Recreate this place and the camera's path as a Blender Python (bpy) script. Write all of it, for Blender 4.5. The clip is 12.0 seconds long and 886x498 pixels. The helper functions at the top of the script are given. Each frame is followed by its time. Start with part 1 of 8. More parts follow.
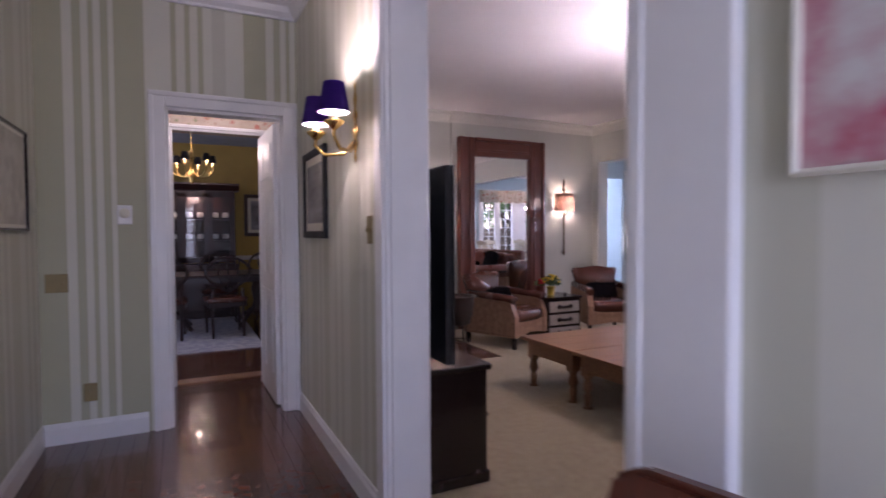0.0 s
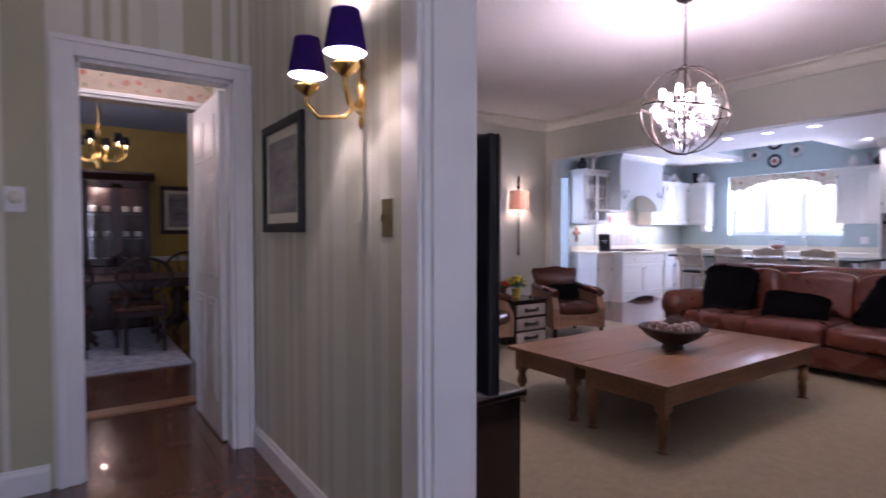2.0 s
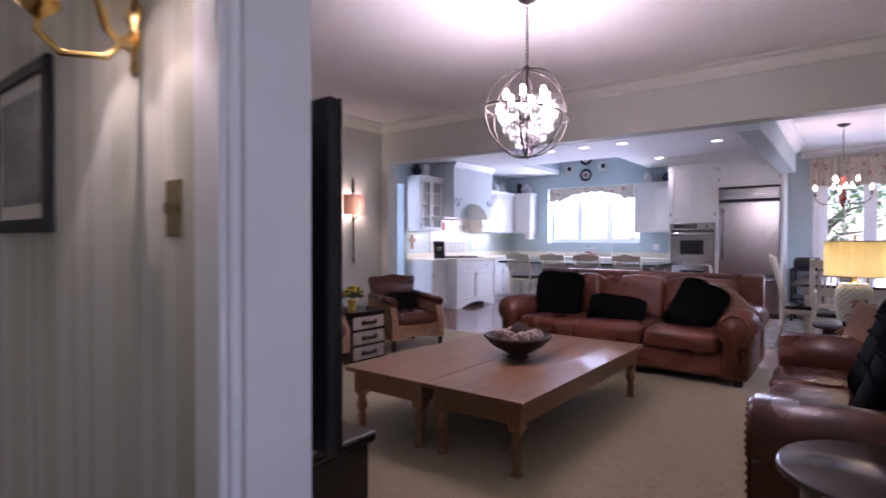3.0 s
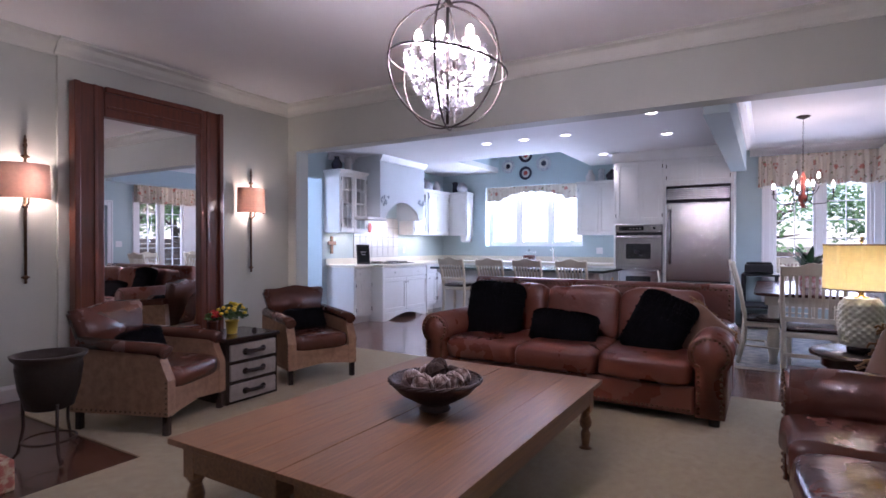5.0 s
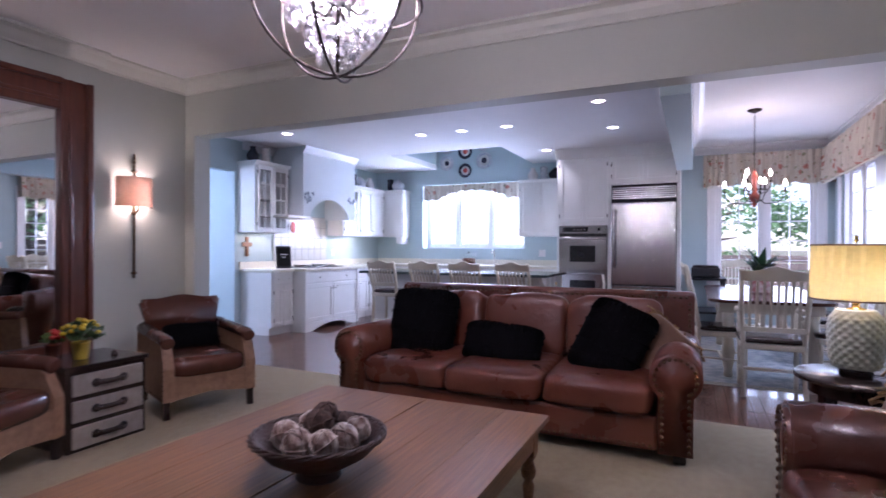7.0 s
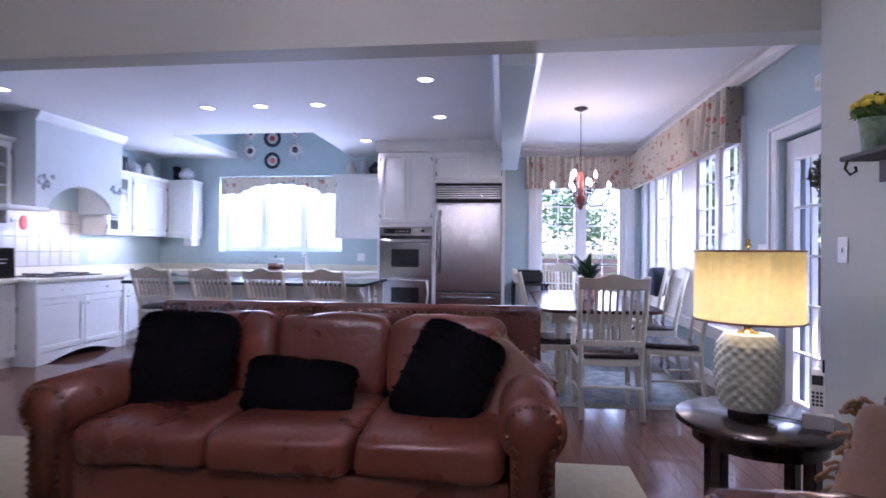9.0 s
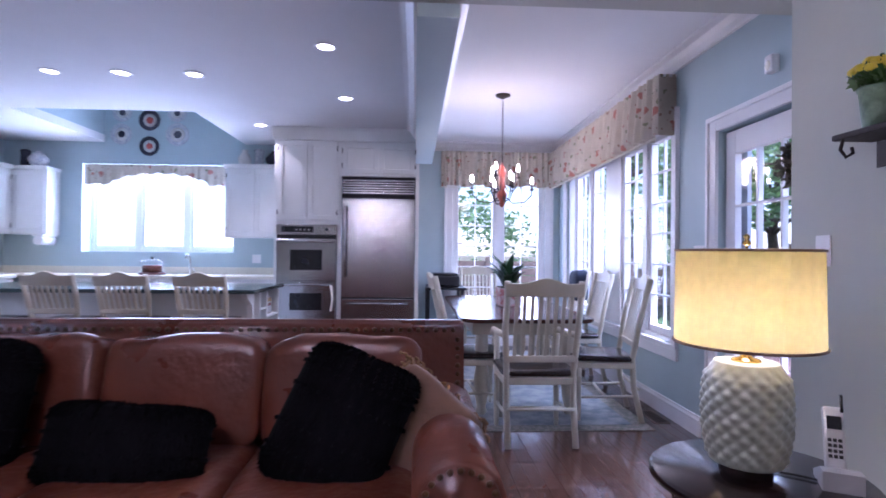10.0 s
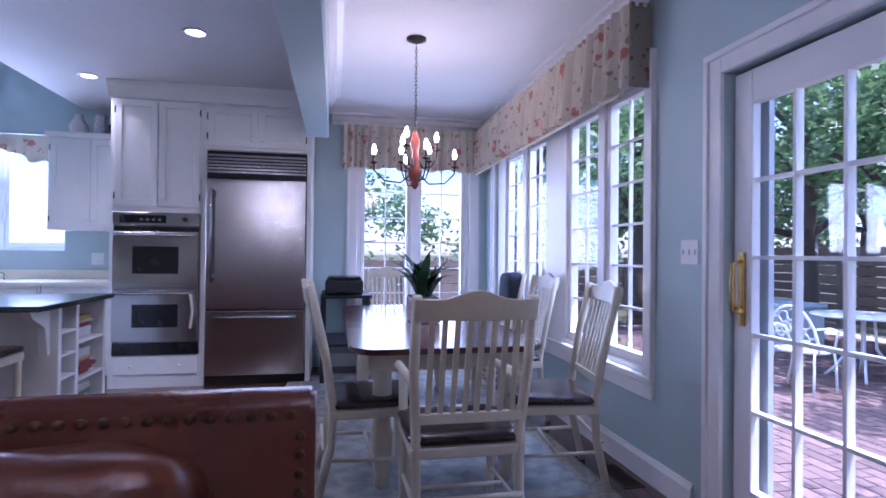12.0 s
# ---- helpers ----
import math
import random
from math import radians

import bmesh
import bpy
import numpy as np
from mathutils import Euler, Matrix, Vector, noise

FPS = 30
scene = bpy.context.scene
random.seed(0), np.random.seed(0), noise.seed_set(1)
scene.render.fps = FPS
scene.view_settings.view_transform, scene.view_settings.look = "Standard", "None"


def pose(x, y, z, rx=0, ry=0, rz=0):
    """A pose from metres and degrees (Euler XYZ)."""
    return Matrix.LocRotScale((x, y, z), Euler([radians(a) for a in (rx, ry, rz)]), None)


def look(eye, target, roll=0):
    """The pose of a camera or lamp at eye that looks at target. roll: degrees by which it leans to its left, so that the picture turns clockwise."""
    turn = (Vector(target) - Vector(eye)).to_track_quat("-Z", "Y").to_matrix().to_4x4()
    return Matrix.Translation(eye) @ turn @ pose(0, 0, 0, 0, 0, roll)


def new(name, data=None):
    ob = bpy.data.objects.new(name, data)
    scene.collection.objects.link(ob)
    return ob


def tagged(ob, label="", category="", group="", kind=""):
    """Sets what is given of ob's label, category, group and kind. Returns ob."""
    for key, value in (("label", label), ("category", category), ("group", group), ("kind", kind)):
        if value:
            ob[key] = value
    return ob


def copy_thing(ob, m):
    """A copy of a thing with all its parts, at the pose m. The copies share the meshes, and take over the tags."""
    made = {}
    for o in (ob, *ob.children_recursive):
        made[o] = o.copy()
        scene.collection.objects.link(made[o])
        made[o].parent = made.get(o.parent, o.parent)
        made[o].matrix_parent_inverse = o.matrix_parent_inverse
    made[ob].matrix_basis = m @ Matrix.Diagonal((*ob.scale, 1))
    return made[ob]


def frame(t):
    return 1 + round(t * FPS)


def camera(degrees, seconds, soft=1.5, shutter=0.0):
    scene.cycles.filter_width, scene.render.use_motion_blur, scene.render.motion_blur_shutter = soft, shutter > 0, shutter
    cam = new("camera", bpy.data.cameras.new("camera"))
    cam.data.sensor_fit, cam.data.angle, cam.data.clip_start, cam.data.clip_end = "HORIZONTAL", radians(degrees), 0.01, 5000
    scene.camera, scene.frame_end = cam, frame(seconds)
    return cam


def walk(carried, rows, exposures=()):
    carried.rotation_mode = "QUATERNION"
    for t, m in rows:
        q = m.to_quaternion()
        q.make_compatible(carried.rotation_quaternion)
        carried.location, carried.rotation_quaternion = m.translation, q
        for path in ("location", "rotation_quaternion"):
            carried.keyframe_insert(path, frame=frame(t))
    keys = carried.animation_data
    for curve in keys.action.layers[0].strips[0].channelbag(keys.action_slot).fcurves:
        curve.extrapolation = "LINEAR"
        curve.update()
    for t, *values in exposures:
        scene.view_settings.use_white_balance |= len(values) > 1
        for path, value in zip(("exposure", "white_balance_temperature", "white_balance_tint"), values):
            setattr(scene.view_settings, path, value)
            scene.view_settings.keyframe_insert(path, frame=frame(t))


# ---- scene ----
cam = camera(79.2, 12.0, 1.6, 0.5)
EXPO = 1.5
PATH = [
    (0, (1.79, -0.08, 1.304), (2.67, 1.714, 1.241), -0.3),
    (0.5, (1.745, 0.198, 1.311), (2.506, 2.047, 1.252), -0.3),
    (1, (1.693, 0.404, 1.293), (2.472, 2.245, 1.236), -0.6),
    (1.5, (1.684, 0.552, 1.295), (2.601, 2.328, 1.228), -0.1),
    (2, (1.69, 0.673, 1.265), (2.829, 2.315, 1.206), -0.0),
    (2.5, (1.767, 0.87, 1.23), (3.17, 2.294, 1.191), -0.2),
    (3, (1.974, 1.047, 1.242), (3.563, 2.262, 1.214), 0.1),
    (3.5, (2.268, 1.206, 1.273), (3.959, 2.273, 1.242), 0.1),
    (3.7, (2.413, 1.263, 1.255), (4.125, 2.296, 1.232), 0.1),
    (5.5, (3.195, 1.564, 1.247), (4.906, 2.598, 1.233), 0.1),
    (6, (3.378, 1.623, 1.249), (5.099, 2.641, 1.236), 0.1),
    (6.5, (3.565, 1.685, 1.23), (5.319, 2.644, 1.224), 0.1),
    (7, (3.785, 1.73, 1.229), (5.595, 2.582, 1.225), 0.2),
    (7.2, (3.866, 1.765, 1.230), (5.707, 2.548, 1.228), 0.2),
    (9, (4.806, 1.954, 1.241), (6.794, 2.174, 1.25), 0.4),
    (9.5, (5.179, 1.932, 1.235), (7.178, 1.996, 1.252), 0.6),
    (10, (5.482, 1.961, 1.231), (7.479, 1.857, 1.251), 0.6),
    (10.5, (5.807, 1.926, 1.216), (7.793, 1.691, 1.244), 0.7),
    (11, (6.134, 1.84, 1.229), (8.109, 1.525, 1.253), 0.4),
    (11.5, (6.467, 1.77, 1.237), (8.431, 1.396, 1.257), 0.5),
    (12, (6.771, 1.692, 1.228), (8.731, 1.297, 1.247), 0.6),
]
walk(cam, [(t, look(eye, target, roll)) for t, eye, target, roll in PATH],
     exposures=[(0.0, EXPO + 0.2, 5900, 41), (2.5, EXPO + 0.05, 5850, 41), (5.5, EXPO, 5550, 34), (9.0, EXPO + 0.1, 5300, 37), (10.5, EXPO + 0.1, 5100, 37), (12.0, EXPO - 0.3, 5000, 37)])

# ---- world, sun, large lights ----
world = bpy.data.worlds.new("world")
scene.world = world
world.use_nodes = True
_bg = world.node_tree.nodes["Background"]
_sky = world.node_tree.nodes.new("ShaderNodeTexSky")
_sky.sky_type = "NISHITA"
_sky.sun_disc = False
_sky.sun_elevation = radians(69)
_sky.sun_rotation = radians(211)
world.node_tree.links.new(_sky.outputs[0], _bg.inputs[0])
_bg.inputs[1].default_value = 0.15


def lamp(name, kind, at, power, colour=(1, 1, 1), size=0.1, size_y=None, target=None, spot=60):
    d = bpy.data.lights.new(name, kind)
    d.energy, d.color = power * (1 if kind == "SUN" else 0.5), colour
    ob = new(name, d)
    ob.location = at
    if kind == "AREA":
        d.shape, d.size, d.size_y = "RECTANGLE", size, size_y or size
    elif kind == "SPOT":
        d.spot_size, d.spot_blend, d.shadow_soft_size = radians(spot), 0.5, size
    elif kind == "POINT":
        d.shadow_soft_size = size
    if target:
        ob.matrix_world = look(at, target)
    return ob


_sun = lamp("sun", "SUN", (10, -10, 20), 5.0, (1, 0.95, 0.86), target=(10 + 3, -10 + 5, 20 - 15))
_sun.data.angle = radians(0.5)
DAY = (0.74, 0.87, 1.0)
# area lamps in place of the sky light that falls through the windows
lamp("skylight_south_garden", "AREA", (10.3, -2.0, 3.6), 520, DAY, 5.0, 2.0, (10.3, 1.6, 0.6))
lamp("daylight_end_window", "AREA", (12.95, 0.83, 1.35), 40, DAY, 1.2, 1.5, (8, 0.83, 1.2))
lamp("daylight_kitchen_window", "AREA", (13.5, 5.53, 1.85), 130, DAY, 1.9, 1.1, (9, 5.53, 1.2))
# unseen fill lamp, added to make the passage brighter than the kitchen wall
lamp("passage_fill", "AREA", (8.0, 9.3, 1.5), 110, DAY, 1.2, 1.6, (8.9, 8.0, 1.3))
# added fill lamp, out of view in the west wall of the dining room
lamp("dining_fill", "AREA", (-0.9, 7.2, 1.5), 13, DAY, 1.2, 1.4, (2.5, 7.2, 1.1))
# unseen lamp behind the camera, added for the hall's even cool light
lamp("assumed_hall_daylight", "AREA", (1.72, -1.96, 1.25), 18, DAY, 1.0, 1.9, (1.8, 2, 1.25))

# ---- small building helpers ----
def cube(bm, x0, y0, z0, x1, y1, z1, r=0.0, seg=2, m=None):
    v = [bm.verts.new(p) for p in ((x0, y0, z0), (x1, y0, z0), (x1, y1, z0), (x0, y1, z0),
                                   (x0, y0, z1), (x1, y0, z1), (x1, y1, z1), (x0, y1, z1))]
    if (x1 - x0) * (y1 - y0) * (z1 - z0) < 0:
        v = [v[i] for i in (3, 2, 1, 0, 7, 6, 5, 4)]
    fs = [bm.faces.new([v[i] for i in q]) for q in ((3, 2, 1, 0), (4, 5, 6, 7), (0, 1, 5, 4), (1, 2, 6, 5), (2, 3, 7, 6), (3, 0, 4, 7))]
    if m is not None:
        bmesh.ops.transform(bm, matrix=m, verts=v)
    if r > 0:
        es = list({e for f in fs for e in f.edges})
        bmesh.ops.bevel(bm, geom=es, offset=r, segments=seg, profile=0.5, affect="EDGES", clamp_overlap=True)
    return bm


def lathe(bm, prof, at=(0, 0, 0), n=20, m=None, cap=True):
    rings = []
    base = Matrix.Translation(at) @ (m or Matrix())
    for r, z in prof:
        rings.append([bm.verts.new(base @ Vector((r * math.cos(2 * math.pi * i / n), r * math.sin(2 * math.pi * i / n), z))) for i in range(n)])
    for a, b in zip(rings, rings[1:]):
        for i in range(n):
            f = bm.faces.new((a[i], a[(i + 1) % n], b[(i + 1) % n], b[i]))
            f.smooth = True
    if cap:
        bm.faces.new(rings[0][::-1])
        bm.faces.new(rings[-1])
    return bm


def rod(bm, p, q, r, r2=None, n=10):
    p, q = Vector(p), Vector(q)
    m = (q - p).to_track_quat("Z", "Y").to_matrix().to_4x4()
    return lathe(bm, [(r, 0), (r2 if r2 is not None else r, (q - p).length)], p, n, m)


def tube(bm, pts, r, n=8, closed=False):
    pts = [Vector(p) for p in pts]
    k = len(pts)
    rings, up = [], None
    for i, p in enumerate(pts):
        a = pts[(i - 1) % k] if (i or closed) else p
        b = pts[(i + 1) % k] if (i < k - 1 or closed) else p
        d = (b - a).normalized()
        if up is None:
            up = d.orthogonal().normalized()
        up = (up - d * up.dot(d)).normalized()
        w = d.cross(up)
        rr = r(i / (k - 1)) if callable(r) else r
        rings.append([bm.verts.new(p + (up * math.cos(2 * math.pi * j / n) + w * math.sin(2 * math.pi * j / n)) * rr) for j in range(n)])
    for i in range(k if closed else k - 1):
        a, b = rings[i], rings[(i + 1) % k]
        for j in range(n):
            bm.faces.new((a[j], a[(j + 1) % n], b[(j + 1) % n], b[j])).smooth = True
    if not closed:
        bm.faces.new(rings[0][::-1])
        bm.faces.new(rings[-1])
    return bm


def puff(bm, c, s, e1=0.45, e2=0.35, nu=20, nv=12, m=None, lump=0.0):
    """A cushion-like rounded block (superellipsoid) of half sizes s at c."""
    sp = lambda v, e: math.copysign(abs(v) ** e, v)
    M = Matrix.Translation(c) @ (m or Matrix())
    rings = []
    for j in range(1, nv):
        ph = -math.pi / 2 + math.pi * j / nv
        ring = []
        for i in range(nu):
            th = 2 * math.pi * i / nu
            p = Vector((s[0] * sp(math.cos(ph), e1) * sp(math.cos(th), e2), s[1] * sp(math.cos(ph), e1) * sp(math.sin(th), e2), s[2] * sp(math.sin(ph), e1)))
            if lump:
                p += p.normalized() * lump * noise.noise(Vector(c) + p * 6)
            ring.append(bm.verts.new(M @ p))
        rings.append(ring)
    bot, top = bm.verts.new(M @ Vector((0, 0, -s[2]))), bm.verts.new(M @ Vector((0, 0, s[2])))
    for a, b in zip(rings, rings[1:]):
        for i in range(nu):
            bm.faces.new((a[i], a[(i + 1) % nu], b[(i + 1) % nu], b[i])).smooth = True
    for i in range(nu):
        bm.faces.new((bot, rings[0][(i + 1) % nu], rings[0][i])).smooth = True
        bm.faces.new((top, rings[-1][i], rings[-1][(i + 1) % nu])).smooth = True
    return bm


def extrude(bm, outline, a, b, axis="x", smooth=False):
    """A prism: an outline in the two other axes, from a to b along the axis."""
    def pt(u, v, w):
        return {"x": (w, u, v), "y": (u, w, v), "z": (u, v, w)}[axis]
    lo, hi = [bm.verts.new(pt(u, v, a)) for u, v in outline], [bm.verts.new(pt(u, v, b)) for u, v in outline]
    n = len(outline)
    for i in range(n):
        bm.faces.new((lo[i], lo[(i + 1) % n], hi[(i + 1) % n], hi[i])).smooth = smooth
    bm.faces.new(lo[::-1])
    bm.faces.new(hi)
    bmesh.ops.recalc_face_normals(bm, faces=bm.faces)
    return bm


def B():
    return bmesh.new()


def finish(name, bm, material):
    me = bpy.data.meshes.new(name)
    bmesh.ops.recalc_face_normals(bm, faces=bm.faces)
    bm.to_mesh(me)
    bm.free()
    me.materials.append(material)
    return new(name, me)


def part(name, bm, material, parent, label=""):
    ob = finish(name, bm, material)
    ob.parent = parent
    return tagged(ob, label)


def again(name, ob, parent, m):
    """The same mesh once more, under a parent."""
    o = new(name, ob.data)
    o.parent = parent
    o.matrix_basis = m
    return o


def thing(name, label, category, group="", at=None):
    ob = new(name)
    ob.empty_display_size = 0.1
    if at is not None:
        ob.matrix_basis = at if isinstance(at, Matrix) else pose(*at)
    return tagged(ob, label, category, group)


def solid(name, bm, material, label, category, group="", at=None):
    """A thing of one piece."""
    ob = finish(name, bm, material)
    if at is not None:
        ob.matrix_basis = at if isinstance(at, Matrix) else pose(*at)
    return tagged(ob, label, category, group)


def structure(name, bm, material, label=""):
    return tagged(finish(name, bm, material), label or name.replace("_", " "), kind="structure")


# ---- materials ----
def material(name, c, c2=None, rough=0.5, metal=0.0, scale=6.0, bump=0.0, bscale=60.0, stretch=(1, 1, 1), coat=0.0, sheen=0.0, emit=None, fine=None, spread=0.35, rand=0.0, island=False, vary=0.08):
    m = bpy.data.materials.new(name)
    m.use_nodes = True
    nt = m.node_tree
    p = nt.nodes["Principled BSDF"]
    c2 = c2 or tuple(x * 0.86 for x in c)
    tc = nt.nodes.new("ShaderNodeTexCoord")
    mp = nt.nodes.new("ShaderNodeMapping")
    mp.inputs["Scale"].default_value = stretch
    nt.links.new(tc.outputs["Object"], mp.inputs[0])
    n1 = nt.nodes.new("ShaderNodeTexNoise")
    n1.inputs["Scale"].default_value, n1.inputs["Detail"].default_value = scale, 6
    nt.links.new(mp.outputs[0], n1.inputs[0])
    rmp = nt.nodes.new("ShaderNodeValToRGB")
    rmp.color_ramp.elements[0].position, rmp.color_ramp.elements[1].position = 0.5 - spread / 2, 0.5 + spread / 2
    rmp.color_ramp.elements[0].color, rmp.color_ramp.elements[1].color = (*c2, 1), (*c, 1)
    nt.links.new(n1.outputs[0], rmp.inputs[0])
    out = rmp.outputs[0]
    if rand:
        oi = nt.nodes.new("ShaderNodeObjectInfo")
        mr = nt.nodes.new("ShaderNodeMapRange")
        mr.inputs[3].default_value, mr.inputs[4].default_value = 1 - rand, 1 + rand
        if island:
            ge = nt.nodes.new("ShaderNodeNewGeometry")
            nt.links.new(ge.outputs["Random Per Island"], mr.inputs[0])
        else:
            nt.links.new(oi.outputs["Random"], mr.inputs[0])
        mx = nt.nodes.new("ShaderNodeMix")
        mx.data_type, mx.blend_type = "RGBA", "MULTIPLY"
        mx.inputs[0].default_value = 1
        nt.links.new(out, mx.inputs[6])
        nt.links.new(mr.outputs[0], mx.inputs[7])
        out = mx.outputs[2]
    nt.links.new(out, p.inputs["Base Color"])
    rr = nt.nodes.new("ShaderNodeMapRange")
    rr.inputs[3].default_value, rr.inputs[4].default_value = max(rough - vary, 0.02), min(rough + vary, 1)
    nt.links.new(n1.outputs[0], rr.inputs[0])
    nt.links.new(rr.outputs[0], p.inputs["Roughness"])
    p.inputs["Metallic"].default_value = metal
    p.inputs["Coat Weight"].default_value = coat
    p.inputs["Sheen Weight"].default_value = sheen
    if bump:
        n2 = nt.nodes.new("ShaderNodeTexNoise")
        n2.inputs["Scale"].default_value, n2.inputs["Detail"].default_value = bscale, 4
        nt.links.new(mp.outputs[0], n2.inputs[0])
        bp = nt.nodes.new("ShaderNodeBump")
        bp.inputs["Strength"].default_value, bp.inputs["Distance"].default_value = bump, 0.01
        nt.links.new(n2.outputs[0], bp.inputs["Height"])
        nt.links.new(bp.outputs[0], p.inputs["Normal"])
    if emit:
        p.inputs["Emission Color"].default_value, p.inputs["Emission Strength"].default_value = (*emit[0], 1), emit[1]
    return m


def glass(name, tint=(1, 1, 1), rough=0.0, gloss=0.025):
    m = bpy.data.materials.new(name)
    m.use_nodes = True
    nt = m.node_tree
    nt.nodes.remove(nt.nodes["Principled BSDF"])
    o = nt.nodes["Material Output"]
    a, b, x, f = (nt.nodes.new(k) for k in ("ShaderNodeBsdfTransparent", "ShaderNodeBsdfGlossy", "ShaderNodeMixShader", "ShaderNodeLayerWeight"))
    pw, ml = nt.nodes.new("ShaderNodeMath"), nt.nodes.new("ShaderNodeMath")
    pw.operation, ml.operation = "POWER", "MULTIPLY_ADD"
    pw.inputs[1].default_value, ml.inputs[1].default_value, ml.inputs[2].default_value = 4.0, 0.5, gloss
    a.inputs[0].default_value = (*tint, 1)
    b.inputs["Roughness"].default_value = rough
    nt.links.new(f.outputs["Facing"], pw.inputs[0])
    nt.links.new(pw.outputs[0], ml.inputs[0])
    nt.links.new(ml.outputs[0], x.inputs[0])
    nt.links.new(a.outputs[0], x.inputs[1])
    nt.links.new(b.outputs[0], x.inputs[2])
    nt.links.new(x.outputs[0], o.inputs[0])
    return m


def shade_cloth(name, c, thin=0.55):
    m = material(name, c, rough=0.9, scale=40, bump=0.1, bscale=300)
    nt = m.node_tree
    p, o = nt.nodes["Principled BSDF"], nt.nodes["Material Output"]
    t, x = nt.nodes.new("ShaderNodeBsdfTranslucent"), nt.nodes.new("ShaderNodeMixShader")
    t.inputs[0].default_value = (*c, 1)
    x.inputs[0].default_value = thin
    nt.links.new(p.outputs[0], x.inputs[1])
    nt.links.new(t.outputs[0], x.inputs[2])
    nt.links.new(x.outputs[0], o.inputs[0])
    return m


def striped(name, axis, period, bands, start=0.0):
    """Printed wallpaper: bands are (position, colour) within a period along an axis."""
    m = material(name, (0.5, 0.5, 0.5), rough=0.55, bump=0.08, bscale=200)
    nt = m.node_tree
    p = nt.nodes["Principled BSDF"]
    tc, sx, mt = (nt.nodes.new(k) for k in ("ShaderNodeTexCoord", "ShaderNodeSeparateXYZ", "ShaderNodeMath"))
    mt.operation = "MULTIPLY_ADD"
    mt.inputs[1].default_value, mt.inputs[2].default_value = 1 / period, 10.0 - start / period
    fr = nt.nodes.new("ShaderNodeMath")
    fr.operation = "FRACT"
    rmp = nt.nodes.new("ShaderNodeValToRGB")
    rmp.color_ramp.interpolation = "CONSTANT"
    el = rmp.color_ramp.elements
    el[0].position, el[0].color = bands[0][0], (*bands[0][1], 1)
    el[1].position, el[1].color = bands[1][0], (*bands[1][1], 1)
    for pos, c in bands[2:]:
        e = el.new(pos)
        e.color = (*c, 1)
    nt.links.new(tc.outputs["Object"], sx.inputs[0])
    nt.links.new(sx.outputs[axis], mt.inputs[0])
    nt.links.new(mt.outputs[0], fr.inputs[0])
    nt.links.new(fr.outputs[0], rmp.inputs[0])
    nt.links.new(rmp.outputs[0], p.inputs["Base Color"])
    return m


SAGE, CREAM, PALE = (0.42, 0.41, 0.28), (0.62, 0.61, 0.52), (0.54, 0.53, 0.44)
SIDE = [(0.0, (0.53, 0.525, 0.42)), (0.14, CREAM), (0.20, PALE), (0.27, CREAM), (0.33, (0.55, 0.545, 0.44)), (0.52, CREAM), (0.66, PALE), (0.72, CREAM), (0.80, PALE), (0.86, CREAM)]
BANDS = [(0.0, SAGE), (0.125, CREAM), (0.165, SAGE), (0.205, CREAM), (0.235, SAGE), (0.26, CREAM), (0.29, SAGE), (0.325, CREAM), (0.35, SAGE), (0.49, CREAM), (0.62, SAGE), (0.645, CREAM), (0.69, SAGE), (0.715, CREAM), (0.755, SAGE), (0.785, CREAM), (0.83, PALE), (0.90, CREAM)]
M_PAPER_X = striped("striped_wallpaper_x", 0, 1.2, BANDS, 1.01)
M_PAPER_Y = striped("striped_wallpaper_y", 1, 0.9, SIDE, 0.35)
M_WALL = material("sage_grey_wall_paint", (0.47, 0.485, 0.43), (0.45, 0.465, 0.415), rough=0.6, scale=3, bump=0.05, bscale=250)
M_TEAL = material("pale_blue_wall_paint", (0.43, 0.53, 0.55), (0.41, 0.51, 0.53), rough=0.6, scale=3, bump=0.05, bscale=250)
M_YELLOW = material("ochre_wall_paint", (0.50, 0.36, 0.10), rough=0.7, scale=3, bump=0.05, bscale=250)
M_WHITE = material("white_gloss_paint", (0.78, 0.77, 0.77), (0.74, 0.73, 0.73), rough=0.35, scale=5, bump=0.03, bscale=120)
M_CEIL = material("white_ceiling_paint", (0.80, 0.79, 0.79), (0.77, 0.76, 0.76), rough=0.8, scale=2, bump=0.06, bscale=300)
M_CROWN = material("cream_crown_paint", (0.60, 0.60, 0.54), (0.57, 0.57, 0.51), rough=0.5, scale=3)
M_BLUECEIL = material("blue_grey_ceiling_paint", (0.35, 0.42, 0.55), rough=0.8)
M_CAB = material("cream_white_cabinet_paint", (0.76, 0.76, 0.74), (0.72, 0.72, 0.69), rough=0.38, scale=4, bump=0.02, bscale=80)
M_FLOOR = material("brown_oak_floor", (0.125, 0.050, 0.030), (0.085, 0.034, 0.020), rough=0.2, scale=5, stretch=(3, 3, 1), bump=0.05, bscale=40, coat=0.3, rand=0.10)
M_FLOOR_JOINED = material("brown_oak_floor_joined", (0.125, 0.050, 0.030), (0.085, 0.034, 0.020), rough=0.2, scale=5, stretch=(3, 3, 1), bump=0.05, bscale=40, coat=0.3, rand=0.10, island=True)
M_RUG = material("beige_sisal_rug", (0.34, 0.28, 0.165), (0.28, 0.225, 0.13), rough=0.95, scale=20, bump=0.5, bscale=260, sheen=0.2)
M_LEATHER = material("chestnut_leather", (0.16, 0.047, 0.027), (0.10, 0.029, 0.018), rough=0.29, scale=4, bump=0.8, bscale=14, spread=0.6)
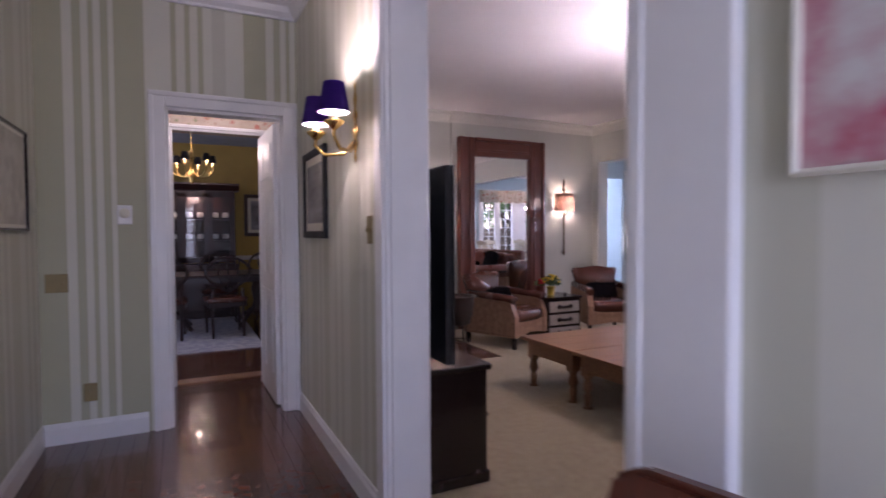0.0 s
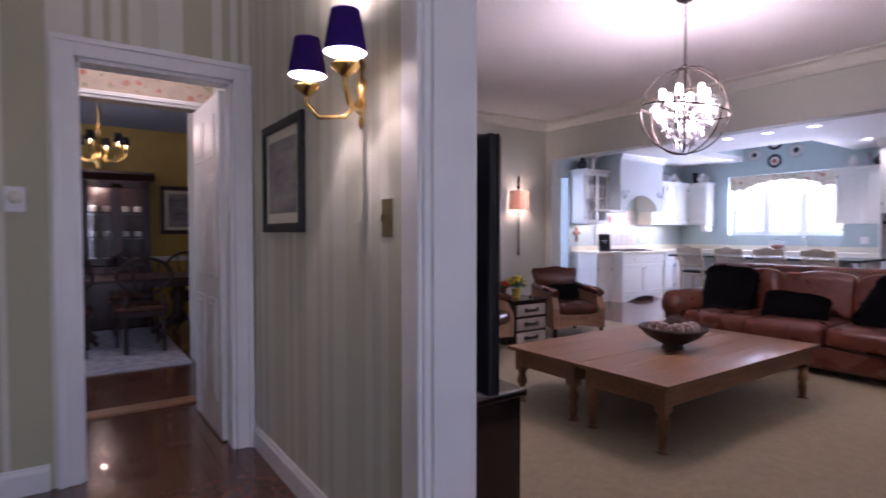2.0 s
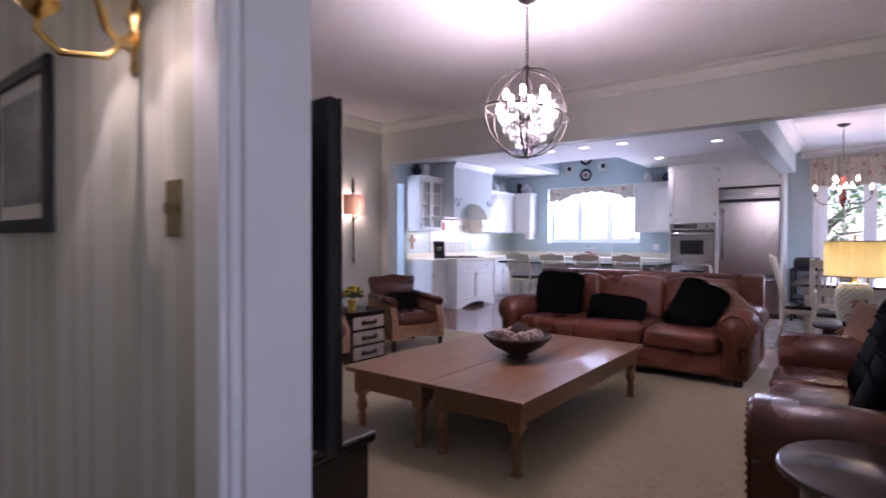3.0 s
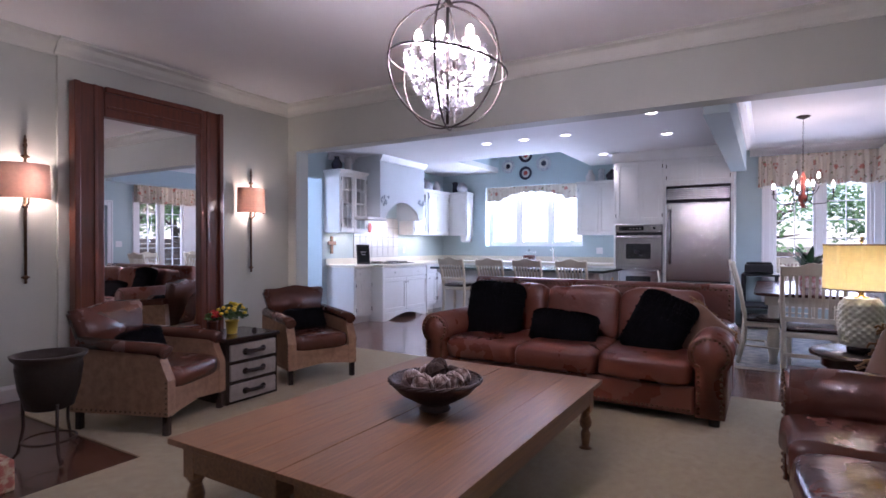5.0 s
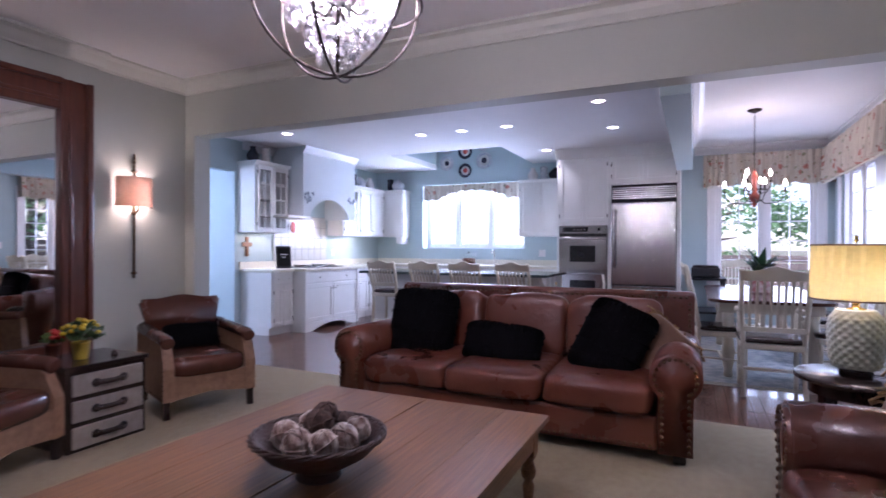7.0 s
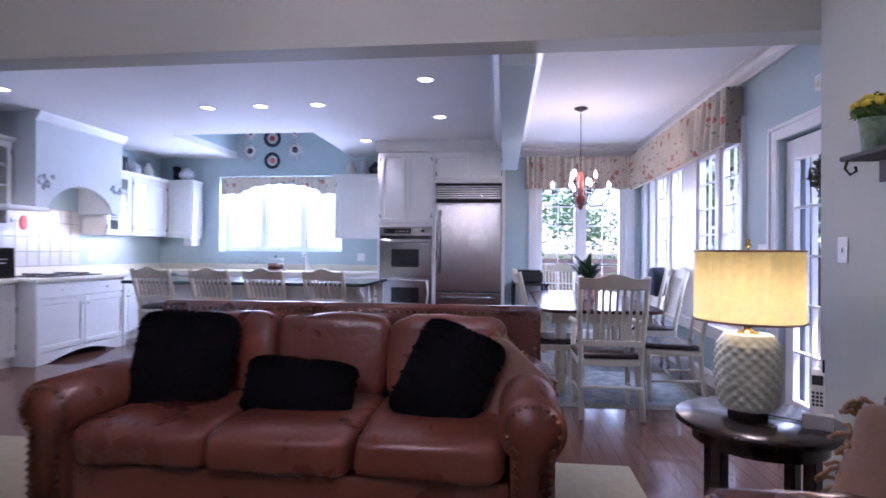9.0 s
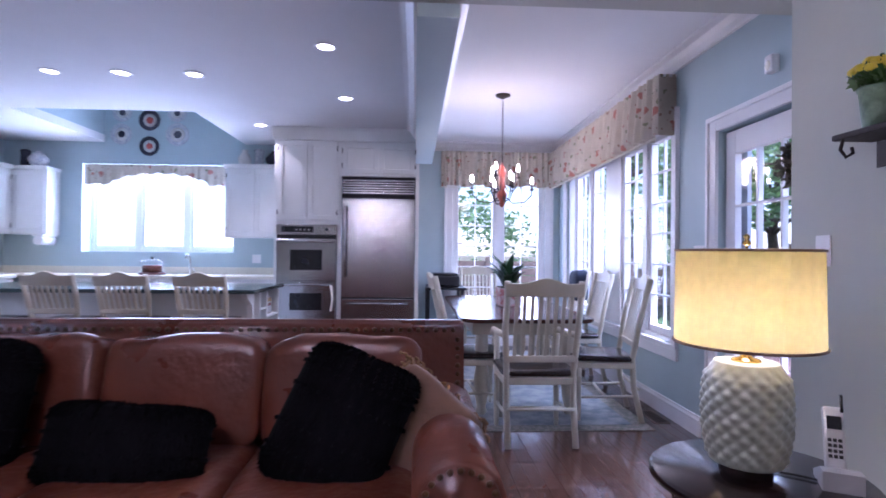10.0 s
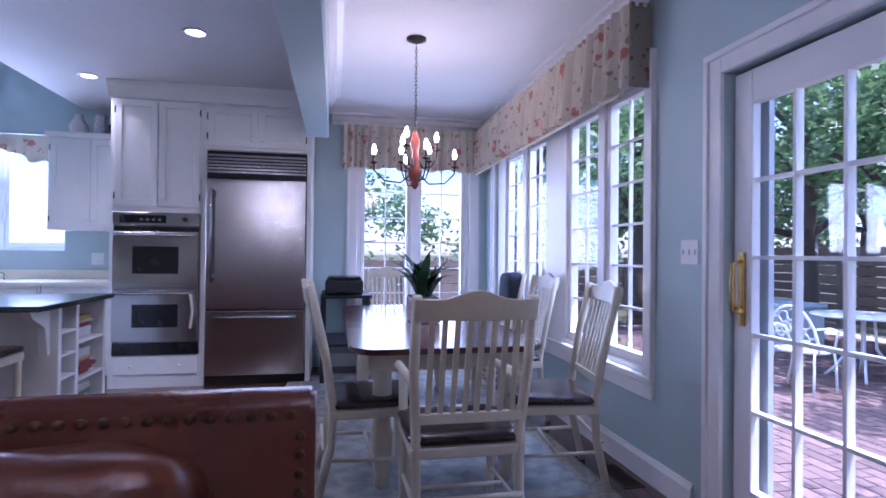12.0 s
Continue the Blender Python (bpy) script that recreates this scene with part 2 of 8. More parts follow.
M_LEATHER2 = material("dark_brown_leather", (0.115, 0.040, 0.026), (0.06, 0.021, 0.014), rough=0.26, scale=5, bump=0.55, bscale=12, spread=0.6)
M_FUR = material("black_faux_fur", (0.005, 0.0045, 0.006), (0.002, 0.002, 0.003), rough=0.95, scale=30, bump=1.0, bscale=120, stretch=(1, 1, 0.4), sheen=0.0)
M_FUR.node_tree.nodes["Principled BSDF"].inputs["Specular IOR Level"].default_value = 0.1
M_SUEDE = material("taupe_suede", (0.20, 0.115, 0.075), rough=0.9, scale=15, bump=0.2, sheen=0.3)
M_FRINGE = material("tan_fringe", (0.32, 0.19, 0.09), (0.18, 0.1, 0.045), rough=0.9, scale=60)
M_TAPESTRY = material("tan_hide_upholstery", (0.33, 0.195, 0.115), (0.22, 0.12, 0.068), rough=0.6, scale=18, bump=0.25, bscale=120)
M_PINE = material("brown_pine", (0.27, 0.135, 0.062), (0.17, 0.080, 0.036), rough=0.42, scale=7, stretch=(0.6, 9, 9), bump=0.10, bscale=30, coat=0.05)
M_DARK = material("dark_espresso_wood", (0.03, 0.016, 0.014), (0.018, 0.01, 0.009), rough=0.24, scale=8, stretch=(1, 3, 1), coat=0.2, spread=0.8)
M_MAHOG = material("red_mahogany", (0.15, 0.034, 0.013), (0.065, 0.015, 0.007), rough=0.34, scale=4, stretch=(8, 8, 0.8), coat=0.3, spread=0.6)
M_IRON = material("aged_dark_iron", (0.05, 0.04, 0.035), rough=0.5, metal=0.8, scale=30, bump=0.2)
M_BRONZE = material("bronze_lamp_metal", (0.16, 0.095, 0.05), (0.09, 0.05, 0.03), rough=0.4, metal=0.8, scale=30)
M_BRASS = material("polished_brass", (0.75, 0.52, 0.18), (0.65, 0.42, 0.13), rough=0.2, metal=1.0, scale=20)
M_STEEL = material("brushed_steel", (0.42, 0.41, 0.41), (0.39, 0.38, 0.38), rough=0.22, metal=1.0, scale=2, stretch=(1, 1, 12), spread=0.9, vary=0.01)
M_BLACK = material("black_gloss_plastic", (0.008, 0.008, 0.01), rough=0.25, scale=10)
M_SCREEN = material("matt_black_plastic", (0.006, 0.006, 0.008), rough=0.6, scale=10)
M_COUNTER = material("cream_solid_counter", (0.74, 0.71, 0.60), (0.70, 0.67, 0.56), rough=0.3, scale=40)
M_GRANITE = material("dark_green_granite", (0.03, 0.05, 0.05), (0.015, 0.025, 0.025), rough=0.12, scale=60, spread=0.7)
M_TILE = material("pale_glazed_tile", (0.66, 0.66, 0.62), rough=0.2, scale=8, rand=0.05)
M_GROUT = material("grey_grout", (0.36, 0.36, 0.36), rough=0.9)
M_GLASS = glass("window_glass")
M_MIRROR = bpy.data.materials.new("silvered_mirror")
M_MIRROR.use_nodes = True
for key, value in (("Base Color", (0.86, 0.87, 0.87, 1)), ("Metallic", 1.0), ("Roughness", 0.0)):
    M_MIRROR.node_tree.nodes["Principled BSDF"].inputs[key].default_value = value
M_SHADE = shade_cloth("warm_linen_shade", (0.80, 0.71, 0.37), 0.4)
M_TANSHADE = shade_cloth("taupe_linen_shade", (0.33, 0.22, 0.18), 0.12)
M_PURPLE = shade_cloth("purple_silk_shade", (0.08, 0.025, 0.33), 0.10)
M_BULB = material("lit_bulb", (1, 0.9, 0.8), rough=0.3, emit=((1.0, 0.88, 0.74), 24))
M_CANLIGHT = material("lit_downlight_lens", (1, 1, 1), rough=0.3, emit=((1.0, 0.95, 0.88), 5))
M_CRYSTAL = glass("cut_crystal", (0.92, 0.92, 0.94), 0.12, 0.34)
M_CERAMIC = material("celadon_ceramic", (0.44, 0.455, 0.37), (0.37, 0.385, 0.30), rough=0.3, scale=12, coat=0.3)
M_LEAF = material("green_leaf", (0.06, 0.13, 0.03), (0.03, 0.07, 0.015), rough=0.5, scale=12, rand=0.3)
M_BARK = material("grey_brown_bark", (0.10, 0.075, 0.055), (0.05, 0.04, 0.03), rough=0.95, scale=8, stretch=(4, 4, 0.6), bump=0.8, bscale=20)
M_YELLOWFLOWER = material("yellow_petals", (0.70, 0.52, 0.03), rough=0.6, scale=30)
M_REDFLOWER = material("red_petals", (0.45, 0.02, 0.02), rough=0.6, scale=30)
M_YPOT = material("yellow_glazed_pot", (0.70, 0.50, 0.06), rough=0.3, scale=20)
M_BRICK = material("red_brown_patio_brick", (0.16, 0.10, 0.088), (0.10, 0.062, 0.055), rough=0.9, scale=20, bump=0.4, bscale=80, rand=0.3)
M_BRICK_JOINED = material("red_brown_patio_brick_joined", (0.16, 0.10, 0.088), (0.10, 0.062, 0.055), rough=0.9, scale=20, bump=0.4, bscale=80, rand=0.3, island=True)
M_GROUND = material("leaf_litter_soil", (0.10, 0.085, 0.05), (0.05, 0.06, 0.025), rough=1, scale=2, bump=0.6, bscale=15)
M_FENCE = material("weathered_fence_wood", (0.25, 0.19, 0.155), (0.16, 0.12, 0.10), rough=0.9, scale=6, stretch=(1, 1, 8), bump=0.3, rand=0.2)
M_WIRON = material("white_painted_iron", (0.75, 0.77, 0.77), rough=0.4, scale=20)
M_CREAMCHAIR = material("cream_painted_wood", (0.57, 0.52, 0.41), (0.49, 0.44, 0.33), rough=0.42, scale=6, bump=0.04)
M_FLORAL = material("floral_valance_cotton", (0.58, 0.52, 0.42), (0.50, 0.45, 0.36), rough=0.95, scale=10, bump=0.15, bscale=300)

def floral(name, base_a=(0.62, 0.56, 0.46), base_b=(0.55, 0.49, 0.40), size=1.0):
    m = material(name, base_a, base_b, rough=0.95, scale=8, bump=0.1, bscale=300)
    nt = m.node_tree
    p = nt.nodes["Principled BSDF"]
    base = p.inputs["Base Color"].links[0].from_socket
    tc = nt.nodes.new("ShaderNodeTexCoord")
    for sc, col, lo, hi in ((6.5, (0.42, 0.12, 0.09), 0.20, 0.27), (9.0, (0.22, 0.24, 0.13), 0.16, 0.22), (14.0, (0.30, 0.17, 0.12), 0.14, 0.2)):
        vo = nt.nodes.new("ShaderNodeTexVoronoi")
        vo.inputs["Scale"].default_value = sc / size
        nz = nt.nodes.new("ShaderNodeTexNoise")
        nz.inputs["Scale"].default_value = 30
        ad = nt.nodes.new("ShaderNodeMath")
        ad.operation = "MULTIPLY_ADD"
        ad.inputs[1].default_value = 0.5
        nt.links.new(tc.outputs["Object"], vo.inputs[0])
        nt.links.new(tc.outputs["Object"], nz.inputs[0])
        nt.links.new(nz.outputs[0], ad.inputs[0])
        nt.links.new(vo.outputs["Distance"], ad.inputs[2])
        mr = nt.nodes.new("ShaderNodeMapRange")
        mr.inputs[1].default_value, mr.inputs[2].default_value, mr.inputs[3].default_value, mr.inputs[4].default_value = lo + 0.235, hi + 0.235, 0.85, 0
        nt.links.new(ad.outputs[0], mr.inputs[0])
        mx = nt.nodes.new("ShaderNodeMix")
        mx.data_type = "RGBA"
        nt.links.new(mr.outputs[0], mx.inputs[0])
        nt.links.new(base, mx.inputs[6])
        mx.inputs[7].default_value = (*col, 1)
        base = mx.outputs[2]
    nt.links.new(base, p.inputs["Base Color"])
    return m


M_PAPERFLORAL = floral("floral_wallpaper_print", (0.50, 0.42, 0.34), (0.40, 0.32, 0.25), 0.6)

# ---- structure ----
H = 2.74          # ceiling height of hall and kitchen
HH = 2.94         # ceiling height of the hall
HL = 2.96         # ceiling height of the living room
WX0, WX1 = 2.575, 2.73   # wall between hall and living room
HX0, HX1 = 7.755, 7.95  # dropped header between living room and kitchen
HB = 2.395        # underside of the header
YN = 6.62         # north wall of the living room
YS, SX1 = 0.385, 7.65        # south wall of the living room


def wall(name, axis, a0, a1, b0, b1, z0, z1, mat, holes=(), label=""):
    """A wall a0..a1 thick and b0..b1 long, with rectangular holes (b0, b1, z0, z1). axis 'x': it stands across x."""
    bm = B()
    cuts = sorted({b0, b1, *[h[0] for h in holes], *[h[1] for h in holes]})
    for u, v in zip(cuts, cuts[1:]):
        spans = sorted((h[2], h[3]) for h in holes if h[0] <= u + 1e-6 and h[1] >= v - 1e-6)
        z = z0
        for lo, hi in spans + [(z1, z1)]:
            if lo > z + 1e-6:
                if axis == "x":
                    cube(bm, a0, u, z, a1, v, lo)
                else:
                    cube(bm, u, a0, z, v, a1, lo)
            z = max(z, hi)
    bmesh.ops.remove_doubles(bm, verts=bm.verts, dist=1e-5)
    return structure(name, bm, mat, label)


def slab(name, x0, y0, x1, y1, z0, z1, mat, label=""):
    return structure(name, cube(B(), x0, y0, z0, x1, y1, z1), mat, label)


EX, KX = 12.7, 13.12        # east walls of breakfast corner and kitchen
OPEN0, OPEN1 = 0.685, 2.012   # cased opening from hall to living room (y)
HALLX0, HALLY = 1.01, 3.92   # hall west wall, hall end wall
HD0, HD1, HDZ = 1.715, 2.468, 2.14  # hall end door

bm = B()
for x0, y0, x1, y1 in ((HALLX0 - 0.1, -2.1, WX0, HALLY + 0.12), (-1.1, HALLY + 0.12, 2.66, 9.5), (2.66, YN, 5.1, 9.5), (WX0, YS - 0.1, 7.55, YN), (7.55, -0.13, HX1, YN), (HX1, -0.13, EX + 0.1, 1.9), (HX1, 1.9, KX + 0.1, 9.45)):
    cube(bm, x0, y0, -0.14, x1, y1, -0.007)
FLOOR = structure("floor", bm, M_FLOOR, "brown polished oak floor boards")
# hall
wall("wall_hall_living_hallside", "x", WX0, WX0 + 0.095, -2.0, HALLY, 0, HH, M_PAPER_Y, [(OPEN0, OPEN1, 0, 2.3)], "striped papered hall wall")
wall("wall_hall_living_roomside", "x", WX0 + 0.095, WX1, -2.0, YN, 0, HL, M_WALL, [(OPEN0, OPEN1, 0, 2.3)], "sage painted living room wall")
wall("wall_hall_end", "y", HALLY, HALLY + 0.12, HALLX0, WX0 + 0.095, 0, HH, M_PAPER_X, [(HD0, HD1, 0, HDZ)], "striped papered hall end wall")
wall("wall_hall_west", "x", HALLX0 - 0.12, HALLX0, -2.0, HALLY + 0.12, 0, HH, M_PAPER_Y, (), "striped papered hall wall")
# bare opening behind the camera, assumed for the hall daylight lamp
wall("wall_hall_south", "y", -2.12, -2.0, HALLX0 - 0.12, WX0, 0, HH, M_PAPER_X, [(1.2, 2.24, 0.2, 2.25)])
slab("ceiling_hall", HALLX0 - 0.12, -2.12, WX0 + 0.095, HALLY + 0.12, HH, HH + 0.1, M_CEIL, "white hall ceiling")
# living room
slab("ceiling_living", WX0 + 0.095, -0.14, HX1, YN + 0.12, HL, HL + 0.1, M_CEIL, "white living room ceiling")
wall("wall_living_north", "y", YN, YN + 0.12, WX1, HX1, 0, HL, M_WALL, (), "sage grey living room wall")
wall("wall_living_south", "y", YS - 0.12, YS, WX1, SX1, 0, HL, M_WALL, (), "sage grey wall behind the sofa")
wall("wall_breakfast_return", "x", SX1 - 0.12, SX1, -0.14, YS - 0.12, 0, HL, M_WALL)
wall("wall_breakfast_south_end", "y", -0.14, 0.0, SX1, HX0, 0, HL, M_WALL)
wall("wall_header", "x", HX0, HX1, -0.14, YN, 0, HL, M_WALL, [(0.0, 6.48, 0, HB)], "wide cased opening with dropped header")
# kitchen and breakfast corner
KN = 7.6                  # north wall of kitchen
slab("ceiling_kitchen_west", HX1, 1.9, 11.37, 9.6, H, H + 0.1, M_CEIL, "white kitchen ceiling")
slab("ceiling_kitchen_south", 11.37, 1.9, KX + 0.4, 4.35, H, H + 0.1, M_CEIL, "white kitchen ceiling")
slab("ceiling_kitchen_north", 11.37, 6.27, KX + 0.4, KN + 0.12, H, H + 0.1, M_CEIL, "white kitchen ceiling")
slab("ceiling_breakfast", HX1, -0.12, EX + 0.12, 1.9, H, H + 0.1, M_CEIL, "white breakfast corner ceiling")
bm = B()
cube(bm, 11.25, 4.35, H + 0.1, 11.37, 6.27, 3.5)
cube(bm, 11.25, 4.23, H + 0.1, KX + 0.3, 4.35, 3.5)
cube(bm, 11.25, 6.27, H + 0.1, KX + 0.3, 6.39, 3.5)
structure("wall_ceiling_recess", bm, M_TEAL, "pale blue sides of the raised ceiling recess")
slab("ceiling_recess", 11.25, 4.23, KX + 0.3, 6.39, 3.5, 3.6, M_CEIL)
wall("wall_kitchen_east", "x", KX, KX + 0.12, 3.6, KN + 0.12, 0, 3.5, M_TEAL, [(4.5, 6.56, 1.22, 2.44)], "pale blue kitchen window wall")
wall("wall_breakfast_east", "x", EX, EX + 0.14, -0.14, 3.62, 0, H, M_TEAL, [(0.2, 1.46, 0.42, 2.26)], "pale blue breakfast corner wall")
wall("wall_breakfast_south", "y", -0.14, 0.0, HX1, EX, 0, H, M_TEAL, [(7.965, 8.855, 0.0, 2.045), (9.46, 12.3, 0.57, 2.26)], "pale blue wall with patio door and windows")
wall("wall_kitchen_north", "y", KN, KN + 0.12, HX1, KX, 0, H, M_TEAL, [(8.0, 9.36, 0, 2.3)], "pale blue kitchen wall")
wall("wall_passage_north", "y", 9.4, 9.5, 7.8, 9.5, 0, H, M_TEAL)
wall("wall_passage_east", "x", 9.36, 9.46, KN + 0.12, 9.4, 0, H, M_TEAL)
wall("wall_passage_west", "x", 7.75, 7.85, YN + 0.12, 9.4, 0, H, M_TEAL)
# beam between kitchen and breakfast corner
structure("wall_beam", cube(B(), HX1, 1.765, 2.33, 12.0, 1.965, H), M_TEAL, "pale blue dropped beam")
# unseen overhang, added to cut the sun patches on the breakfast floor
slab("roof_eave", SX1 - 0.12, -0.72, KX + 0.1, -0.14, 2.78, 2.9, M_WHITE, "unseen white eave added to keep the sun off the breakfast floor")
# dining room behind the hall
DY0, DY1 = 5.0, 9.4
wall("wall_vestibule_west", "x", 1.35, 1.45, HALLY + 0.12, DY0, 0, H, M_WALL)
wall("wall_vestibule_east", "x", 2.58, 2.668, HALLY + 0.12, DY0, 0, H, M_WALL)
wall("wall_dining_south", "y", DY0, DY0 + 0.12, -1.0, 2.668, 0, H, M_PAPERFLORAL, [(1.745, 2.47, 0, 2.175)], "floral papered wall over the dining room opening")
wall("wall_dining_north", "y", DY1, DY1 + 0.1, -1.0, 5.0, 0, H, M_YELLOW, (), "ochre dining room wall")
# unseen opening, made to hold the dining fill lamp
wall("wall_dining_west", "x", -1.1, -1.0, DY0, DY1, 0, H, M_YELLOW, [(6.5, 7.9, 0.8, 2.2)])
wall("wall_dining_east", "x", 5.0, 5.1, YN + 0.12, DY1, 0, H, M_YELLOW)
slab("ceiling_vestibule", 1.35, HALLY + 0.12, 2.668, DY0, H, H + 0.1, M_CEIL)
slab("ceiling_dining_south", -1.1, DY0, 2.668, YN + 0.12, H, H + 0.1, M_BLUECEIL, "blue-grey dining room ceiling")
slab("ceiling_dining", -1.1, YN + 0.12, 5.1, DY1 + 0.1, H, H + 0.1, M_BLUECEIL, "blue-grey dining room ceiling")

# ---- THINGS ----

# ---- trim, doors and windows ----
def crown(name, axis, a, b, wallpos, inward, mat=M_WHITE, size=0.11, top=H):
    """Stepped crown moulding along a wall at wallpos; inward is +1 or -1."""
    s, i = size, inward
    prof = [(0, 0), (0, -s), (i * 0.18 * s, -s), (i * 0.22 * s, -0.86 * s), (i * 0.45 * s, -0.62 * s), (i * 0.62 * s, -0.30 * s), (i * 0.86 * s, -0.2 * s), (i * s, -0.17 * s), (i * s, 0)]
    return structure(name, extrude(B(), [(wallpos + u, top - 0.002 + v) for u, v in prof], a, b, axis), mat, "stepped crown moulding below the ceiling")


def baseboard(name, axis, a, b, wallpos, inward, h=0.13):
    i = inward
    prof = [(0, 0), (i * 0.018, 0), (i * 0.018, h - 0.03), (i * 0.010, h - 0.012), (i * 0.008, h), (0, h)]
    return structure(name, extrude(B(), [(wallpos + u, v) for u, v in prof], a, b, axis), M_WHITE, "white painted baseboard")


crown("trim_crown_living_north", "x", WX1, 5.2, YN, -1, M_CROWN, 0.13, HL)
crown("trim_crown_living_north_2", "x", 6.82, HX0, YN, -1, M_CROWN, 0.13, HL)
crown("trim_crown_living_header", "y", 0.0, YN, HX0, -1, M_CROWN, 0.13, HL)
crown("trim_crown_living_south", "x", WX1, SX1, YS, 1, M_CROWN, 0.13, HL)
crown("trim_crown_living_west", "y", YS, YN, WX1, 1, M_CROWN, 0.13, HL)
crown("trim_crown_hall_end", "x", HALLX0, WX0, HALLY, -1, top=HH)
crown("trim_crown_hall_west", "y", -2, HALLY, HALLX0, 1, top=HH)
crown("trim_crown_hall_east", "y", -2, HALLY, WX0, -1, top=HH)
crown("trim_crown_breakfast_east", "y", 0, 1.74, EX, -1)
crown("trim_crown_breakfast_south", "x", HX1, EX, 0.0, 1)
crown("trim_crown_breakfast_beam", "x", HX1, 12.0, 1.765, -1)
crown("trim_crown_kitchen_beam", "x", HX1, 12.0, 1.965, 1)
crown("trim_crown_kitchen_north", "x", 9.5, 11.37, KN, -1)
# shallow chimney breast behind the tall mirror
slab("wall_breast", 5.2, YN - 0.035, 6.82, YN, 0, HL, M_WALL, "shallow wall breast behind the mirror")
crown("trim_crown_breast", "x", 5.17, 6.85, YN - 0.035, -1, M_CROWN, 0.13, HL)
baseboard("baseboard_hall_end_west", "x", HALLX0, HD0 - 0.13, HALLY, -1)
baseboard("baseboard_hall_west", "y", -2, HALLY, HALLX0, 1)
baseboard("baseboard_hall_east", "y", OPEN1 + 0.137, HALLY, WX0, -1)
baseboard("baseboard_hall_east_2", "y", -2, OPEN0 - 0.23, WX0, -1)
baseboard("baseboard_living_north", "x", WX1, HX0, YN, -1)
baseboard("baseboard_breakfast_south", "x", 9.05, EX, 0.0, 1, 0.14)
baseboard("baseboard_breakfast_east", "y", 0, 1.74, EX, -1, 0.14)


def casing(name, axis, wallpos, inward, b0, b1, z1, w=0.11, z0=0.0, sill=False, mat=M_WHITE):
    """Moulded casing round an opening, standing proud of the wall."""
    bm = B()
    def bar(u0, v0, u1, v1, t):
        lo, hi = sorted((wallpos - inward * 0.002, wallpos + inward * t))
        if axis == "x":
            cube(bm, lo, u0, v0, hi, u1, v1, 0.004, 1)
        else:
            cube(bm, u0, lo, v0, u1, hi, v1, 0.004, 1)
    zb = z0
    bar(b0 - w, zb, b0, z1 + w, 0.022)
    bar(b1, zb, b1 + w, z1 + w, 0.022)
    bar(b0, z1, b1, z1 + w, 0.022)
    bar(b0 - w - 0.003, zb, b0 - w + 0.028, z1 + w - 0.028, 0.034)
    bar(b1 + w - 0.028, zb, b1 + w + 0.003, z1 + w - 0.028, 0.034)
    bar(b0 - w - 0.003, z1 + w - 0.028, b1 + w + 0.003, z1 + w + 0.003, 0.034)
    if sill:
        bar(b0 - w, z0 - 0.035, b1 + w, z0, 0.03)
        bar(b0 - w, z0 - 0.12, b1 + w, z0 - 0.035, 0.022)
    return structure(name, bm, mat, "white moulded casing")


# jamb lining of the opening between hall and living room, wide casing on both sides
bm = B()
cube(bm, WX0 - 0.002, OPEN1 - 0.02, 0, WX1 + 0.002, OPEN1 + 0.004, 2.3)
cube(bm, WX0 - 0.002, OPEN0 - 0.004, 0, WX1 + 0.002, OPEN0 + 0.02, 2.3)
cube(bm, WX0 - 0.002, OPEN0, 2.28, WX1 + 0.002, OPEN1, 2.304)
structure("trim_jamb_hall_living", bm, M_WHITE, "white painted jamb lining")
casing("trim_casing_hall_living", "x", WX0, -1, OPEN0, OPEN1, 2.3, 0.045)
casing("trim_casing_living_hall", "x", WX1, 1, OPEN0, OPEN1, 2.3, 0.12)
structure("trim_casing_hall_living_south", cube(B(), WX0 - 0.03, OPEN0 - 0.225, 0, WX0 + 0.001, OPEN0 - 0.046, 2.42, 0.006), M_WHITE, "broad white door casing")
structure("trim_casing_hall_living_north", cube(B(), WX0 - 0.026, OPEN1 + 0.047, 0, WX0 + 0.001, OPEN1 + 0.135, 2.42, 0.006), M_WHITE, "broad white door casing")
casing("trim_casing_hall_end", "y", HALLY, -1, HD0, HD1, HDZ, 0.095)
bm = B()
cube(bm, HD0 - 0.004, HALLY, 0, HD0 + 0.02, HALLY + 0.125, HDZ)
cube(bm, HD1 - 0.02, HALLY, 0, HD1 + 0.004, HALLY + 0.125, HDZ)
cube(bm, HD0, HALLY, HDZ - 0.02, HD1, HALLY + 0.125, HDZ + 0.004)
structure("trim_jamb_hall_end", bm, M_WHITE, "white painted door jamb")
casing("trim_casing_dining", "y", DY0, -1, 1.745, 2.47, 2.175, 0.048)
structure("trim_threshold_dining", cube(B(), 1.75, DY0 - 0.02, 0, 2.465, DY0 + 0.14, 0.018, 0.006), M_PINE, "wooden threshold strip")


